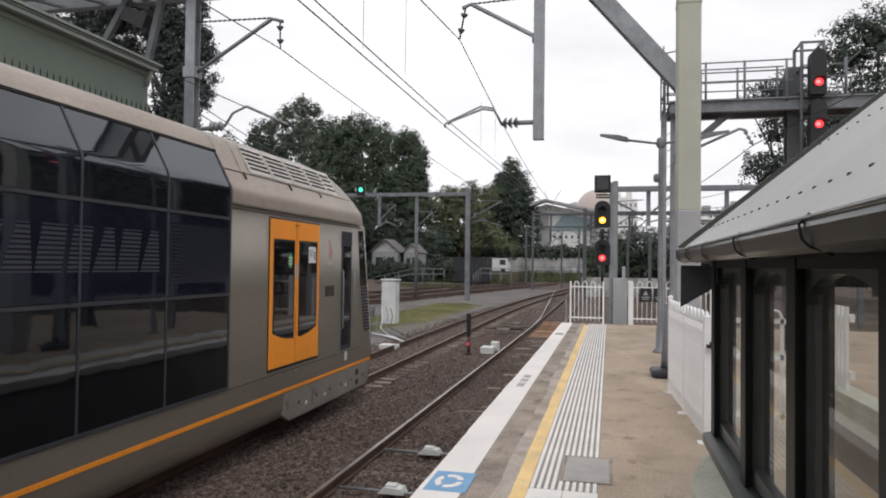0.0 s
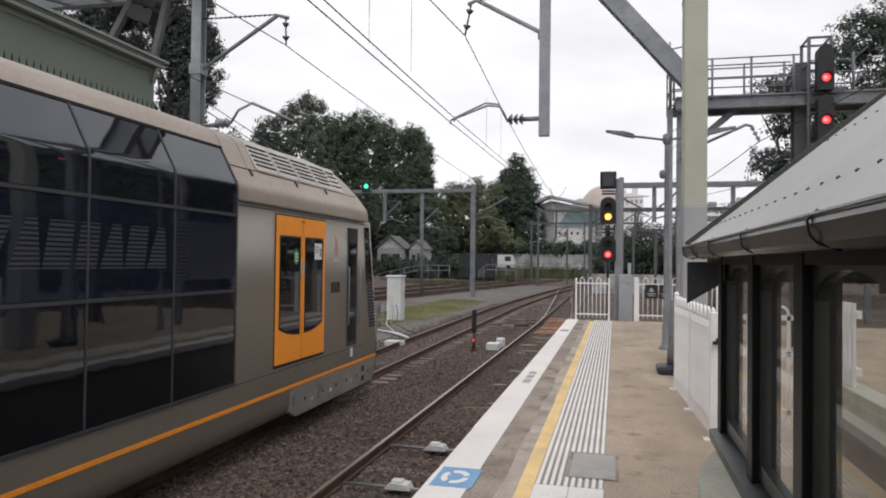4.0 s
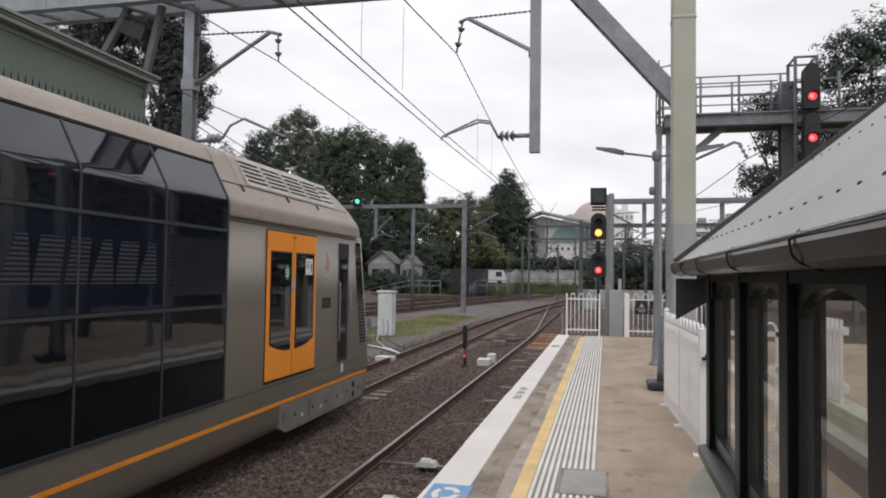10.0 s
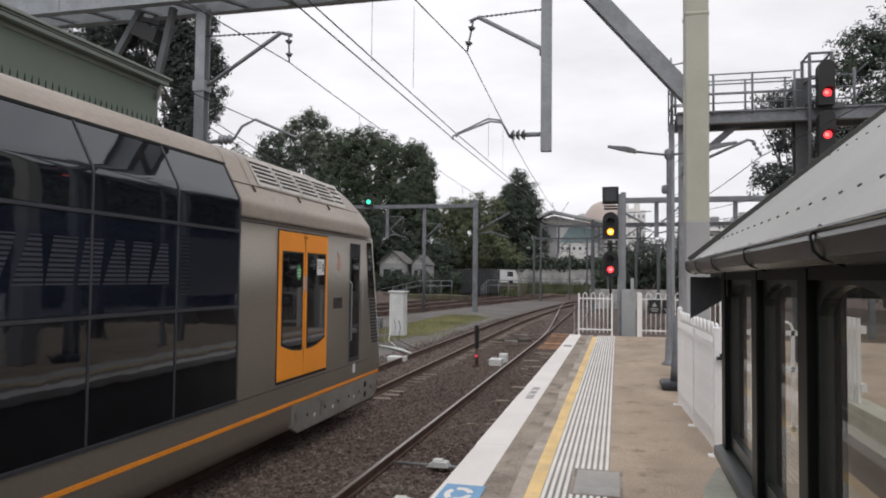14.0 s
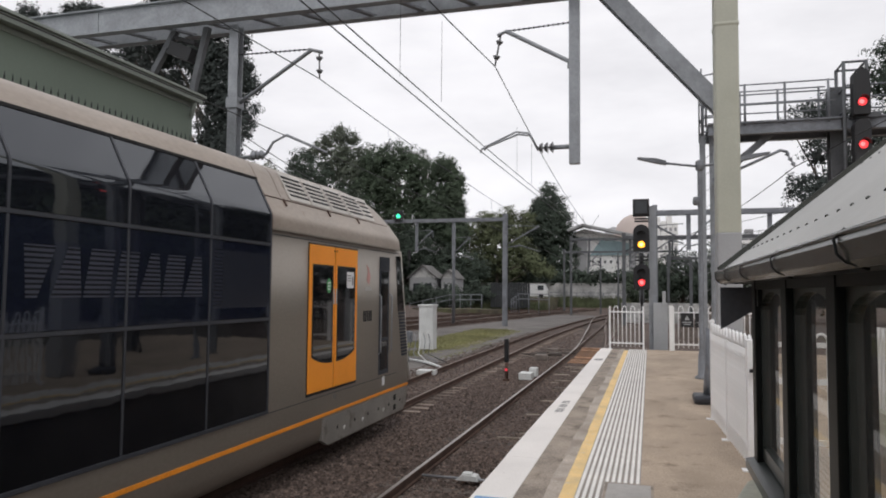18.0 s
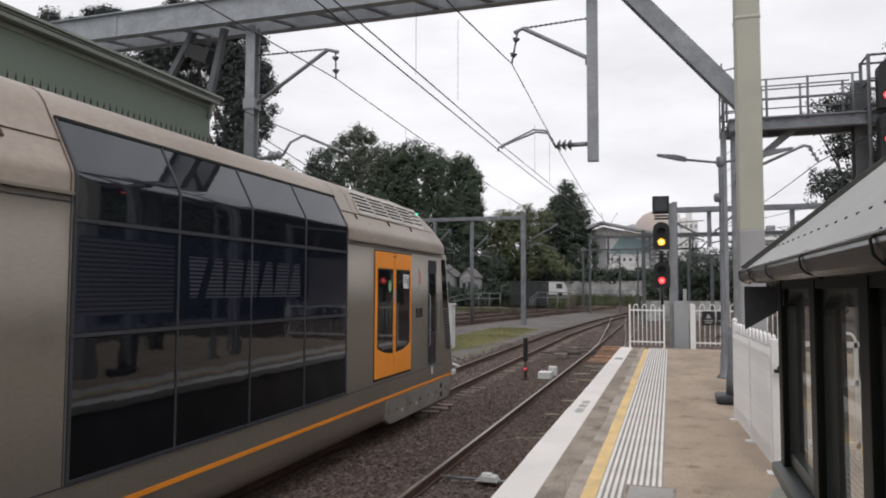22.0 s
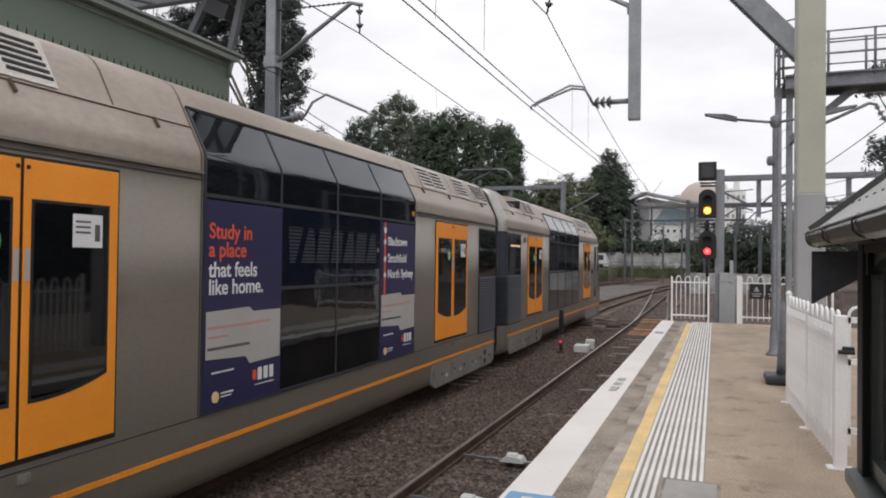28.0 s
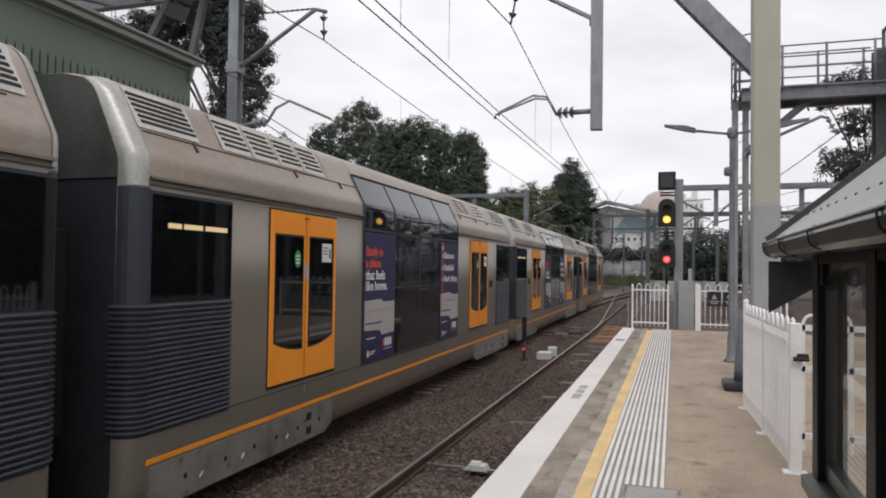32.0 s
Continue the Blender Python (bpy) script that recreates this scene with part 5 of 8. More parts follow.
for y in (2.50, 2.74):
    bm = B()
    path_tube(bm, [(-0.98, y, 4.62), (-0.86, y, 4.86), (-0.7, y, 4.97), (0.7, y, 4.97), (0.86, y, 4.86), (0.98, y, 4.62)], 0.014)
    part("collector_horn", bm, "galv", panto)
for s in (-0.5, 0.5):
    for y in (-0.1, 0.6):
        bm = B()
        tube(bm, (s, y, 4.05), (s, y, 4.25 + 0.14 * (y > 0)), 0.05)
        part("foot_insulator", bm, "insul", panto)

# ---------------------------------------------------------------- track furniture
for y, lab in ((11.62, "white trackside box on a cross rod between the rails"), (9.5, "white trackside box on a cross rod")):
    t = thing("track_box", lab, "track equipment", "white boxes in the track")
    bm = B()
    prism(bm, [(-3.10, -1.15), (-2.72, -1.15), (-2.76, -1.075), (-2.98, -1.055)], "y", y - 0.11, y + 0.11)
    part("box_body", bm, "cabwhite", t)
    bm = B()
    box(bm, -3.0, -2.84, y - 0.07, y + 0.08, -1.075, -1.035, 0.01)
    part("box_lid", bm, "cabwhite", t)
    bm = B()
    tube(bm, (-3.7, y - 0.04, -1.13), (-2.3, y - 0.06, -1.13), 0.022)
    part("cross_rod", bm, "galv", t)

dw = thing("dwarf_signal", "short black shunting signal beside the track", "signal")
bm = B()
box(bm, -5.03, -4.88, 25.28, 25.42, -0.55, 0.28, 0.02)
part("signal_case", bm, "black", dw)
bm = B()
tube(bm, (-4.955, 25.35, -1.24), (-4.955, 25.35, -0.55), 0.06)
box(bm, -5.08, -4.83, 25.25, 25.45, -1.24, -1.14)
part("signal_post", bm, "railside", dw)
bm = B()
lathe(bm, (-4.955, 25.278, -0.82), [(0.05, 0), (0.05, -0.03)], 10, "y")
part("signal_lens", bm, "tail_on", dw)
wb = thing("point_machine_box", "white equipment box lying on the ballast", "track equipment")
bm = B()
box(bm, -4.62, -4.15, 25.9, 26.5, -1.24, -0.99, 0.02)
part("box_body", bm, "cabwhite", wb)
bm = B()
box(bm, -4.35, -4.05, 26.6, 26.95, -1.2, -0.86, 0.03)
part("box_hood", bm, "cabwhite", wb)
for x, y in ((-4.9, 33.5), (-4.6, 36.2), (-5.2, 35.0), (-5.0, 38.5)):
    bm = B()
    box(bm, x - 0.3, x + 0.3, y - 0.25, y + 0.25, -1.24, -0.98 + random.uniform(-0.08, 0.05), 0.04)
    tube(bm, (x - 0.9, y, -1.08), (x + 1.1, y + 0.1, -1.08), 0.035)
    solo("point_motor", bm, "sleeper", "weathered point motor and rod by the rails", "track equipment", "point motors")

cb = thing("relay_cabinet", "tall white relay cabinet beside the tracks", "equipment cabinet")
bm = B()
box(bm, -12.08, -11.27, 36.9, 37.6, -1.2, 1.15, 0.02)
part("cabinet_body", bm, "cabwhite", cb)
for a in (-12.05, -11.67):
    bm = B()
    box(bm, a, a + 0.36, 36.875, 36.9, -1.0, 1.08, 0.008)
    part("cabinet_door", bm, "cabwhite", cb)
bm = B()
box(bm, -12.14, -11.21, 36.82, 37.68, 1.15, 1.24, 0.02)
part("cabinet_lid", bm, "cabwhite", cb)
lc = thing("junction_box", "grey junction box on a post with loose cables", "equipment cabinet")
bm = B()
box(bm, -12.35, -11.75, 34.5, 34.9, -0.65, -0.1, 0.02)
part("box_body", bm, "galvd", lc)
bm = B()
tube(bm, (-12.05, 34.7, -1.25), (-12.05, 34.7, -0.65), 0.06)
part("post", bm, "galvd", lc)
for k in range(6):
    bm = B()
    x = -11.9 + 0.25 * k
    path_tube(bm, [(x - 0.2, 34.7, -0.2), (x + 0.05, 34.2, -0.55), (x + 0.4, 32.8, -1.05), (x + 1.0 + 0.2 * k, 30.5, -1.2)], 0.018, 6)
    part("cable", bm, "cabwhite" if k == 3 else "iron" if k % 2 else "galvd", lc)
cc = thing("cable_covers", "scattered pale concrete cable covers by the track", "cable cover")
for k in range(5):
    bm = B()
    obox(bm, (-10.8 + 0.35 * k, 31.5 - k * 0.3, -1.19), (-9.4 + 0.3 * k, 30.2 - k * 0.5, -1.17), 0.10, 0.05)
    part("cover", bm, "cabwhite", cc)
bm = B()
box(bm, -8.6, -7.9, 26.0, 26.5, -1.24, -1.05, 0.03)
part("cover_block", bm, "cabwhite", cc)

# ---------------------------------------------------------------- platform-end fences and signal
def hoop_fence(x0, x1, y, n, label, h=1.5):
    t = thing("hoop_fence", label, "fence", "white hoop-top fences")
    for x in (x0, x1):
        bm = B()
        box(bm, x - 0.03, x + 0.03, y - 0.03, y + 0.03, 0.0, h, 0.006)
        part("post", bm, "fence", t)
    for z in (0.22, h - 0.19):
        bm = B()
        box(bm, x0, x1, y - 0.02, y + 0.02, z - 0.025, z + 0.025)
        part("rail", bm, "fence", t)
    w = (x1 - x0) / n
    for k in range(1, n):
        bm = B()
        tube(bm, (x0 + k * w, y, 0.1), (x0 + k * w, y, h - 0.1), 0.014, 6)
        part("picket", bm, "fence", t)
    for k in range(1, n - 1, 2):
        bm = B()
        c, r = x0 + (k + 0.5) * w, w / 2
        pts = [(c + r * math.cos(math.pi * i / 8), y, h - 0.12 + (r * 1.9) * math.sin(math.pi * i / 8)) for i in range(9)]
        path_tube(bm, pts, 0.016, 6)
        part("hoop", bm, "fence", t)
    return t


hoop_fence(-1.34, -0.20, 25.72, 8, "white steel hoop-top fence across the platform end")
hf = hoop_fence(0.80, 3.4, 25.78, 16, "white steel hoop-top gate fence at the platform end")
bm = B()
box(bm, 0.66, 0.80, 25.7, 25.86, 0, 1.55, 0.01)
part("gate_post", bm, "fence", hf)
sb = thing("warning_sign", "black warning sign board on the fence", "sign", "fence signs")
for k, x in enumerate((1.03, 1.5)):
    bm = B()
    box(bm, x, x + 0.42, 25.70, 25.73, 0.82, 1.30, 0.006)
    part("sign_board", bm, "black", sb)
    bm = B()
    if k == 0:
        prism(bm, [(x + 0.12, 1.06), (x + 0.30, 1.06), (x + 0.21, 1.22)], "y", 25.694, 25.70)
    else:
        lathe(bm, (x + 0.21, 25.70, 1.14), [(0.08, 0), (0.08, -0.006)], 12, "y")
    box(bm, x + 0.06, x + 0.36, 25.694, 25.70, 0.97, 1.0)
    box(bm, x + 0.10, x + 0.32, 25.694, 25.70, 0.90, 0.93)
    part("sign_print", bm, "cabinet", sb)

gc = thing("grey_cabinet", "tall grey equipment cabinet past the platform end", "equipment cabinet")
bm = B()
box(bm, 0.14, 0.64, 27.0, 27.7, -1.2, 1.62, 0.015)
part("cabinet_body", bm, "cabinet", gc)
bm = B()
box(bm, 0.46, 0.58, 26.96, 27.1, 1.3, 2.05, 0.01)
box(bm, 0.2, 0.34, 26.97, 27.0, 1.34, 1.50)
part("cabinet_fitting", bm, "cabinet", gc)

sg = thing("colour_light_signal", "tall railway signal showing amber over red", "signal")
bm = B()
ibeam(bm, (0.13, 27.35, -1.2), (0.13, 27.35, 5.2), 0.28, 0.26, 0.03)
part("signal_post", bm, "galv", sg)
bm = B()
box(bm, -0.56, 0.03, 26.95, 27.2, 4.80, 5.44, 0.02)
box(bm, -0.50, -0.03, 26.90, 26.95, 4.86, 5.38, 0.01)
part("route_indicator", bm, "black", sg)
bm = B()
box(bm, -0.47, -0.06, 26.893, 26.902, 4.90, 5.34)
part("indicator_screen", bm, "bldglass", sg)
for z0, z1 in ((3.50, 4.50), (2.10, 3.06)):
    bm = B()
    o = [(-0.55, z0), (0.03, z0), (0.03, z1 - 0.28)] + [(-0.26 + 0.29 * math.cos(i * math.pi / 10), z1 - 0.28 + 0.28 * math.sin(i * math.pi / 10)) for i in range(1, 10)] + [(-0.55, z1 - 0.28)]
    prism(bm, o, "y", 27.02, 27.07)
    box(bm, -0.42, -0.10, 27.07, 27.3, z0 + 0.08, z1 - 0.2)
    part("signal_head", bm, "black", sg)
    for zc in (z0 + 0.26, z0 + 0.62):
        bm = B()
        n = 10
        for i in range(n):
            a0, a1 = math.pi * i / n, math.pi * (i + 1) / n
            q = [(-0.26 + 0.15 * math.cos(a), y, zc + 0.15 * math.sin(a)) for a, y in ((a0, 27.02), (a1, 27.02), (a1, 26.82), (a0, 26.82))]
            bm.faces.new([bm.verts.new(p) for p in q])
        part("lens_hood", bm, "black", sg)
for zc, a, b in ((3.76, "amber_on", "amber_core"), (2.36, "red_on", "red_core")):
    bm = B()
    lathe(bm, (-0.26, 27.015, zc), [(0.125, 0), (0.125, -0.012)], 16, "y")
    lens = part("lit_lens", bm, a, sg)
    bm = B()
    lathe(bm, (-0.26, 26.998, zc), [(0.07, 0), (0.06, -0.01)], 14, "y")
    part("lens_core", bm, b, lens)
for z in (4.62, 4.72, 3.30, 3.18):
    bm = B()
    box(bm, -0.5, 0.0, 27.0, 27.2, z - 0.025, z + 0.025)
    part("signal_bracket", bm, "black", sg)
for za, zb, r in ((3.05, 3.45, 0.06), (1.5, 2.15, 0.05), (0.0, 1.55, 0.035)):
    bm = B()
    tube(bm, (-0.26, 27.1, za), (-0.26, 27.1, zb), r)
    part("signal_stem", bm, "black", sg)

# ---------------------------------------------------------------- lamp post, pole and near fence
lp = thing("platform_lamp", "grey platform lamp post with a slim arm", "street lamp")
LX, LY = 1.18, 17.6
bm = B()
lathe(bm, (LX, LY, 0), [(0.17, 0), (0.16, 0.04), (0.10, 0.10), (0.085, 0.55), (0.06, 0.66), (0.055, 5.0), (0.055, 5.06)], 12)
part("lamp_post", bm, "galvd", lp)
bm = B()
lathe(bm, (LX, LY, 4.86), [(0.06, 0), (0.10, 0.05), (0.10, 0.22), (0.06, 0.26)], 6)
part("collar", bm, "galvd", lp)
bm = B()
path_tube(bm, [(LX, LY, 4.97), (0.42, LY, 5.08)], 0.03)
path_tube(bm, [(LX, LY, 4.97), (2.0, LY, 5.08)], 0.03)
part("arm", bm, "galvd", lp)
for s, x0, x1 in ((1, 0.42, -0.24), (-1, 2.0, 2.7)):
    bm = B()
    o = [(x0, 5.13), (x0 + (x1 - x0) * 0.35, 5.20), (x1, 5.24), (x1, 5.21), (x0 + (x1 - x0) * 0.4, 5.10), (x0, 5.04)]
    prism(bm, o, "y", LY - 0.1, LY + 0.1)
    part("lamp_head", bm, "galvd", lp)
bm = B()
lathe(bm, (LX - 0.09, LY - 0.02, 4.15), [(0.05, -0.1), (0.08, -0.05), (0.08, 0.05), (0.05, 0.1)], 10)
part("speaker", bm, "galvd", lp)

pole = thing("painted_pole", "thick beige-painted square column with a grey lower half", "pole")
PX, PY, PR = 1.315, 12.9, 0.20
def column(name, z0, z1, h, mat):
    bm = B()
    box(bm, PX - h, PX + h, PY - h, PY + h, z0, z1, 0.035)
    part(name, bm, mat, pole)
column("pole_base", 0.0, 3.02, PR, "polegrey")
column("pole_upper", 2.98, 9.5, PR - 0.004, "cream")
for z in (6.55, 8.6):
    column("pole_strap", z, z + 0.09, PR + 0.008, "cream")

wf = thing("picket_fence", "white steel picket fence with hooped tops", "fence", "white hoop-top fences")
FA, FB = Vector((0.965, 11.98, 0)), Vector((1.115, 8.72, 0))
def along(u):
    return FA.lerp(FB, u)
pick = B()
box(pick, -0.030, 0.030, -0.014, 0.014, 0.035, 1.34, 0.004)
pick_me = mesh_of("picket", pick, "fence")
N = 23
for k in range(N + 1):
    o = part("picket", pick_me, "fence", wf)
    o.location = along(k / N)
d = (FB - FA).normalized()
for k in range(0, N, 2):
    bm = B()
    c, r = along((k + 0.5) / N), (FB - FA).length / N / 2
    pts = [c + d * r * math.cos(math.pi * i / 8) + Vector((0, 0, 1.33 + r * 2.3 * math.sin(math.pi * i / 8))) for i in range(9)]
    path_tube(bm, pts, 0.018, 6)
    part("hoop", bm, "fence", wf)
for z in (0.22, 1.24):
    bm = B()
    obox(bm, FA + Vector((0, 0, z)), FB + Vector((0, 0, z)), 0.03, 0.05)
    part("rail", bm, "fence", wf)
for k, u in enumerate((0.0, 0.5)):
    bm = B()
    c = along(u)
    box(bm, c.x - 0.035, c.x + 0.035, c.y - 0.035, c.y + 0.035, 0.0, 1.50 if k == 0 else 1.35, 0.006)
    lathe(bm, (c.x, c.y, 1.35 if k else 1.50), [(0.03, 0), (0.045, 0.03), (0.02, 0.07)], 8)
    part("post", bm, "fence", wf)
    bm = B()
    box(bm, c.x - 0.1, c.x + 0.06, c.y - 0.06, c.y + 0.06, 0.0, 0.014)
    part("foot_plate", bm, "fence", wf)
gt = thing("side_gate", "white steel gate with a dark latch", "gate")
bm = B()
box(bm, 1.06, 1.17, 8.60, 8.71, 0.0, 1.46, 0.008)
part("gate_post", bm, "fence", gt)
bm = B()
box(bm, 1.0, 1.22, 8.58, 8.73, 0.0, 0.014)
part("foot_plate", bm, "fence", gt)
bm = B()
box(bm, 1.12, 1.22, 8.55, 8.61, 1.10, 1.17, 0.01)
tube(bm, (1.08, 8.56, 1.12), (1.22, 8.54, 1.12), 0.02)
part("latch", bm, "black", gt)
for z in (0.25, 0.95, 1.38):
    bm = B()
    box(bm, 1.24, 2.5, 9.2, 9.24, z - 0.03, z + 0.03)
    part("gate_rail", bm, "fence", gt)
for k in range(9):
    bm = B()
    box(bm, 1.25 + k * 0.15, 1.29 + k * 0.15, 9.2, 9.24, 0.1, 1.42)
    part("gate_bar", bm, "fence", gt)
for k in range(0, 8, 2):
    bm = B()
    c = 1.345 + k * 0.15
    path_tube(bm, [(c + 0.075 * math.cos(math.pi * i / 8), 9.22, 1.40 + 0.11 * math.sin(math.pi * i / 8)) for i in range(9)], 0.016)
    part("gate_hoop", bm, "fence", gt)

# ---------------------------------------------------------------- stair shelter beside the camera
sh = thing("stair_shelter", "low dark-green glazed shelter with a pale pitched roof", "shelter")
EX, EZ, Y1, Y0 = 0.55, 2.135, 5.85, -3.2
SL = 0.815
bm = B()
RX = 2.3
o = [(EX, EZ + 0.012), (RX, EZ + 0.012 + SL * (RX - EX)), (RX + 1.75, EZ + 0.012), (RX + 1.75, EZ - 0.03), (RX, EZ - 0.03 + SL * (RX - EX)), (EX, EZ - 0.03)]
prism(bm, o, "y", Y0, Y1)
part("roof_sheet", bm, "paleroof", sh)
bm = B()
obox(bm, (EX - 0.01, Y1 + 0.012, EZ + 0.02), (RX, Y1 + 0.012, EZ + 0.02 + SL * (RX - EX)), 0.03, 0.05, (0, 0, 1))
part("verge_flashing", bm, "gutter", sh)
screw = B()
nrm = Vector((-SL, 0, 1)).normalized()
tube(screw, (0, 0, 0), nrm * 0.007, 0.010, 6, 0.006)
screw_me = mesh_of("roof_screw", screw, "gutter")
for k, off in enumerate((0.20, 0.95)):
    for j in range(30):
        o = part("roof_screw", screw_me, "gutter", sh)
        o.location = (EX + off, Y1 - 0.14 - j * 0.20 - (0.05 if k else 0), EZ + 0.012 + SL * off)
# box gutter with straps
bm = B()
o = [(EX - 0.035, EZ + 0.006), (EX + 0.03, EZ + 0.006), (EX + 0.03, EZ - 0.07), (EX + 0.005, EZ - 0.088), (EX - 0.025, EZ - 0.07), (EX - 0.042, EZ - 0.02)]
prism(bm, o, "y", Y0, Y1)
part("gutter", bm, "gutter", sh)
bm = B()
tube(bm, (EX - 0.036, Y0, EZ + 0.004), (EX - 0.036, Y1, EZ + 0.004), 0.009, 8)
part("gutter_lip", bm, "gutter", sh)
for yy in (5.75, 5.05, 4.2, 3.15, 2.1, 1.0):
    bm = B()
    path_tube(bm, [(EX - 0.02, yy, EZ + 0.02), (EX - 0.048, yy, EZ - 0.01), (EX - 0.046, yy - 0.02, EZ - 0.05), (EX - 0.028, yy - 0.03, EZ - 0.072), (EX + 0.03, yy - 0.03, EZ - 0.092)], 0.0045)
    part("gutter_strap", bm, "dgreen", sh)
bm = B()
box(bm, EX + 0.03, 0.80, Y0, Y1 - 0.02, EZ - 0.085, EZ - 0.07)
part("soffit", bm, "dgreen", sh)
bm = B()
prism(bm, [(EX - 0.005, EZ - 0.11), (0.80, EZ - 0.11), (0.80, 1.86), (EX - 0.005, 1.70)], "y", Y1 - 0.03, Y1 - 0.005)
part("gable_bracket", bm, "mullion", sh)
WX = 0.70
posts = (5.15, 4.03, 3.02, 2.02, 0.95, -0.15, -1.25, -2.35)
for yy in posts:
    bm = B()
    box(bm, WX - 0.01, WX + 0.13, yy - 0.08, yy + 0.07, 0.86, EZ - 0.08, 0.008)
    part("post", bm, "dgreen", sh)
bm = B()
box(bm, WX - 0.005, WX + 0.10, Y0, 5.2, EZ - 0.13, EZ - 0.085)
part("head_beam", bm, "dgreen", sh)
for a, b in zip(posts[1:], posts):
    y0, y1 = a + 0.06, b - 0.06
    bm = B()
    n = 10
    top, zs = EZ - 0.17, EZ - 0.265
    hole = [(y0 + 0.05, 0.98), (y1 - 0.05, 0.98)] + [((y0 + y1) / 2 + (y1 - y0 - 0.1) / 2 * math.cos(math.pi * i / n), zs + 0.12 * math.sin(math.pi * i / n)) for i in range(n + 1)]
    outer = [(y0, 0.90), (y1, 0.90)] + [((y0 + y1) / 2 + (y1 - y0) / 2 * (1 - 2 * i / n), EZ - 0.13) for i in range(n + 1)]
    m = len(hole)
    rings = []
    for x in (WX + 0.025, WX + 0.075):
        rings.append(([bm.verts.new((x, *p)) for p in outer], [bm.verts.new((x, *p)) for p in hole]))
    for k in range(m):
        j = (k + 1) % m
        for (oo, hh), flip in ((rings[0], False), (rings[1], True)):
            bm.faces.new((oo[k], oo[j], hh[j], hh[k]))
        bm.faces.new((rings[0][1][k], rings[0][1][j], rings[1][1][j], rings[1][1][k]))
    w = part("window_frame", bm, "sillgreen", sh)
    bm = B()
    v = [bm.verts.new((WX + 0.05, *p)) for p in ((y0 + 0.03, 0.95), (y1 - 0.03, 0.95), (y1 - 0.03, EZ - 0.15), (y0 + 0.03, EZ - 0.15))]
    bm.faces.new(v[::-1])
    g = part("pane", bm, "shop", w)
    g.visible_shadow = False
bm = B()
prism(bm, [(WX - 0.06, 0.86), (WX + 0.12, 0.90), (WX + 0.12, 0.80), (WX - 0.06, 0.80)], "y", Y0, 5.25)
part("sill", bm, "sillgreen", sh)
# coping shelf and dwarf wall under the sill
bm = B()
o = [(0.66, 4.95), (0.60, 4.85), (0.47, 4.35), (0.45, 4.15), (0.45, Y0), (0.72, Y0), (0.72, 4.95)]
prism(bm, o, "z", 0.70, 0.795)
part("coping_shelf", bm, "dado", sh)
bm = B()
o = [(0.70, 4.90), (0.62, 4.75), (0.50, 4.3), (0.48, 4.1), (0.48, Y0), (0.86, Y0), (0.86, 4.90)]
prism(bm, o, "z", 0.0, 0.70)
part("dwarf_wall", bm, "brownwall", sh)
# far side of the shelter
bm = B()
box(bm, 2.35, 2.60, Y0, 9.0, 0.40, 0.74, 0.01)
part("stair_parapet", bm, "dado", sh)
bm = B()
box(bm, 2.36, 2.59, Y0, 9.0, 0.0, 0.40)
part("parapet_base", bm, "brownwall", sh)
bm = B()
box(bm, 3.7, 3.8, Y0, 5.0, 0.0, 0.9)
part("far_dwarf_wall", bm, "dado", sh)
for yy in posts:
    bm = B()
    box(bm, 3.70, 3.80, yy - 0.06, yy + 0.06, 0.9, EZ - 0.1)
    part("post", bm, "dgreen", sh)
bm = B()
box(bm, WX, 3.8, 5.0, 5.05, EZ - 0.24, EZ - 0.1)
box(bm, 3.7, 3.8, Y0, 5.0, EZ - 0.24, EZ - 0.1)
part("tie_beam", bm, "dgreen", sh)
# white fence and seat seen through the panes
of = thing("picket_fence", "white picket fence beyond the shelter", "fence", "white hoop-top fences")
for z in (0.3, 0.9):
    bm = B()
    box(bm, 2.45, 2.50, 8.2, 8.9, z - 0.04 + 0.6, z + 0.04 + 0.6)
    part("rail", bm, "fence", of)
pk = B()
box(pk, 2.42, 2.45, -0.03, 0.03, 0.74, 1.62)
pk_me = mesh_of("picket", pk, "fence")
for k in range(5):
    o = part("picket", pk_me, "fence", of)
    o.location = (0, 8.25 + k * 0.15, 0)
rb = thing("weighted_base", "dark rubber weighted base standing on the platform", "sign base")
bm = B()
box(bm, 0.76, 1.22, 13.45, 14.05, 0.0, 0.15, 0.05)
part("base_block", bm, "mullion", rb)
bm = B()
lathe(bm, (1.04, 13.8, 0.14), [(0.10, 0), (0.09, 0.25), (0.06, 0.55), (0.05, 1.2)], 10)
part("socket", bm, "galvd", rb)

# ---------------------------------------------------------------- overhead structures
def insulator(bm, p, q, n=4, r=0.085):
    p, q = Vector(p), Vector(q)
    tube(bm, p, q, 0.02, 6)
    for k in range(n):
        c = p.lerp(q, (k + 0.5) / n)
        e = (q - p).normalized() * 0.035
        tube(bm, c - e, c + e, r, 10, r * 0.45)


GY = 14.5
pg = thing("overhead_portal", "grey steel overhead-line portal spanning the tracks", "gantry")
bm = B()
bw = 0.40
ibeam(bm, (-15.2, GY - bw, 8.55), (1.4, GY - bw, 8.55), 0.22, 0.62, 0.03)
part("main_beam", bm, "galv", pg)
bm = B()
ibeam(bm, (-15.2, GY + bw, 8.55), (1.4, GY + bw, 8.55), 0.22, 0.62, 0.03)
part("main_beam", bm, "galv", pg)
for k in range(14):
    bm = B()
    x = -14.9 + k * 1.2
    obox(bm, (x, GY - bw, 8.30), (x + 0.5, GY + bw, 8.30), 0.12, 0.05)
    part("cross_tie", bm, "galvd", pg)
bm = B()
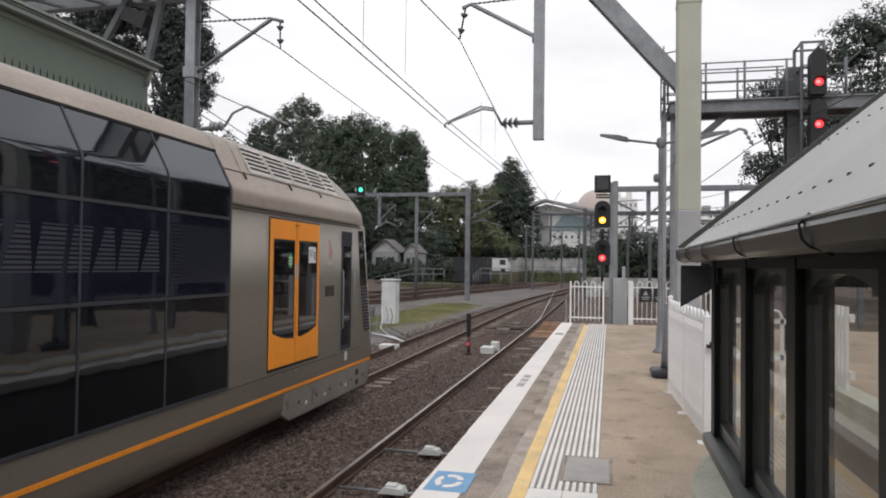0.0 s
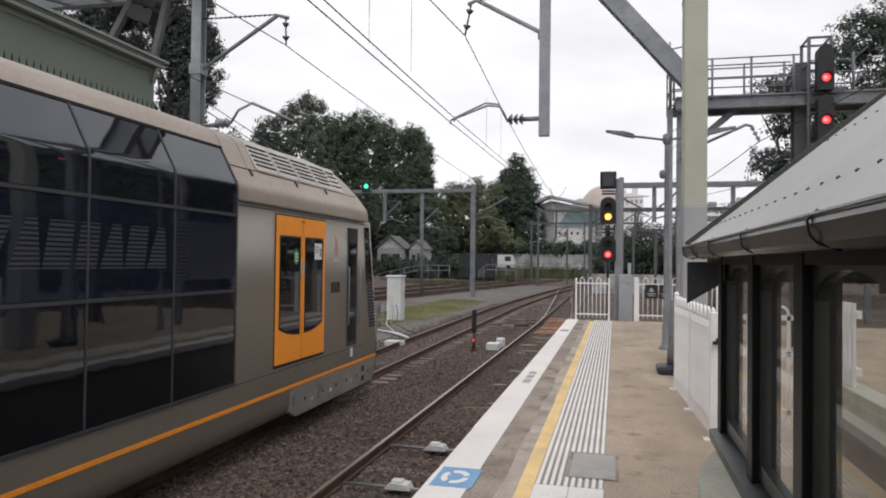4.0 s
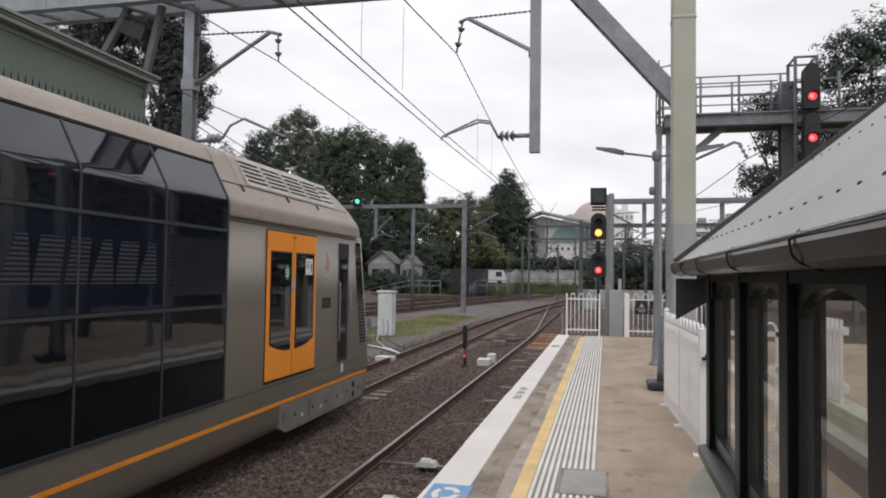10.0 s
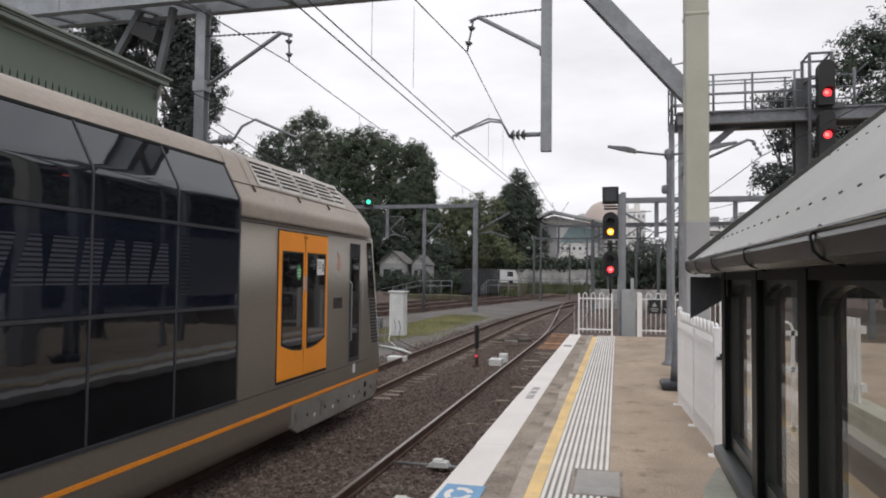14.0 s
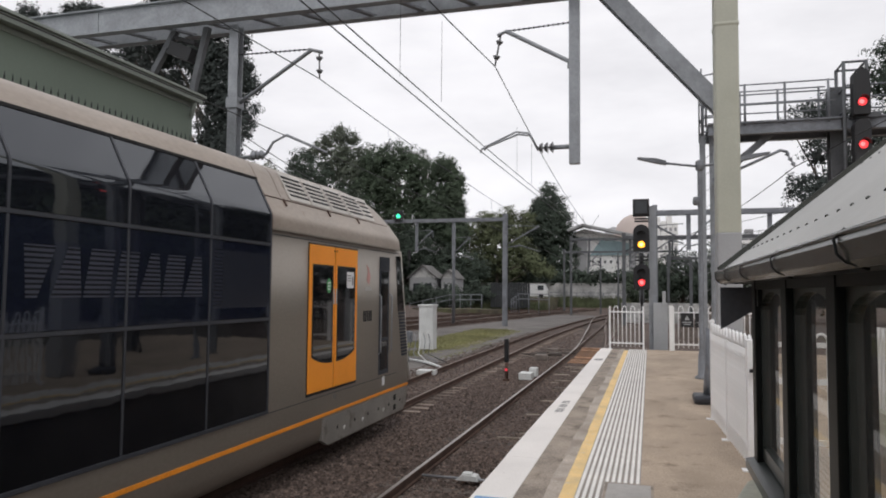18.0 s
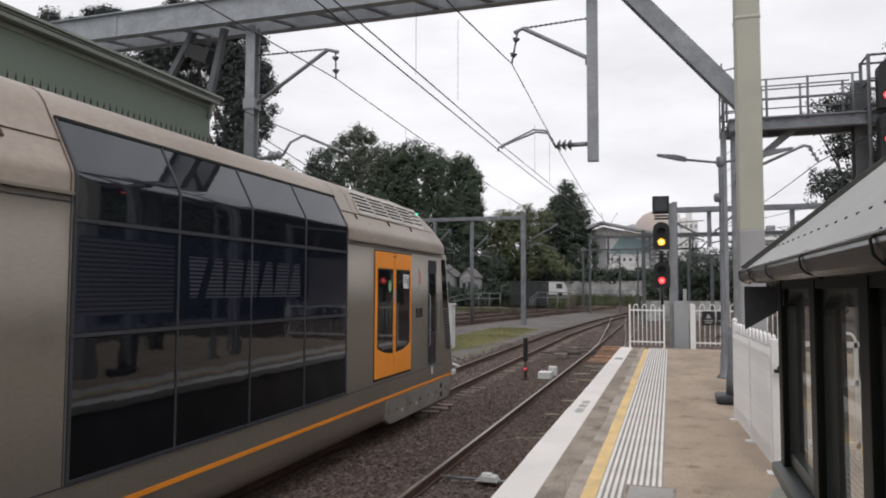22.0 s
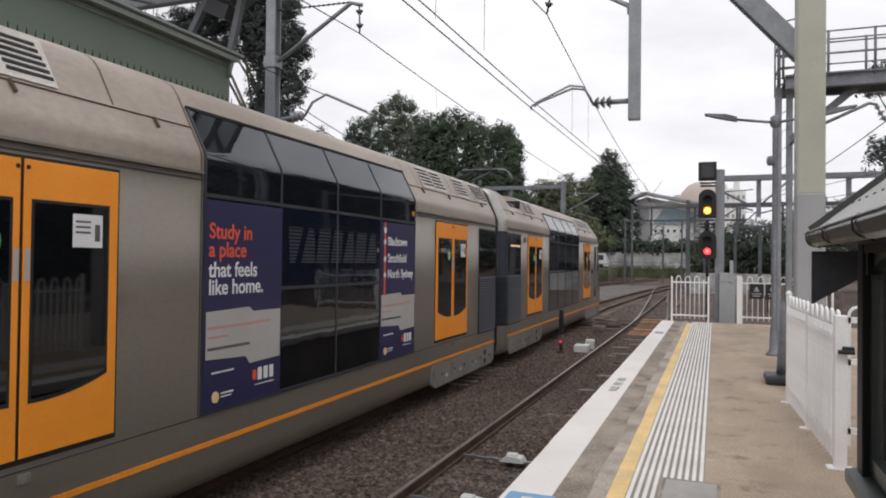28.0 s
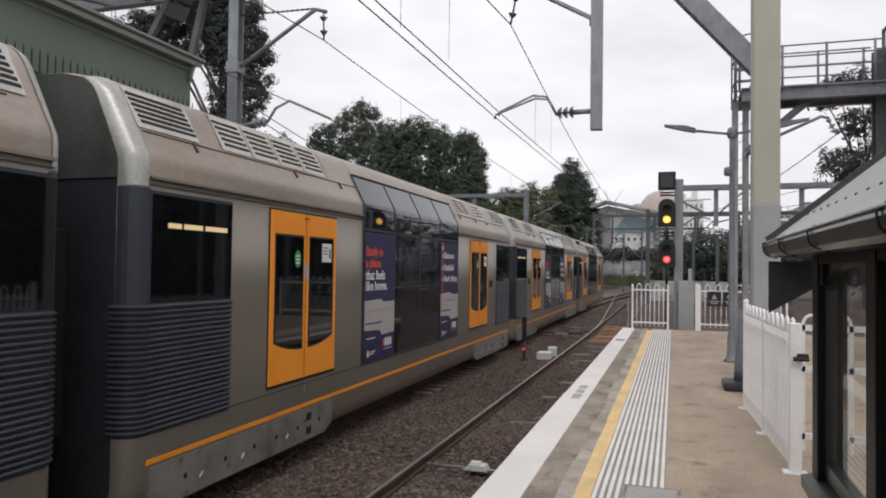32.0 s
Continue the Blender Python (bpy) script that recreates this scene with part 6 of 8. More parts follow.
obox(bm, (-13.2, GY - bw - 0.015, 8.55), (-13.2, GY - bw - 0.03, 8.55), 0.3, 0.5)
part("splice_plate", bm, "galv", pg)
bm = B()
ibeam(bm, (-9.4, GY, -1.2), (-9.4, GY, 8.25), 0.24, 0.24, 0.025)
part("mast", bm, "galv", pg)
bm = B()
ibeam(bm, (1.40, GY, 0.0), (1.40, GY, 8.4), 0.2, 0.26, 0.03)
part("mast", bm, "galv", pg)
bm = B()
ibeam(bm, (1.38, GY, 5.57), (-2.13, GY, 9.66), 0.33, 0.28, 0.03, (0, 1, 0))
part("knee_brace", bm, "galv", pg)
# these two braces take the dark steel for the shade under the beam
for a, b in (((-11.9, GY, 7.0), (-11.1, GY, 8.3)), ((-10.6, GY, 6.6), (-10.2, GY, 8.3))):
    bm = B()
    obox(bm, a, b, 0.14, 0.14, (0, 1, 0))
    part("knee_brace", bm, "far_shade_steel", pg)
bm = B()
obox(bm, (-11.15, GY, 7.85), (-10.55, GY, 7.60), 0.4, 0.32, (0, 0, 1))
obox(bm, (-11.05, GY, 8.10), (-10.50, GY, 7.92), 0.2, 0.10, (0, 0, 1))
part("switch_box", bm, "black", pg, "dark switch box hung under the beam")
# drop post with its arms over the near track
dp = part("drop_post", (lambda b: (box(b, -1.535, -1.325, GY - 0.1, GY + 0.1, 4.60, 8.4), b)[1])(B()), "galv", pg)
bm = B()
path_tube(bm, [(-1.53, GY, 6.60), (-1.55, GY, 6.75), (-2.86, GY, 7.50), (-3.05, GY, 7.42)], 0.045)
part("cantilever_arm", bm, "galv", dp)
bm = B()
for k in range(26):
    a = Vector((-2.86, GY, 7.5)).lerp(Vector((-1.53, GY, 7.56)), k / 26)
    b = Vector((-2.86, GY, 7.5)).lerp(Vector((-1.53, GY, 7.56)), (k + 0.9) / 26)
    obox(bm, a, b, 0.012 if k % 2 else 0.045, 0.045 if k % 2 else 0.012)
part("stay_chain", bm, "wire", dp)
bm = B()
insulator(bm, (-2.98, GY, 7.42), (-3.10, GY, 6.78), 2)
part("insulator", bm, "insul", dp)
bm = B()
path_tube(bm, [(-1.53, GY, 4.96), (-1.9, GY, 4.96)], 0.05)
part("registration_bracket", bm, "galv", dp)
bm = B()
insulator(bm, (-1.85, GY, 4.96), (-2.18, GY, 4.96), 3, 0.12)
part("insulator", bm, "insul", dp)
for dy in (-0.12, 0.12):
    bm = B()
    path_tube(bm, [(-2.18, GY + dy * 0.3, 4.92), (-2.28, GY + dy, 5.12), (-2.36, GY + dy, 5.26), (-2.62, GY + dy, 5.30), (-3.34 - dy * 0.6, GY + dy, 5.02), (-3.36 - dy * 0.6, GY + dy, 4.94)], 0.022)
    part("registration_arm", bm, "galv", dp)
# arm over the train's track from the left mast
lm = part("mast_collar", (lambda b: (box(b, -9.55, -9.25, GY - 0.15, GY + 0.15, 6.25, 6.5), b)[1])(B()), "galv", pg)
bm = B()
path_tube(bm, [(-9.28, GY, 6.38), (-7.42, GY, 7.50), (-7.15, GY, 7.42)], 0.045)
part("cantilever_arm", bm, "galv", lm)
bm = B()
for k in range(30):
    a = Vector((-9.3, GY, 7.55)).lerp(Vector((-7.45, GY, 7.52)), k / 30)
    b = Vector((-9.3, GY, 7.55)).lerp(Vector((-7.45, GY, 7.52)), (k + 0.9) / 30)
    obox(bm, a, b, 0.012 if k % 2 else 0.045, 0.045 if k % 2 else 0.012)
part("stay_chain", bm, "wire", lm)
bm = B()
insulator(bm, (-7.22, GY, 7.42), (-7.2, GY, 6.82), 2)
part("insulator", bm, "insul", lm)
bm = B()
path_tube(bm, [(-9.3, GY, 5.05), (-8.75, GY, 5.1)], 0.05)
insulator(bm, (-8.9, GY, 5.1), (-8.55, GY, 5.12), 3, 0.12)
path_tube(bm, [(-8.55, GY, 5.1), (-8.35, GY, 5.4), (-8.0, GY, 5.55), (-7.0, GY, 5.1)], 0.03)
part("registration_arm", bm, "galv", lm)

# signal gantry with walkway
SY = 19.0
sgn = thing("signal_gantry", "grey steel signal gantry with a railed walkway", "gantry")
for dy in (-0.45, 0.45):
    bm = B()
    ibeam(bm, (1.45, SY + dy, 6.03), (14.0, SY + dy, 6.03), 0.16, 0.30, 0.025)
    part("walkway_beam", bm, "galvd", sgn)
bm = B()
box(bm, 1.45, 14.0, SY - 0.45, SY + 0.45, 6.18, 6.21)
part("walkway_deck", bm, "galvd", sgn)
for dy in (-0.5, 0.5):
    for z in (6.62, 6.88, 7.2) if dy > 0 else (6.6, 6.85, 7.1):
        bm = B()
        tube(bm, (1.35, SY + dy, z), (4.3, SY + dy, z), 0.018, 6)
        part("handrail", bm, "galvd", sgn)
    for x in (1.4, 2.3, 3.2, 4.15):
        bm = B()
        tube(bm, (x, SY + dy, 6.1), (x, SY + dy, 7.12 if dy < 0 else 7.22), 0.028, 6)
        part("stanchion", bm, "galvd", sgn)
for z in (6.6, 6.9, 7.2):
    bm = B()
    path_tube(bm, [(4.7, SY + 0.5, z), (5.75, SY + 0.5, z), (5.75, SY - 0.5, z)], 0.02)
    part("handrail", bm, "galvd", sgn)
bm = B()
tube(bm, (5.6, SY, 6.1), (5.6, SY, 7.22), 0.035)
part("stanchion", bm, "galvd", sgn)
bm = B()
for dx in (-0.12, 0.12):
    ibeam(bm, (1.46 + dx, SY + 0.3 * dx, 0.0), (1.46 + dx, SY + 0.3 * dx, 6.0), 0.13, 0.2, 0.02)
for k in range(14):
    obox(bm, (1.34, SY - 0.1, 0.3 + k * 0.42), (1.58, SY - 0.1, 0.5 + k * 0.42), 0.05, 0.01)
part("mast", bm, "galv", sgn)
bm = B()
obox(bm, (1.6, SY, 4.8), (3.0, SY, 6.0), 0.16, 0.16, (0, 1, 0))
part("knee_brace", bm, "galvd", sgn)
bm = B()
for z in (6.0, 6.35, 6.9):
    path_tube(bm, [(1.30, SY - 0.45, z), (1.68, SY - 0.45, z), (1.68, SY + 0.45, z), (1.30, SY + 0.45, z), (1.30, SY - 0.45, z)], 0.02)
for x, y in ((1.30, -0.45), (1.68, -0.45), (1.30, 0.45)):
    tube(bm, (x, SY + y, 5.9), (x, SY + y, 7.6), 0.02)
path_tube(bm, [(1.30, SY, 7.35), (1.38, SY, 7.55), (1.68, SY, 7.6)], 0.02)
part("ladder_cage", bm, "galvd", sgn)
bm = B()
for x in (4.46, 4.94):
    for dy in (-0.6, 0.1):
        tube(bm, (x, SY + dy, 3.0), (x, SY + dy, 7.48), 0.04)
for z in (6.3, 6.85, 7.46):
    path_tube(bm, [(4.46, SY - 0.6, z), (4.94, SY - 0.6, z), (4.94, SY + 0.1, z), (4.46, SY + 0.1, z), (4.46, SY - 0.6, z)], 0.03)
for k in range(7):
    z = 3.1 + k * 0.45
    obox(bm, (4.46, SY - 0.6, z), (4.94, SY - 0.6, z + (0.45 if k % 2 else 0)), 0.03, 0.03)
box(bm, 4.58, 5.2, SY - 0.7, SY - 0.62, 6.1, 6.22)
part("signal_cage", bm, "far_shade_steel", sgn, "dark ladder cage carrying the signal heads")
bm = B()
ibeam(bm, (4.40, SY + 0.05, -1.2), (4.40, SY + 0.05, 7.0), 0.30, 0.40, 0.03)
part("signal_column", bm, "far_shade_steel", sgn)
for z0, z1, zl in ((6.13, 7.18, 6.41), (4.95, 6.0, 5.42)):
    hd = thing("gantry_signal", "black gantry signal head showing red", "signal", "gantry signals")
    bm = B()
    o = [(4.58, z0), (4.92, z0), (4.92, z1 - 0.15)] + [(4.75 + 0.17 * math.cos(i * math.pi / 8), z1 - 0.15 + 0.17 * math.sin(i * math.pi / 8)) for i in range(1, 8)] + [(4.58, z1 - 0.15)]
    prism(bm, o, "y", SY - 0.95, SY - 0.62)
    part("signal_head", bm, "black", hd)
    bm = B()
    lathe(bm, (4.75, SY - 0.952, zl), [(0.095, 0), (0.095, -0.012)], 14, "y")
    ln = part("lit_lens", bm, "red_on", hd)
    bm = B()
    lathe(bm, (4.73, SY - 0.966, zl), [(0.05, 0), (0.045, -0.01)], 12, "y")
    part("lens_core", bm, "red_core", ln)
    bm = B()
    for i in range(10):
        a0, a1 = math.pi * i / 10, math.pi * (i + 1) / 10
        q = [(4.75 + 0.12 * math.cos(a), y, zl + 0.12 * math.sin(a)) for a, y in ((a0, SY - 0.95), (a1, SY - 0.95), (a1, SY - 1.12), (a0, SY - 1.12))]
        bm.faces.new([bm.verts.new(p) for p in q])
    part("lens_hood", bm, "black", hd)
bm = B()
path_tube(bm, [(1.6, SY - 0.1, 4.7), (2.0, SY - 1.0, 4.9), (3.0, SY - 1.0, 5.35), (3.15, SY - 1.0, 5.3)], 0.035)
insulator(bm, (3.12, SY - 1.0, 5.3), (3.3, SY - 1.0, 4.95), 3, 0.06)
solo("side_bracket", bm, "galvd", "grey overhead bracket with an insulator", "bracket")


def portal(x0, x1, y, z, label, drops=(), arms=(), mast=0.3, beam=0.35, z0=-1.2, lattice=False):
    steel = "far_shade_steel" if y > 70 else "galvd"
    t = thing("overhead_portal", label, "gantry", "overhead-line portals")
    for x in (x0, x1):
        if x is not None:
            bm = B()
            ibeam(bm, (x, y, z0), (x, y, z + 0.5), mast, mast, 0.04)
            part("mast", bm, steel, t)
    a = x0 if x0 is not None else x1 - 14
    b = x1 if x1 is not None else x0 + 14
    bm = B()
    obox(bm, (a, y - 0.3, z), (b, y - 0.3, z), 0.08, beam)
    obox(bm, (a, y + 0.3, z), (b, y + 0.3, z), 0.08, beam)
    part("beam", bm, steel, t)
    for x, zb in drops:
        bm = B()
        box(bm, x - 0.12, x + 0.12, y - 0.12, y + 0.12, zb, z)
        part("drop_post", bm, steel, t)
        bm = B()
        path_tube(bm, [(x, y, zb + 0.6), (x + 1.6, y, zb + 2.1)], 0.06)
        path_tube(bm, [(x, y, zb + 0.2), (x + 0.8, y, zb + 0.4), (x + 2.0, y, zb)], 0.05)
        path_tube(bm, [(x, y, zb + 2.1), (x + 1.6, y, zb + 2.1)], 0.025)
        insulator(bm, (x + 1.6, y, zb + 2.1), (x + 1.6, y, zb + 1.4), 3, 0.12)
        part("arm", bm, steel, t)
    for x, zr, dx in arms:
        bm = B()
        path_tube(bm, [(x, y, zr), (x + dx, y, zr + abs(dx) * 0.55)], 0.07)
        path_tube(bm, [(x, y, zr + abs(dx) * 0.55 + 0.1), (x + dx, y, zr + abs(dx) * 0.55)], 0.03)
        path_tube(bm, [(x, y, zr - 0.2), (x + dx * 0.45, y, zr + 0.0), (x + dx, y, zr - 0.6)], 0.05)
        insulator(bm, (x + dx * 0.3, y, zr - 0.1), (x + dx * 0.45, y, zr), 3, 0.14)
        part("arm", bm, steel, t)
    return t


portal(-36.0, -12.9, 65, 8.75, "distant grey overhead portal with drop posts", ((-21.6, 5.7), (-17.9, 5.0)), ((-12.9, 6.3, 3.2),), 0.42, 0.30)
far_sig = thing("portal_signal", "small black signal on the portal showing green", "signal")
bm = B()
box(bm, -23.75, -22.9, 64.35, 64.65, 8.7, 9.75, 0.05)
part("signal_head", bm, "black", far_sig)
bm = B()
lathe(bm, (-23.3, 64.34, 9.2), [(0.2, 0), (0.2, -0.02)], 12, "y")
part("lit_lens", bm, "green_on", far_sig, "green lit lens")
solo("mast_pole", (lambda b: (tube(b, (-18.0, 65.5, -1.2), (-18.0, 65.5, 8.4), 0.16), b)[1])(B()), "galvd", "slim grey mast by the distant portal", "mast")
portal(-10.5, 8.0, 100, 9.35, "far grey overhead portal over the junction", ((-8.0, 5.5), (-2.5, 6.0), (3, 5.5)), (), 0.28, 0.3)
portal(-13.5, 4.0, 118, 8.6, "far grey overhead portal", ((-9.6, 5.0), (-4.0, 5.0)), (), 0.3, 0.28)
portal(0.35, 14.0, 45, 6.85, "dark grey overhead portal past the platform end", ((2.3, 4.6), (6.8, 4.6)), ((2.0, 5.2, -1.6),), 0.3, 0.28)
portal(-2.4, 16.0, 72, 7.4, "grey overhead portal past the platform", ((1.9, 4.6), (6.4, 4.6)), ((-2.4, 6.0, 2.4),), 0.35, 0.3)
portal(2.2, 18.0, 90, 6.2, "grey overhead portal far along the line", ((6.0, 3.5), (10.0, 3.5)), (), 0.3, 0.28)
for x, y, z in ((-4.6, 112, 8.2), (-1.2, 96, 6.6), (-0.7, 84, 5.4), (3.2, 60, 4.5), (4.6, 66, 5.2), (5.4, 80, 6.0), (7.4, 76, 5.4), (-7.0, 108, 7.2), (6.2, 105, 7.5), (8.8, 95, 6.0)):
    bm = B()
    ibeam(bm, (x, y, -1.2), (x, y, z), 0.24, 0.24, 0.04)
    path_tube(bm, [(x, y, z - 1.2), (x - 1.9, y, z - 0.1), (x, y, z)], 0.05)
    solo("overhead_mast", bm, "far_shade_steel", "slim grey overhead-line mast", "mast", "overhead-line masts")

# ---------------------------------------------------------------- wires
def wire(pts, r, label="dark overhead wire slung between masts"):
    cu = bpy.data.curves.new("overhead_wire", "CURVE")
    cu.dimensions, cu.bevel_depth, cu.bevel_resolution = "3D", r, 1
    sp = cu.splines.new("POLY")
    sp.points.add(len(pts) - 1)
    for p, q in zip(sp.points, pts):
        p.co = (*q, 1)
    cu.materials.append(MAT["wire"])
    return tagged(new("overhead_wire", cu), label, "wire", "overhead wires")


def sag(p, q, drop, n=14):
    return [(p[0] + (q[0] - p[0]) * k / n, p[1] + (q[1] - p[1]) * k / n, p[2] + (q[2] - p[2]) * k / n - 4 * drop * (k / n) * (1 - k / n)) for k in range(n + 1)]


MS = [(-3.2, -36, 6.75), (-3.10, GY, 6.76), (-3.0, 65, 6.75), (-3.0, 112, 6.9)]
catenary = []
for p, q in zip(MS, MS[1:]):
    catenary += sag(p, q, 1.35)[:-1]
catenary.append(MS[-1])
wire(catenary, 0.011, "dark messenger wire sagging between portals")
wire([(-3.42, -36, 4.93), (-3.40, GY, 4.95), (-2.7, 65, 4.95), (-3.2, 112, 5.0)], 0.009, "dark contact wire over the platform line")
wire([(-3.36, -36, 5.04), (-3.34, GY, 5.06), (-2.62, 65, 5.06), (-3.12, 112, 5.1)], 0.009, "dark contact wire over the platform line")
MT = [(-7.2, -36, 6.8), (-7.2, GY, 6.81), (-7.3, 65, 6.8), (-7.6, 112, 6.9)]
cat2 = []
for p, q in zip(MT, MT[1:]):
    cat2 += sag(p, q, 0.45)[:-1]
cat2.append(MT[-1])
wire(cat2, 0.011, "dark messenger wire over the train's track")
wire([(-7.0, -36, 5.05), (-7.0, GY, 5.08), (-7.4, 65, 5.0), (-7.4, 112, 5.0)], 0.009, "dark contact wire over the train's track")
def height_on(path, y):
    for p, q in zip(path, path[1:]):
        if p[1] <= y <= q[1]:
            u = (y - p[1]) / (q[1] - p[1])
            return tuple(p[k] + (q[k] - p[k]) * u for k in range(3))
for y, x in ((9.4, -3.40), (10.9, -3.22), (18.5, -3.35), (20.0, -3.2), (26, -3.25), (32, -3.1), (40, -3.0)):
    p = height_on(catenary, y)
    wire([(x, y, p[2]), (x, y, 5.06)], 0.0035, "thin dropper between overhead wires")
for y in (19, 25, 33, 42, 50):
    p = height_on(cat2, y)
    wire([(p[0], y, p[2]), (-7.1, y, 5.06)], 0.0035, "thin dropper between overhead wires")
wire(sag((-9.4, GY, 5.55), (-21.6, 65, 7.2), 0.5), 0.012)
wire(sag((-9.4, GY, 5.75), (-21.6, 65, 7.6), 0.4), 0.012)
wire(sag((3.3, SY - 1.0, 4.95), (9.0, 6.0, 7.4), 0.1), 0.011)
wire(sag((3.3, SY - 1.0, 4.95), (0.6, 45, 5.2), 0.5), 0.011)
wire(sag((3.1, SY, 3.2), (0.9, 45, 4.4), 0.4), 0.011)
wire([(2.6, 40, 5.3), (7.0, 30, 5.6), (14, 16, 6.2)], 0.012)
wire([(2.9, 40, 4.9), (8.0, 30, 5.0), (16, 16, 5.4)], 0.012)
for k in range(3):
    wire(sag((-10.5 + k * 3, 100, 9.2), (-3.0 - k, 45, 6.8), 0.6), 0.014)

# ---------------------------------------------------------------- green shed behind the train
shed = thing("depot_shed", "long green-painted shed with a pale eave trim", "shed")
SX, SEND = -10.2, 14.0
bm = B()
box(bm, -24, SX, -30, SEND, -1.3, 6.30)
part("shed_wall", bm, "shedgreen", shed)
bm = B()
prism(bm, [(SX + 0.20, 6.31), (SX + 0.20, 6.45), (-17, 7.6), (-24.4, 6.44), (-24.4, 6.31)], "y", -30, SEND + 0.03)
part("shed_roof", bm, "shedtrim", shed)
bm = B()
box(bm, SX + 0.20, SX + 0.24, -30, SEND + 0.06, 6.29, 6.42, 0.008)
part("fascia", bm, "shedtrim", shed)
bm = B()
prism(bm, [(SX + 0.16, 6.425), (SX + 0.30, 6.425), (SX + 0.30, 6.475), (SX + 0.16, 6.52)], "y", -30, SEND + 0.12)
part("roof_edge", bm, "shedtrim", shed)
bm = B()
box(bm, SX, SX + 0.03, -30, SEND, 6.20, 6.295)
part("wall_band", bm, "shedtrim", shed)
bm = B()
path_tube(bm, [(SX + 0.16, SEND - 0.12, 6.29), (SX + 0.10, SEND - 0.12, 6.12), (SX + 0.06, SEND - 0.12, 5.95)], 0.05, 8)
part("downpipe", bm, "shedtrim", shed)
bm = B()
box(bm, SX + 0.12, SX + 0.16, -14, SEND, 5.05, 5.10)
part("spike_rail", bm, "iron", shed)
spk = B()
obox(spk, (0, 0, 0), (0, 0, 0.32), 0.014, 0.02)
tube(spk, (0, 0, 0.32), (0, 0, 0.43), 0.014, 5, 0.001)
spk_me = mesh_of("spike", spk, "iron")
for k in range(150):
    o = part("spike", spk_me, "iron", shed)
    o.location = (SX + 0.14, SEND - 0.10 - k * 0.157, 5.08)


# ---------------------------------------------------------------- trees and planting
def leaves(name, lobes, n, size, material, seed, hang=0.0):
    """Crown of many small bent leaf clumps scattered through rounded lobes (centre, radii)."""
    rng = np.random.default_rng(seed)
    vol = np.array([r[0] * r[1] * r[2] for _, r in lobes]) ** 0.75
    pick = rng.choice(len(lobes), n, p=vol / vol.sum())
    C = np.array([c for c, _ in lobes], float)[pick]
    R = np.array([r for _, r in lobes], float)[pick]
    d = rng.normal(size=(n, 3))
    d /= np.linalg.norm(d, axis=1)[:, None]
    rad = 1 - 0.55 * rng.random(n) ** 2.2
    clump = 0.82 + 0.30 * np.sin(d[:, 0] * 7 + pick) * np.sin(d[:, 1] * 6 + pick * 2) * np.sin(d[:, 2] * 8 + 1)
    P = C + d * R * (rad * clump)[:, None]
    # gather the leaves into tufts
    m = max(8, n // 15)
    host = rng.integers(0, m, n)
    off = rng.normal(0, 1, (n, 3)) * (size * 1.25) * np.array((1, 1, 0.75))
    P, d = P[host] + off, d[host]
    nrm = 0.8 * d + off / (size * 2.2) + np.array((0, 0, 0.55)) + rng.normal(0, 0.28, (n, 3))
    nrm /= np.linalg.norm(nrm, axis=1)[:, None] + 1e-9
    a = np.cross(nrm, rng.normal(size=(n, 3)))
    a /= np.linalg.norm(a, axis=1)[:, None] + 1e-9
    b = np.cross(nrm, a)
    s = size * rng.uniform(0.45, 1.1, n)[:, None]
    V = np.stack([P - a * s, P + b * s * 0.5 + nrm * s * 0.15, P + a * s, P - b * s * 0.5 - nrm * s * 0.1], 1).reshape(-1, 3)
    idx = np.arange(n)[:, None] * 4
    F = np.concatenate([idx + np.array([0, 1, 2]), idx + np.array([0, 2, 3])])
    me = bpy.data.meshes.new(name)
    me.from_pydata(V.tolist(), [], F.tolist())
    me.materials.append(MAT[material])
    return me


def tree(label, base, height, lobes, n, size, material, seed, trunk=0.35, limbs=5, k=1.0):
    """k pushes the whole tree out along the line of sight from the platform, growing with the distance."""
    lobes = [((c[0] * k, c[1] * k, 2 + (c[2] - 2) * k), tuple(v * k * 1.19 for v in r)) for c, r in lobes]
    base, height, size, trunk = (base[0] * k, base[1] * k, base[2]), height * k, size * k * 0.54, trunk * k
    n = int(n * 3.4)
    t = thing("tree", label, "tree", "trees along the line")
    rng = random.Random(seed)
    bm = B()
    x, y, z = base
    pts = [Vector((x, y, z))]
    for k in range(1, 5):
        pts.append(Vector((x + rng.uniform(-0.3, 0.3) * k * 0.5, y + rng.uniform(-0.3, 0.3), z + height * 0.62 * k / 4)))
    for k, (p, q) in enumerate(zip(pts, pts[1:])):
        tube(bm, p, q, trunk * (1 - k * 0.19), 8, trunk * (1 - (k + 1) * 0.19))
    part("trunk", bm, "bark", t)
    for k in range(limbs):
        bm = B()
        c, r = lobes[k % len(lobes)]
        s = pts[1 + k % 4]
        m = s.lerp(Vector(c), 0.55) + Vector((0, 0, 0.4))
        tube(bm, s, m, trunk * 0.4, 6, trunk * 0.25)
        tube(bm, m, Vector(c) + Vector((0, 0, r[2] * 0.4)), trunk * 0.25, 6, trunk * 0.06)
        part("limb", bm, "bark", t)
    part("crown", leaves("crown", lobes, n, size, material, seed), material, t)
    return t


def ball(x, y, z, r, f=1.0):
    return ((x, y, z), (r, r * 0.9, r * f))


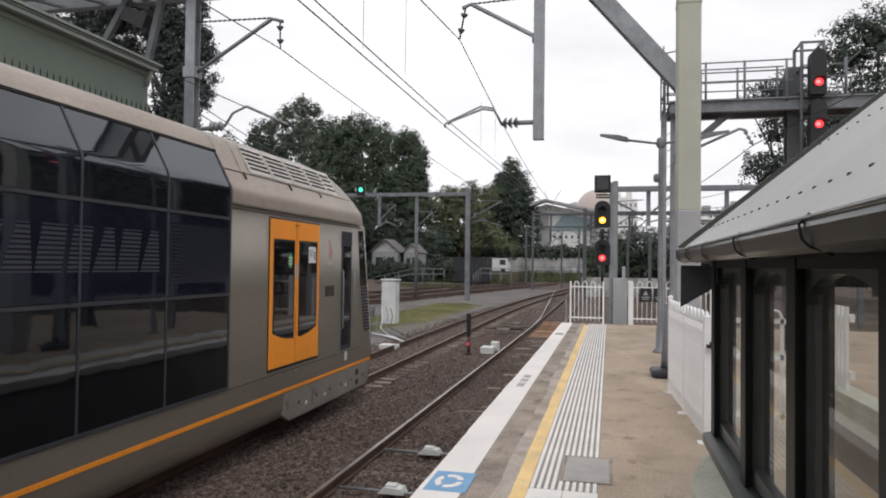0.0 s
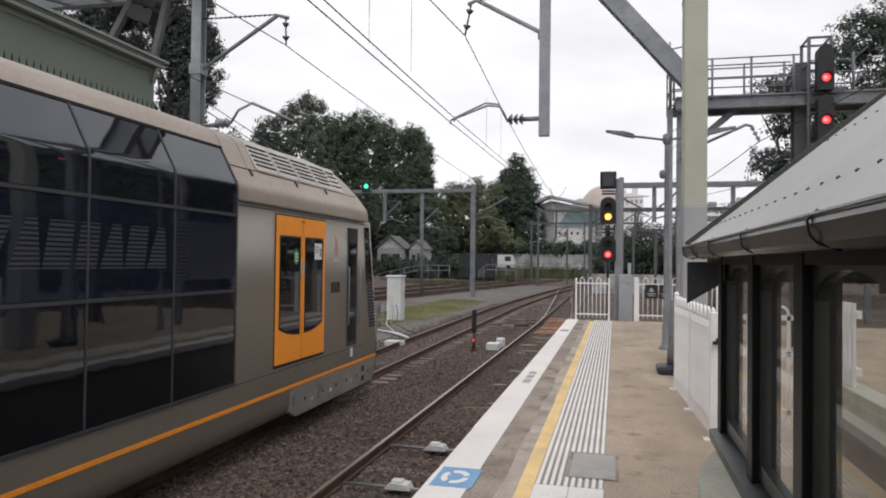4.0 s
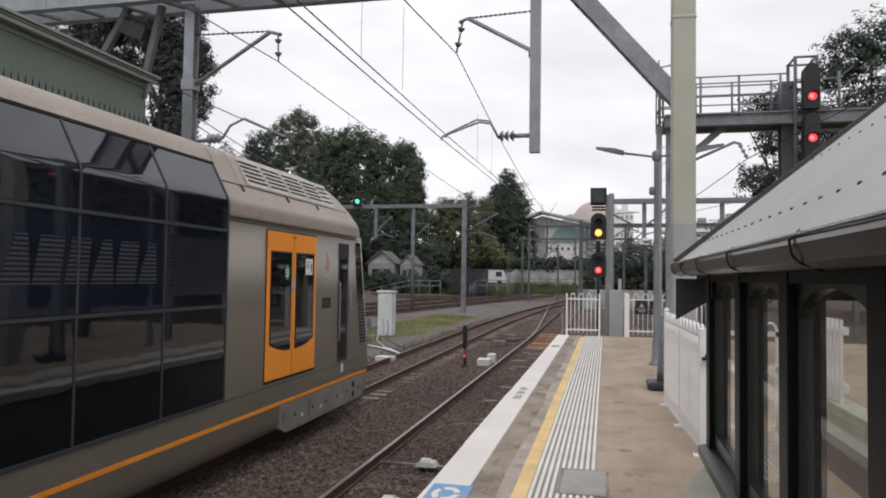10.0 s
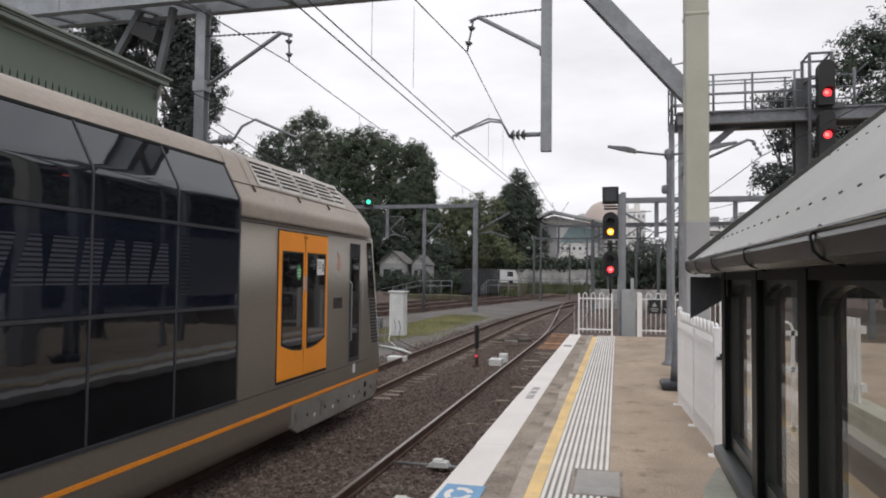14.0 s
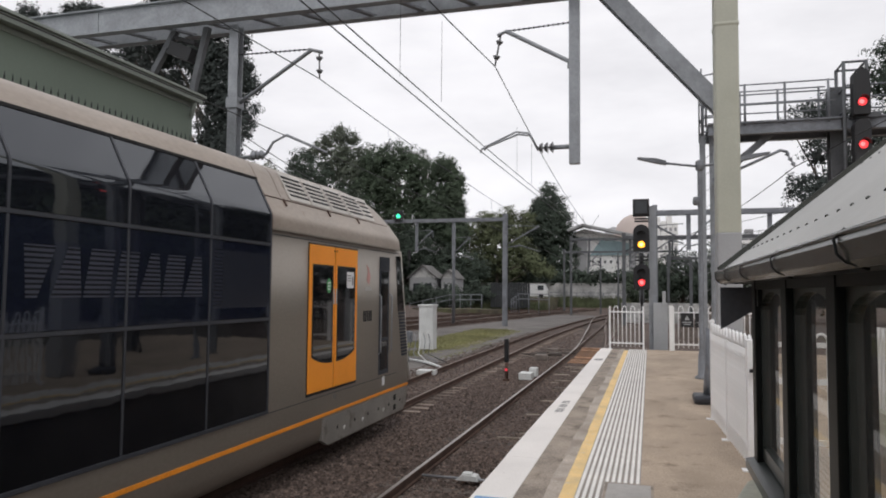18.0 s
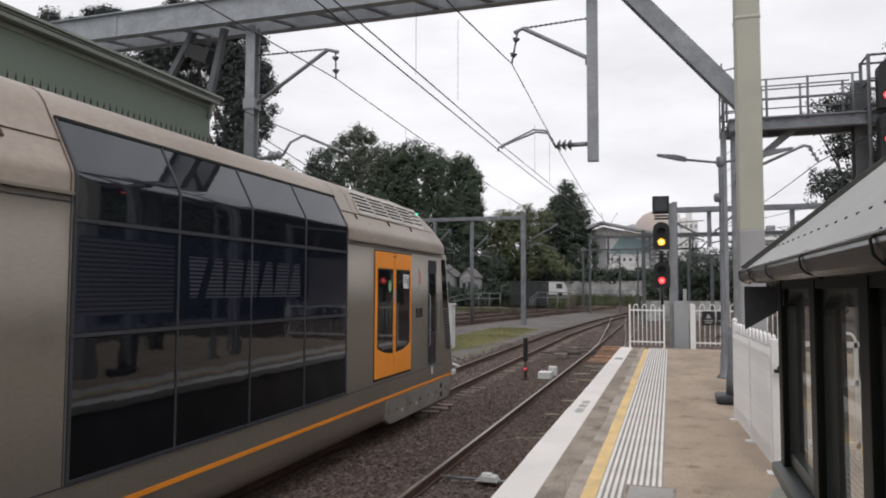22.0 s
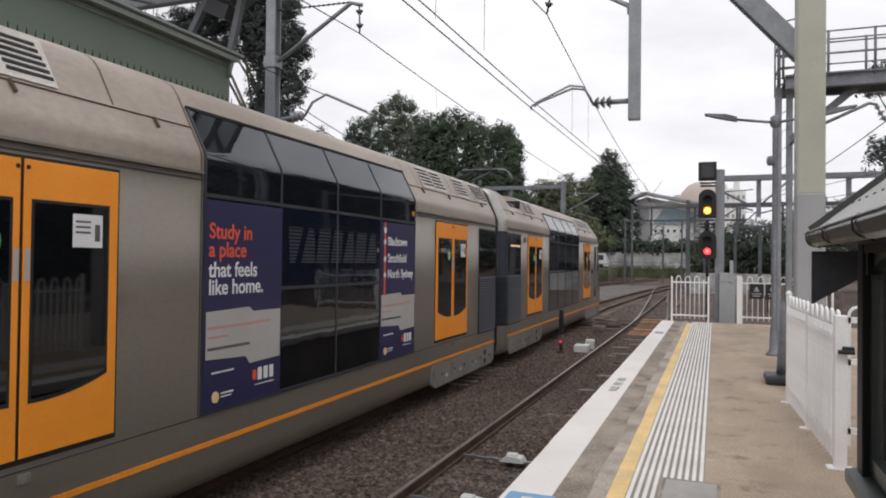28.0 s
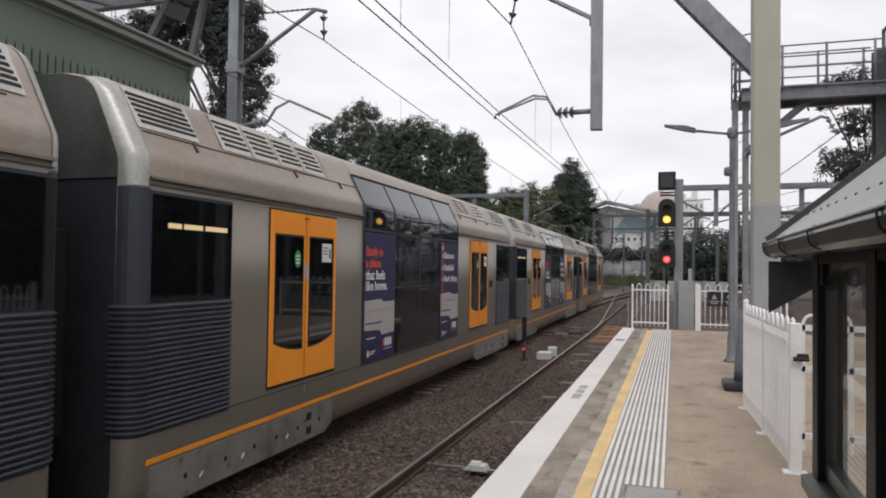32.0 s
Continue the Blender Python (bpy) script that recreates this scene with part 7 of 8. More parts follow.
tree("tall pale-leaved eucalypt with an airy crown", (-63, 140, 0), 36, [ball(-57.5, 139.0, 28.0, 3.6), ball(-60.5, 139.0, 26.0, 4.2), ball(-55.0, 139.0, 25.0, 3.6), ball(-64.3, 140.0, 35.8, 2.2), ball(-61.4, 140.0, 34.7, 1.6), ball(-67.2, 140.0, 34.9, 1.7), ball(-69.0, 140.0, 32.8, 2.0), ball(-63.5, 140.0, 31.6, 3.1), ball(-58.9, 140.0, 31.5, 1.9), ball(-71.4, 140.0, 31.4, 1.6), ball(-66.0, 140.0, 28.3, 3.3)], 9000, 0.5, "leaf_grey", 11, 0.5, 8)
tree("broad dense dark-green fig tree", (-47, 135, 0), 28, [ball(-50.1, 135.0, 29.1, 3.5), ball(-46.0, 135.0, 28.0, 3.4), ball(-53.7, 135.0, 27.7, 3.7), ball(-42.9, 135.0, 25.4, 3.4), ball(-48.8, 135.0, 22.9, 5.6), ball(-41.6, 135.0, 20.5, 4.5), ball(-54.8, 135.0, 21.3, 5.1), ball(-46.3, 135.0, 15.5, 6.0), ball(-53.5, 135.0, 13.3, 6.1), ball(-39.2, 135.0, 15.4, 4.4)], 22000, 0.52, "leaf_mid", 12, 0.8, 8)
tree("dense dark-green tree beside the fig", (-37, 131, 0), 25, [ball(-38.0, 131.0, 25.7, 2.5), ball(-35.7, 131.0, 23.5, 1.9), ball(-36.4, 131.0, 20.5, 2.7), ball(-38.6, 131.0, 17.2, 3.7), ball(-35.3, 131.0, 17.2, 1.7), ball(-36.3, 131.0, 12.8, 3.3)], 9000, 0.5, "leaf_mid", 13, 0.5, 6)
tree("dark-leaved tree in front of the grove", (-66, 131, 0), 26, [ball(-68.6, 131.0, 28.0, 3.1), ball(-70.5, 131.0, 26.3, 2.1), ball(-65.4, 131.0, 25.0, 3.7), ball(-67.8, 131.0, 21.1, 5.2), ball(-61.6, 131.0, 17.5, 6.1), ball(-70.3, 131.0, 16.5, 5.2), ball(-66.4, 131.0, 9.6, 6.2)], 13000, 0.52, "leaf_dark", 14, 0.5, 6)
tree("olive-green spreading tree by the tracks", (-30, 142, 0), 15, [ball(-20.6, 138.0, 6.9, 2.0), ball(-22.6, 138.0, 8.0, 1.8), ball(-18.7, 138.0, 6.0, 1.4), ball(-33.1, 146.0, 16.9, 2.3), ball(-28.6, 146.0, 17.8, 2.1), ball(-24.5, 146.0, 16.8, 2.1), ball(-30.6, 146.0, 15.7, 2.5), ball(-26.4, 146.0, 15.4, 2.3), ball(-31.6, 142.0, 14.9, 3.1), ball(-28.5, 142.0, 15.8, 2.0), ball(-35.1, 142.0, 13.5, 3.5), ball(-26.8, 142.0, 13.4, 2.6), ball(-25.0, 142.0, 11.4, 2.2), ball(-30.3, 142.0, 10.8, 4.1), ball(-33.9, 142.0, 7.9, 4.1), ball(-26.8, 142.0, 7.3, 3.2), ball(-23.1, 142.0, 9.6, 1.8)], 13500, 0.46, "leaf_olive", 15, 0.4, 6)
tree("dark shrubby tree under the grove", (-38, 128, 0), 9, [ball(-42.7, 128.0, 9.4, 4.7), ball(-37.1, 128.0, 7.3, 3.7), ball(-31.6, 128.0, 6.2, 3.1), ball(-48.3, 128.0, 7.3, 4.8)], 10000, 0.46, "leaf_dark", 16, 0.3, 5)
tree("tall dark conical pine", (-20, 152, 0), 22, [(c, tuple(v * 1.13 for v in r)) for c, r in [ball(-21.0, 152.0, 24.4, 1.4), ball(-23.3, 152.0, 17.5, 2.4), ball(-24.7, 152.0, 13.5, 2.6), ball(-22.6, 152.0, 20.3, 1.5), ball(-25.5, 152.0, 10.2, 2.4), ball(-15.4, 152.0, 10.8, 1.5), ball(-20.6, 152.0, 22.7, 1.7), ball(-22.3, 152.0, 20.8, 1.9), ball(-19.1, 152.0, 20.8, 1.9), ball(-20.7, 152.0, 18.1, 3.7), ball(-23.8, 152.0, 17.5, 2.2), ball(-17.6, 152.0, 17.5, 1.9), ball(-20.7, 152.0, 13.8, 4.3), ball(-17.0, 152.0, 13.8, 2.1), ball(-23.7, 152.0, 12.6, 2.8), ball(-19.4, 152.0, 8.3, 4.5)]], 15000, 0.48, "leaf_dark", 17, 0.5, 6)
tree("near-black glossy-leaved tree behind the shed", (-22, 33, -1), 16, [ball(-30.7, 34.0, 15.5, 0.7), ball(-29.3, 34.0, 15.9, 0.8), ball(-27.8, 34.0, 15.6, 0.9), ball(-26.5, 34.0, 15.5, 0.9), ball(-25.2, 34.0, 15.3, 0.8), ball(-24.1, 34.0, 14.7, 0.6), ball(-27.6, 34.0, 14.3, 0.8), ball(-26.0, 34.0, 13.8, 0.8), ball(-29.1, 34.0, 14.8, 0.7), ball(-24.3, 34.0, 13.7, 0.8), ball(-21.8, 33.0, 14.7, 0.9), ball(-21.3, 33.0, 13.4, 1.0), ball(-22.6, 33.0, 12.6, 1.0), ball(-21.6, 33.0, 12.0, 1.0), ball(-23.1, 33.0, 14.1, 1.1), ball(-20.4, 33.0, 12.8, 0.5), ball(-21.0, 33.0, 10.9, 0.9), ball(-22.7, 33.0, 11.0, 1.0), ball(-21.9, 33.0, 9.7, 0.9), ball(-23.5, 33.0, 15.5, 1.1), ball(-20.1, 33.0, 11.6, 0.3), ball(-23.0, 33.0, 9.8, 0.7), ball(-24.4, 33.0, 15.1, 0.8), ball(-25.3, 33.0, 16.3, 1.0), ball(-26.3, 33.0, 16.5, 0.9), ball(-21.3, 33.0, 15.4, 0.7), ball(-20.7, 33.0, 14.0, 0.4), ball(-22.9, 33.0, 16.6, 1.0)], 17000, 0.19, "leaf_black", 18, 0.3, 8)
tree("small green shrub tree behind the shed", (-21.6, 36, -1), 9, [ball(-21.6, 36, 7.6, 1.7), ball(-20.2, 36, 6.4, 1.6), ball(-22.8, 36, 6.6, 1.6)], 3500, 0.2, "leaf_olive", 19, 0.2, 4)
tree("grey-green eucalypt beside the portal", (-18.6, 42, -1), 10, [ball(-18.7, 42, 6.8, 1.5), ball(-17.6, 42, 5.6, 1.2), ball(-19.6, 42, 5.4, 1.4)], 2400, 0.2, "leaf_grey", 20, 0.2, 4)
for x, y, z, r in ((-48.7, 45, 24.5, 0.9), (-46.3, 45, 23.8, 0.5), (-44.3, 45, 24.2, 0.8), (-43.0, 45, 24.1, 0.8), (-41.8, 45, 23.8, 0.65), (-37.5, 45, 23.5, 0.6), (-36.1, 45, 23.9, 0.9)):
    tree("dark treetop above the shed roof", (x, y, -1), z, [ball(x, y, z, r, 0.8), ball(x + r * 0.6, y, z - r * 0.7, r), ball(x - r * 0.5, y, z - r, r)], 900, 0.24, "leaf_black", int(-x * 10), 0.25, 2)
# unseen row, added so that the carriage panes mirror something dark
for x, y, h, r in ((31, 37, 11, 4.6), (33, 46, 12, 5.2), (34, 55, 13, 5.6), (35, 64, 14, 6.0), (35, 73, 15, 6.4), (34, 82, 15, 6.4)):
    tree("tall dark tree added out of view to darken the train's glass", (x, y, -1), h + r, [ball(x, y, h, r), ball(x + 1, y - r * 0.7, h - r * 0.6, r * 0.9), ball(x - 1, y + r * 0.7, h - r * 0.7, r * 0.9), ball(x, y, 4, r)], 4200, 0.9, "leaf_black", int(x * 5 + y), 0.4, 3)
tree("tall dark eucalypt beyond the signal gantry", (20.5, 62, 0), 24, [ball(17.6, 62, 18.6, 1.6), ball(18.9, 62, 20.2, 2.2), ball(20.8, 62, 21.4, 2.2), ball(22.0, 61, 17.0, 3.2), ball(19.0, 61, 14.6, 2.6), ball(23.5, 61, 13.5, 3.2), ball(17.2, 61, 12.6, 2.0)], 9000, 0.30, "leaf_dark", 31, 0.4, 7)
tree("dark drooping tree behind the signal gantry", (13.5, 58, 0), 16, [ball(11.2, 58, 15.2, 1.1), ball(12.6, 58, 15.6, 1.3), ball(10.2, 58, 14.4, 0.8), ball(14.6, 58, 14.9, 1.5), ball(12.0, 57, 12.6, 1.2), ball(14.2, 57, 12.4, 1.7), ball(10.9, 57, 9.6, 1.4), ball(13.0, 56, 9.0, 2.2), ball(15.5, 56, 9.4, 2.4), ball(14.4, 56, 6.4, 2.4), ball(17.0, 56, 11.4, 2.0)], 8500, 0.28, "leaf_black", 32, 0.3, 8)
for x, y, h, r, mt in ((4.0, 96, 5.5, 3.0, "leaf_dark"), (9.0, 100, 6.0, 3.6, "leaf_mid"), (15.0, 96, 7.0, 4.0, "leaf_dark"), (22, 90, 9.0, 5.0, "leaf_mid"), (30, 84, 10, 5.5, "leaf_dark"), (0.5, 104, 5.0, 2.6, "leaf_mid")):
    tree("dark-green tree far along the line", (x, y, 0), h + r, [ball(x, y, h - r * 0.3, r), ball(x + r * 0.7, y - 1, h - r * 0.9, r * 0.8), ball(x - r * 0.7, y - 1, h - r, r * 0.8)], 3600, 0.36, mt, int(x * 7 + y), 0.3, 3)
# never in view: added to keep bright sky out of the side-window reflections
for x, y, h, r, mt in ((20, 6, 4.5, 3.4, "leaf_dark"), (21, 13, 5, 3.6, "leaf_mid"), (20, 20, 4.5, 3.4, "leaf_dark"), (22, 27, 5, 3.8, "leaf_dark"), (21, 35, 5.5, 4.0, "leaf_mid"), (23, 43, 6, 4.5, "leaf_dark"), (25, 9.5, 5.5, 4.2, "leaf_dark"), (25, 17, 5.5, 4.2, "leaf_dark"), (26, 24, 6, 4.2, "leaf_mid"), (26, 31, 6, 4.4, "leaf_dark"), (27, 39, 6.5, 4.6, "leaf_dark")):
    tree("dark tree added out of view for the window reflections", (x, y, -1), h + r, [ball(x, y, h - 1.5, r), ball(x + 1, y - 3, h - r * 0.9, r * 0.8), ball(x - 1, y + 3, h - r, r * 0.8), ball(x - 1, y, 2.2, r * 0.7)], 4200, 0.42, mt, int(x * 3 + y), 0.4, 3)
for x, y, h, r, mt in ((-60, 60, 12, 7, "leaf_dark"), (-55, 85, 13, 7, "leaf_mid"), (-66, 95, 14, 8, "leaf_mid"), (-50, 110, 12, 7, "leaf_dark")):
    tree("dark-green tree in the far grove", (x, y, 0), h + r, [ball(x, y, h - 1, r), ball(x + r * 0.7, y - 1, h - r * 0.7, r * 0.8), ball(x - r * 0.7, y - 1, h - r * 0.8, r * 0.8)], 4500, 0.55, mt, int(-x * 7 + y), 0.4, 3)
for x0, x1, y, z in ((-27.0, 3.0, 147, 5.4), (-50.0, -27.0, 148, 5.6)):
    lob = [ball(x0 + k * 1.1, y, z - 0.4 + 0.3 * math.sin(k * 1.7), 1.7) for k in range(int((x1 - x0) / 1.1) + 1)]
    me = leaves("hedge", lob, 7500, 0.42, "leaf_dark", int(y))
    tagged(new("hedge", me), "dense dark hedge on top of the retaining wall", "hedge", "hedges")

def tuft(n, xr, yr, h, seed, material="blade"):
    rng = np.random.default_rng(seed)
    x, y = rng.uniform(*xr, n), rng.uniform(*yr, n)
    z = np.array([land(p, q) for p, q in zip(x, y)])
    a, l = rng.uniform(0, 6.283, n), h * rng.uniform(0.4, 1.2, n)
    w = 0.03 if h < 1 else 0.09
    base = np.stack([x, y, z - 0.02], 1)
    s = np.stack([np.cos(a), np.sin(a), 0 * a], 1) * w
    tip = base + np.stack([rng.normal(0, 0.3, n) * l, rng.normal(0, 0.3, n) * l, l], 1)
    V = np.stack([base - s, base + s, tip], 1).reshape(-1, 3)
    me = bpy.data.meshes.new("grass")
    me.from_pydata(V.tolist(), [], (np.arange(n * 3).reshape(-1, 3)).tolist())
    me.materials.append(MAT[material])
    return tagged(new("grass", me), "rough yellow-green grass between the lines", "grass", kind="stuff")
tuft(13000, (-13.9, -10.0), (38, 58), 0.24, 5)
tuft(4000, (-12.2, -9.4), (33, 44), 0.16, 6)
tuft(9000, (-34, -2), (141.0, 144.5), 1.1, 7, "leaf_olive")
tuft(5000, (-40, -17.5), (124.5, 127.0), 1.5, 8, "leaf_olive")

bm = B()
prism(bm, [(-13.4, 43), (-12.4, 39), (-10.6, 38), (-10.2, 47), (-11.4, 55), (-13.2, 55), (-13.9, 48)], "z", BED_Z - 0.1, BED_Z + 0.02)
solo("grass_verge", bm, "grass", "strip of rough grass between the lines", "grass", kind="structure")

# ---------------------------------------------------------------- far buildings
def windows(parent, x0, x1, z0, z1, y, nx, nz, w=0.6, h=0.55, mat="bldglass"):
    dx, dz = (x1 - x0) / nx, (z1 - z0) / nz
    me = None
    for i in range(nx):
        for j in range(nz):
            if me is None:
                bm = B()
                box(bm, 0, dx * w, -0.06, 0.02, 0, dz * h)
                me = mesh_of("window", bm, mat)
            o = part("window", me, mat, parent)
            o.location = (x0 + dx * (i + (1 - w) / 2), y, z0 + dz * (j + (1 - h) / 2))


wb2 = thing("white_building", "white rendered building with a long low-pitched roof", "building", "buildings along the line")
bm = B()
prism(bm, [(-15.5, 1.0), (1.0, 1.0), (1.0, 12.2), (-13.2, 15.4), (-15.5, 14.6)], "y", 152, 175)
part("wall", bm, "bldwhite", wb2)
bm = B()
obox(bm, (-13.4, 150.5, 16.0), (1.5, 150.5, 12.7), 3.5, 0.5)
obox(bm, (-16.4, 150.5, 14.9), (-13.2, 150.5, 16.0), 3.5, 0.5)
part("roof", bm, "bldgrey", wb2)
bm = B()
box(bm, -15.0, -12.6, 151.6, 152.1, 6.0, 13.6)
part("shaded_bay", bm, "bldgrey", wb2)
bm = B()
prism(bm, [(-12.0, 9.8), (-4.0, 9.8), (-4.0, 12.2), (-9.5, 13.4)], "y", 151.7, 152.1)
part("teal_glazing", bm, "tealglass", wb2)
bm = B()
box(bm, -4.0, -2.6, 150.9, 152.1, 5.0, 12.6)
part("column", bm, "bldgrey", wb2)
windows(wb2, -12.0, -4.6, 7.4, 9.4, 151.98, 6, 1, 0.35, 0.3)
windows(wb2, -2.3, 0.8, 5.0, 11.0, 151.98, 2, 2, 0.6, 0.4)
dm = thing("dome_tower", "broad round-topped pinkish building", "building", "buildings along the line")
bm = B()
lathe(bm, (-3.4, 190, 2), [(5.6, 0), (5.6, 13.5), (5.4, 15.2), (4.6, 17.6), (3.2, 19.3), (1.4, 20.2), (0.1, 20.4)], 24)
part("dome", bm, "bldpink", dm)
bm = B()
lathe(bm, (-9.6, 205, 2), [(3.0, 0), (3.0, 14.5), (2.4, 17.0), (1.4, 18.2), (0.1, 18.6)], 18)
part("dome", bm, "bldgrey", dm)
ap = thing("apartment_block", "beige apartment block far behind the trees", "building", "buildings along the line")
bm = B()
for k, (x, h) in enumerate(((0, 19.0), (1.4, 21.0), (2.8, 20.0), (4.2, 22.0), (5.6, 19.5))):
    box(bm, x, x + 1.3, 185, 195, 2, h)
part("wall", bm, "bldwhite", ap)
windows(ap, 0.0, 6.9, 10, 19, 184.98, 6, 4, 0.5, 0.4, "bldgrey")
for x0, x1, ztop, y, lab in ((28.5, 38.5, 21.5, 250, "grey banded apartment tower with balconies"), (39.5, 46.0, 24.0, 262, "pale apartment tower in the distance"), (20.0, 27.0, 17.0, 246, "low grey apartment block in the distance")):
    t = thing("apartment_tower", lab, "building", "buildings along the line")
    bm = B()
    box(bm, x0, x1, y, y + 12, 0, ztop)
    box(bm, x0 + 2, x0 + 4.5, y + 2, y + 6, ztop, ztop + 1.8)
    part("wall", bm, "bldgrey", t)
    for k in range(int(ztop / 2.9)):
        bm = B()
        box(bm, x0 - 0.4, x1 + 0.2, y - 1.0, y, 1.0 + k * 2.9, 2.1 + k * 2.9)
        part("balcony", bm, "bldwhite", t)
    windows(t, x0 + 0.4, x1 - 0.4, 2.1, ztop - 1, y - 0.02, 4, int(ztop / 2.9), 0.7, 0.5)
rw = thing("retaining_wall", "pale stained retaining wall with low railings", "wall", kind="structure")
bm = B()
box(bm, -55, 22, 146, 147.5, -1.5, 3.9)
part("wall_face", bm, "wallpale", rw)
bm = B()
for k in range(24):
    x = -40 + k * 2.6
    tube(bm, (x, 144.5, 0.3), (x, 144.5, 1.9), 0.07, 6)
for z in (1.3, 1.9):
    tube(bm, (-40, 144.5, z), (20, 144.5, z), 0.06, 6)
part("railing", bm, "galvd", rw)
for pts in ([(-35.6, 0.0), (-29.2, 1.45), (-24.2, 1.5)], [(-19.7, 0.8), (-18.6, 1.7), (-14.1, 1.65)]):
    fl = thing("far_railing", "pale pipe railing beside the far lines", "railing", "pipe railings")
    for drop in (0.0, 0.75):
        bm = B()
        path_tube(bm, [(x, 104, z - drop) for x, z in pts], 0.07)
        part("rail", bm, "galvd", fl)
    for (xa, za), (xb, zb) in zip(pts, pts[1:]):
        for k in range(4):
            bm = B()
            x = xa + (xb - xa) * k / 3
            tube(bm, (x, 104, -1.3), (x, 104, za + (zb - za) * k / 3), 0.06, 6)
            part("post", bm, "galvd", fl)
bm = B()
o = [(-34, 100.5), (-21.5, 98.0), (-20.5, 101.5), (-33, 104)]
prism(bm, o, "z", -1.3, -0.55)
solo("dirt_bank", bm, "bankearth", "low brown weedy earth bank beside the far rails", "bank")
df = thing("dark_fence", "dark paling fence under the trees", "fence")
for k in range(16):
    bm = B()
    box(bm, -27.2 + k * 0.44, -27.2 + k * 0.44 + 0.41, 124, 124.08, -0.8, 3.5 + 0.08 * (k % 3))
    part("panel", bm, "iron", df)
for x0, x1, y, zt in ((-62, -40, 123, 2.6), (-37, -27.5, 125, 3.4), (-42, -29, 113.5, 2.6)):
    lob = [ball(x0 + k * 1.5, y, zt - 1.6 + 0.5 * math.sin(k * 2.1), 2.0) for k in range(int((x1 - x0) / 1.5) + 1)]
    tagged(new("shrubbery", leaves("shrubbery", lob, 6000, 0.30, "leaf_dark", int(-x0))), "dark shrubs under the trees", "shrubs", "shrubs")
van = thing("parked_van", "white van parked beyond the tracks", "van")
bm = B()
prism(bm, [(-22.3, 1.25), (-17.9, 1.25), (-17.9, 2.3), (-18.5, 3.45), (-22.3, 3.45)], "y", 129, 131.2)
part("body", bm, "vanwhite", van)
bm = B()
box(bm, -19.6, -18.5, 128.97, 129.0, 2.3, 3.2)
part("window", bm, "bldglass", van)
for x in (-21.4, -18.9):
    bm = B()
    lathe(bm, (x, 128.95, 1.30), [(0.38, 0), (0.38, 0.25)], 14, "y")
    part("wheel", bm, "tyre", van)
bm = B()
box(bm, -46, -17.5, 127, 145, -1.3, 0.92)
solo("loading_bank", bm, "bankearth", "raised weedy earth bank beside the far lines", "bank", kind="structure")
car_ = thing("parked_car", "silver car parked by the far railing", "car")
bm = B()
prism(bm, [(-27.6, 1.15), (-23.3, 1.15), (-23.3, 1.8), (-24.1, 2.0), (-24.8, 2.6), (-26.6, 2.6), (-27.5, 1.9)], "y", 128.4, 130.1)
part("body", bm, "galv", car_)
bm = B()
prism(bm, [(-27.0, 1.98), (-24.5, 1.98), (-25.0, 2.5), (-26.4, 2.5)], "y", 128.37, 128.4)
part("window", bm, "bldglass", car_)
for x in (-26.7, -24.2):
    bm = B()
    lathe(bm, (x, 128.35, 1.24), [(0.32, 0), (0.32, 0.22)], 14, "y")
    part("wheel", bm, "tyre", car_)
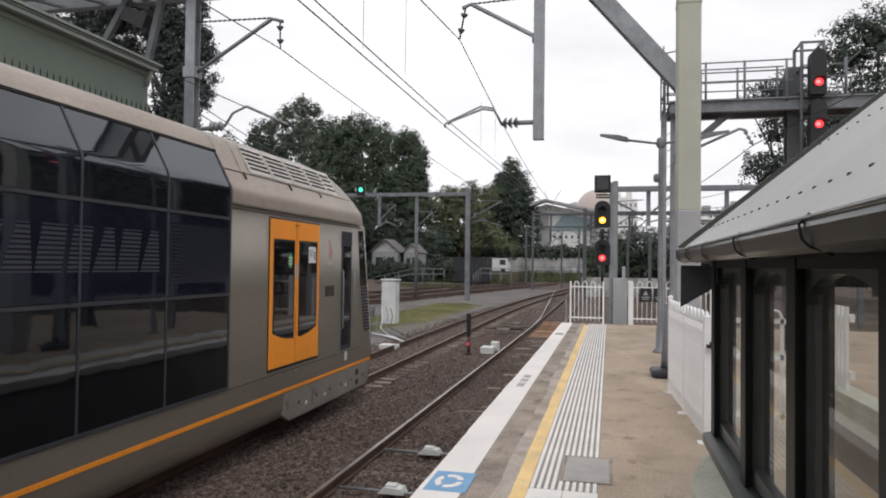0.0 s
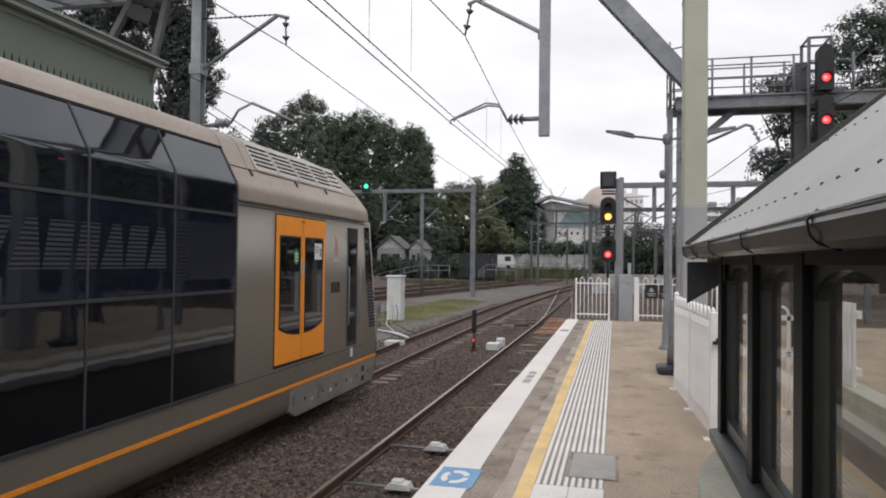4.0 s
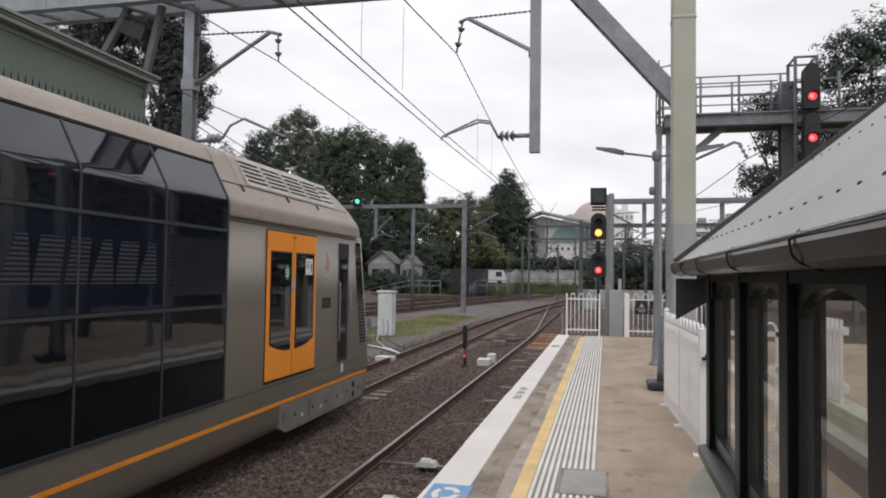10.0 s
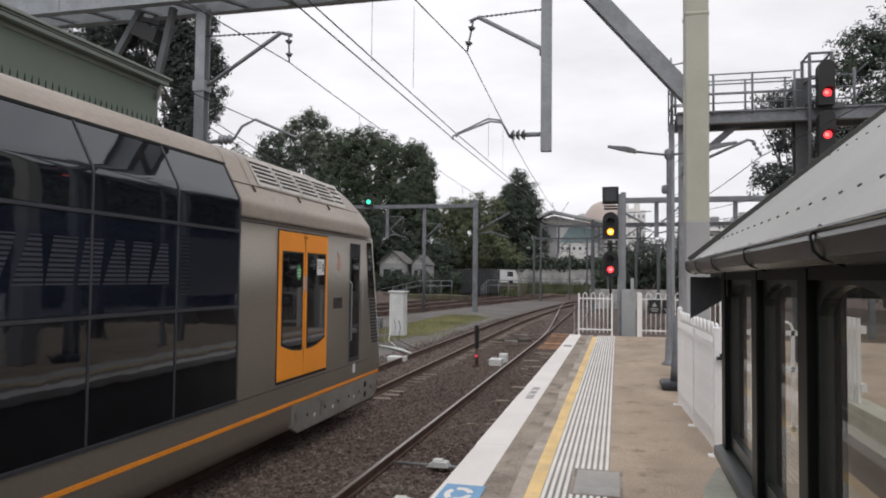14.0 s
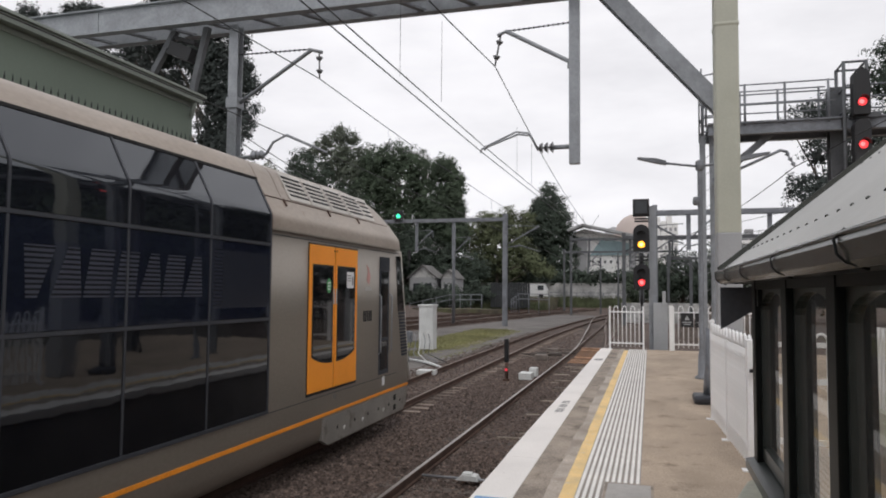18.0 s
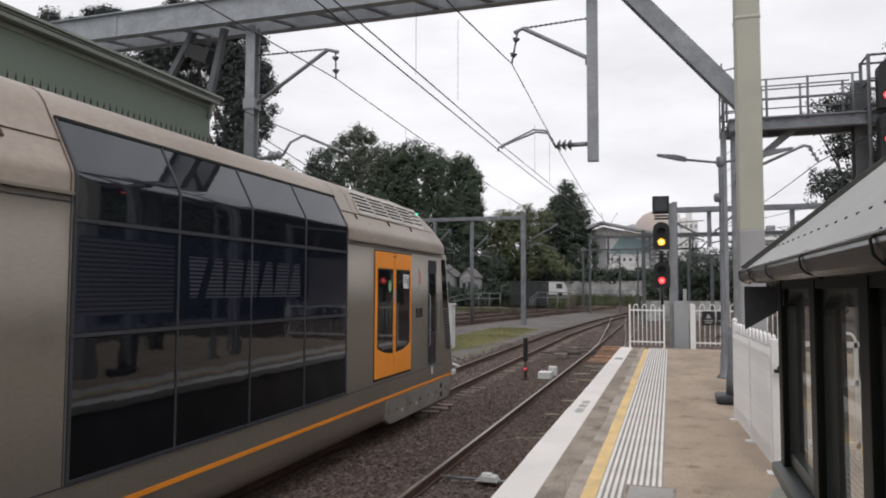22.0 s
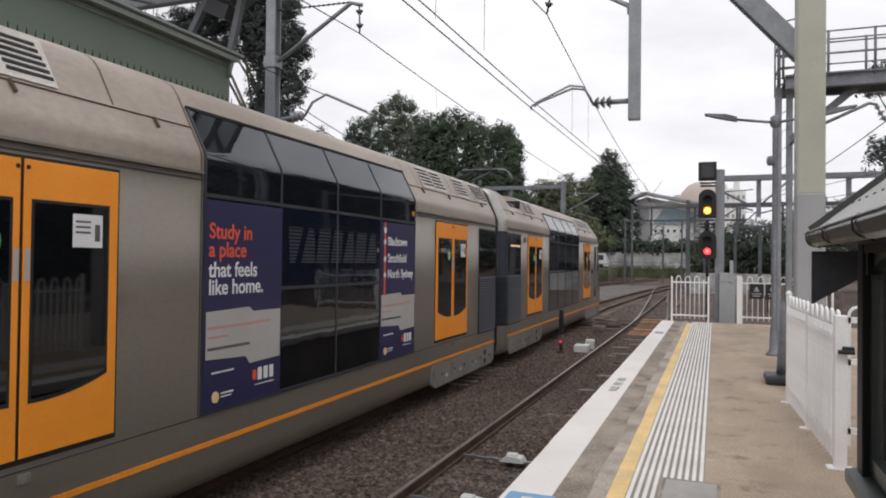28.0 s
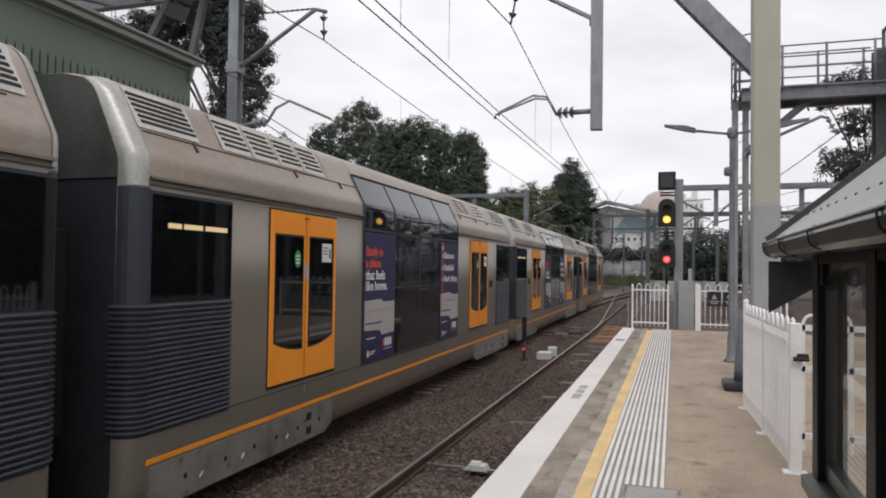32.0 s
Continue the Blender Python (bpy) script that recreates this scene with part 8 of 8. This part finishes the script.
def house(x0, x1, y, eave, peak):
    ho = thing("far_house", "small pale gabled house among the trees", "house", "far houses")
    bm = B()
    box(bm, x0, x1, y, y + 5, -0.5, eave)
    part("wall", bm, "bldgrey", ho)
    bm = B()
    xm = (x0 + x1) / 2
    prism(bm, [(x0, eave), (x1, eave), (xm, peak)], "y", y + 0.05, y + 5)
    part("gable", bm, "wallpale", ho)
    for sx in (-1, 1):
        bm = B()
        obox(bm, (xm, y + 2.4, peak + 0.12), (xm + sx * (x1 - x0) * 0.58, y + 2.4, eave - 0.12), 5.6, 0.16)
        part("roof", bm, "tile", ho)
    windows(ho, x0 + 0.3, x1 - 0.3, 1.2, eave - 0.4, y - 0.02, 2, 1)
house(-39.6, -34.9, 115.5, 4.3, 6.3)
house(-34.2, -31.6, 116.5, 4.2, 5.6)
wh = thing("trackside_wall", "low white wall beside the far junction", "wall")
bm = B()
box(bm, -3.0, 6.0, 80, 80.4, -1.3, 0.9)
part("wall_face", bm, "wallpale", wh)
bm = B()
for k in range(5):
    box(bm, 2.0 + k * 1.3, 3.0 + k * 1.3, 52 + k, 53.5 + k, -1.3, 0.2 + 0.3 * (k % 2), 0.05)
solo("stacked_timber", bm, "sleeper", "stacks of grey-brown timber beyond the fence", "timber stack")
grove = [ball(-88 + k * 3.4, 168 + 5 * math.sin(k * 1.9), 5.5 + 2.2 * math.sin(k * 2.7), 5.2, 1.1) for k in range(20)]
tagged(new("far_woods", leaves("far_woods", grove, 26000, 0.62, "leaf_dark", 77)), "dark mass of far woods behind the trees", "woods", kind="stuff")
# platform across the lines on the other side, closing the place
bm = B()
box(bm, 14, 26, -40, 40, -1.4, 0.0)
solo("far_platform", bm, "face", "bare concrete platform across the other lines", "platform", kind="structure")


# ---------------------------------------------------------------- what moves
def motions():
    """The train stands, then draws away along its straight track."""
    head = [(0, -2.58), (18.4, -2.58), (19, -2.55), (19.5, -2.50), (20, -2.38), (20.5, -2.12), (21, -1.71), (21.5, -1.15), (22, -0.44), (22.5, 0.39),
            (23, 1.39), (23.5, 2.62), (24, 4.07), (24.5, 5.55), (25, 7.16), (25.5, 8.95), (26.5, 13.05), (27.5, 18.05), (28, 20.83), (28.5, 23.62),
            (29, 26.55), (29.5, 29.66), (30, 32.92), (30.5, 36.34), (31, 39.90), (31.5, 43.62), (32, 47.43)]
    turn = math.degrees(math.atan(SLANT))
    for k, car in enumerate((lead_car, second_car, third_car, last_car)):
        walk(car, [(t, pose(TRAIN_X - SLANT * (y - 20.1 * k - 17), y - 20.1 * k, 0, rz=turn)) for t, y in head])


motions()
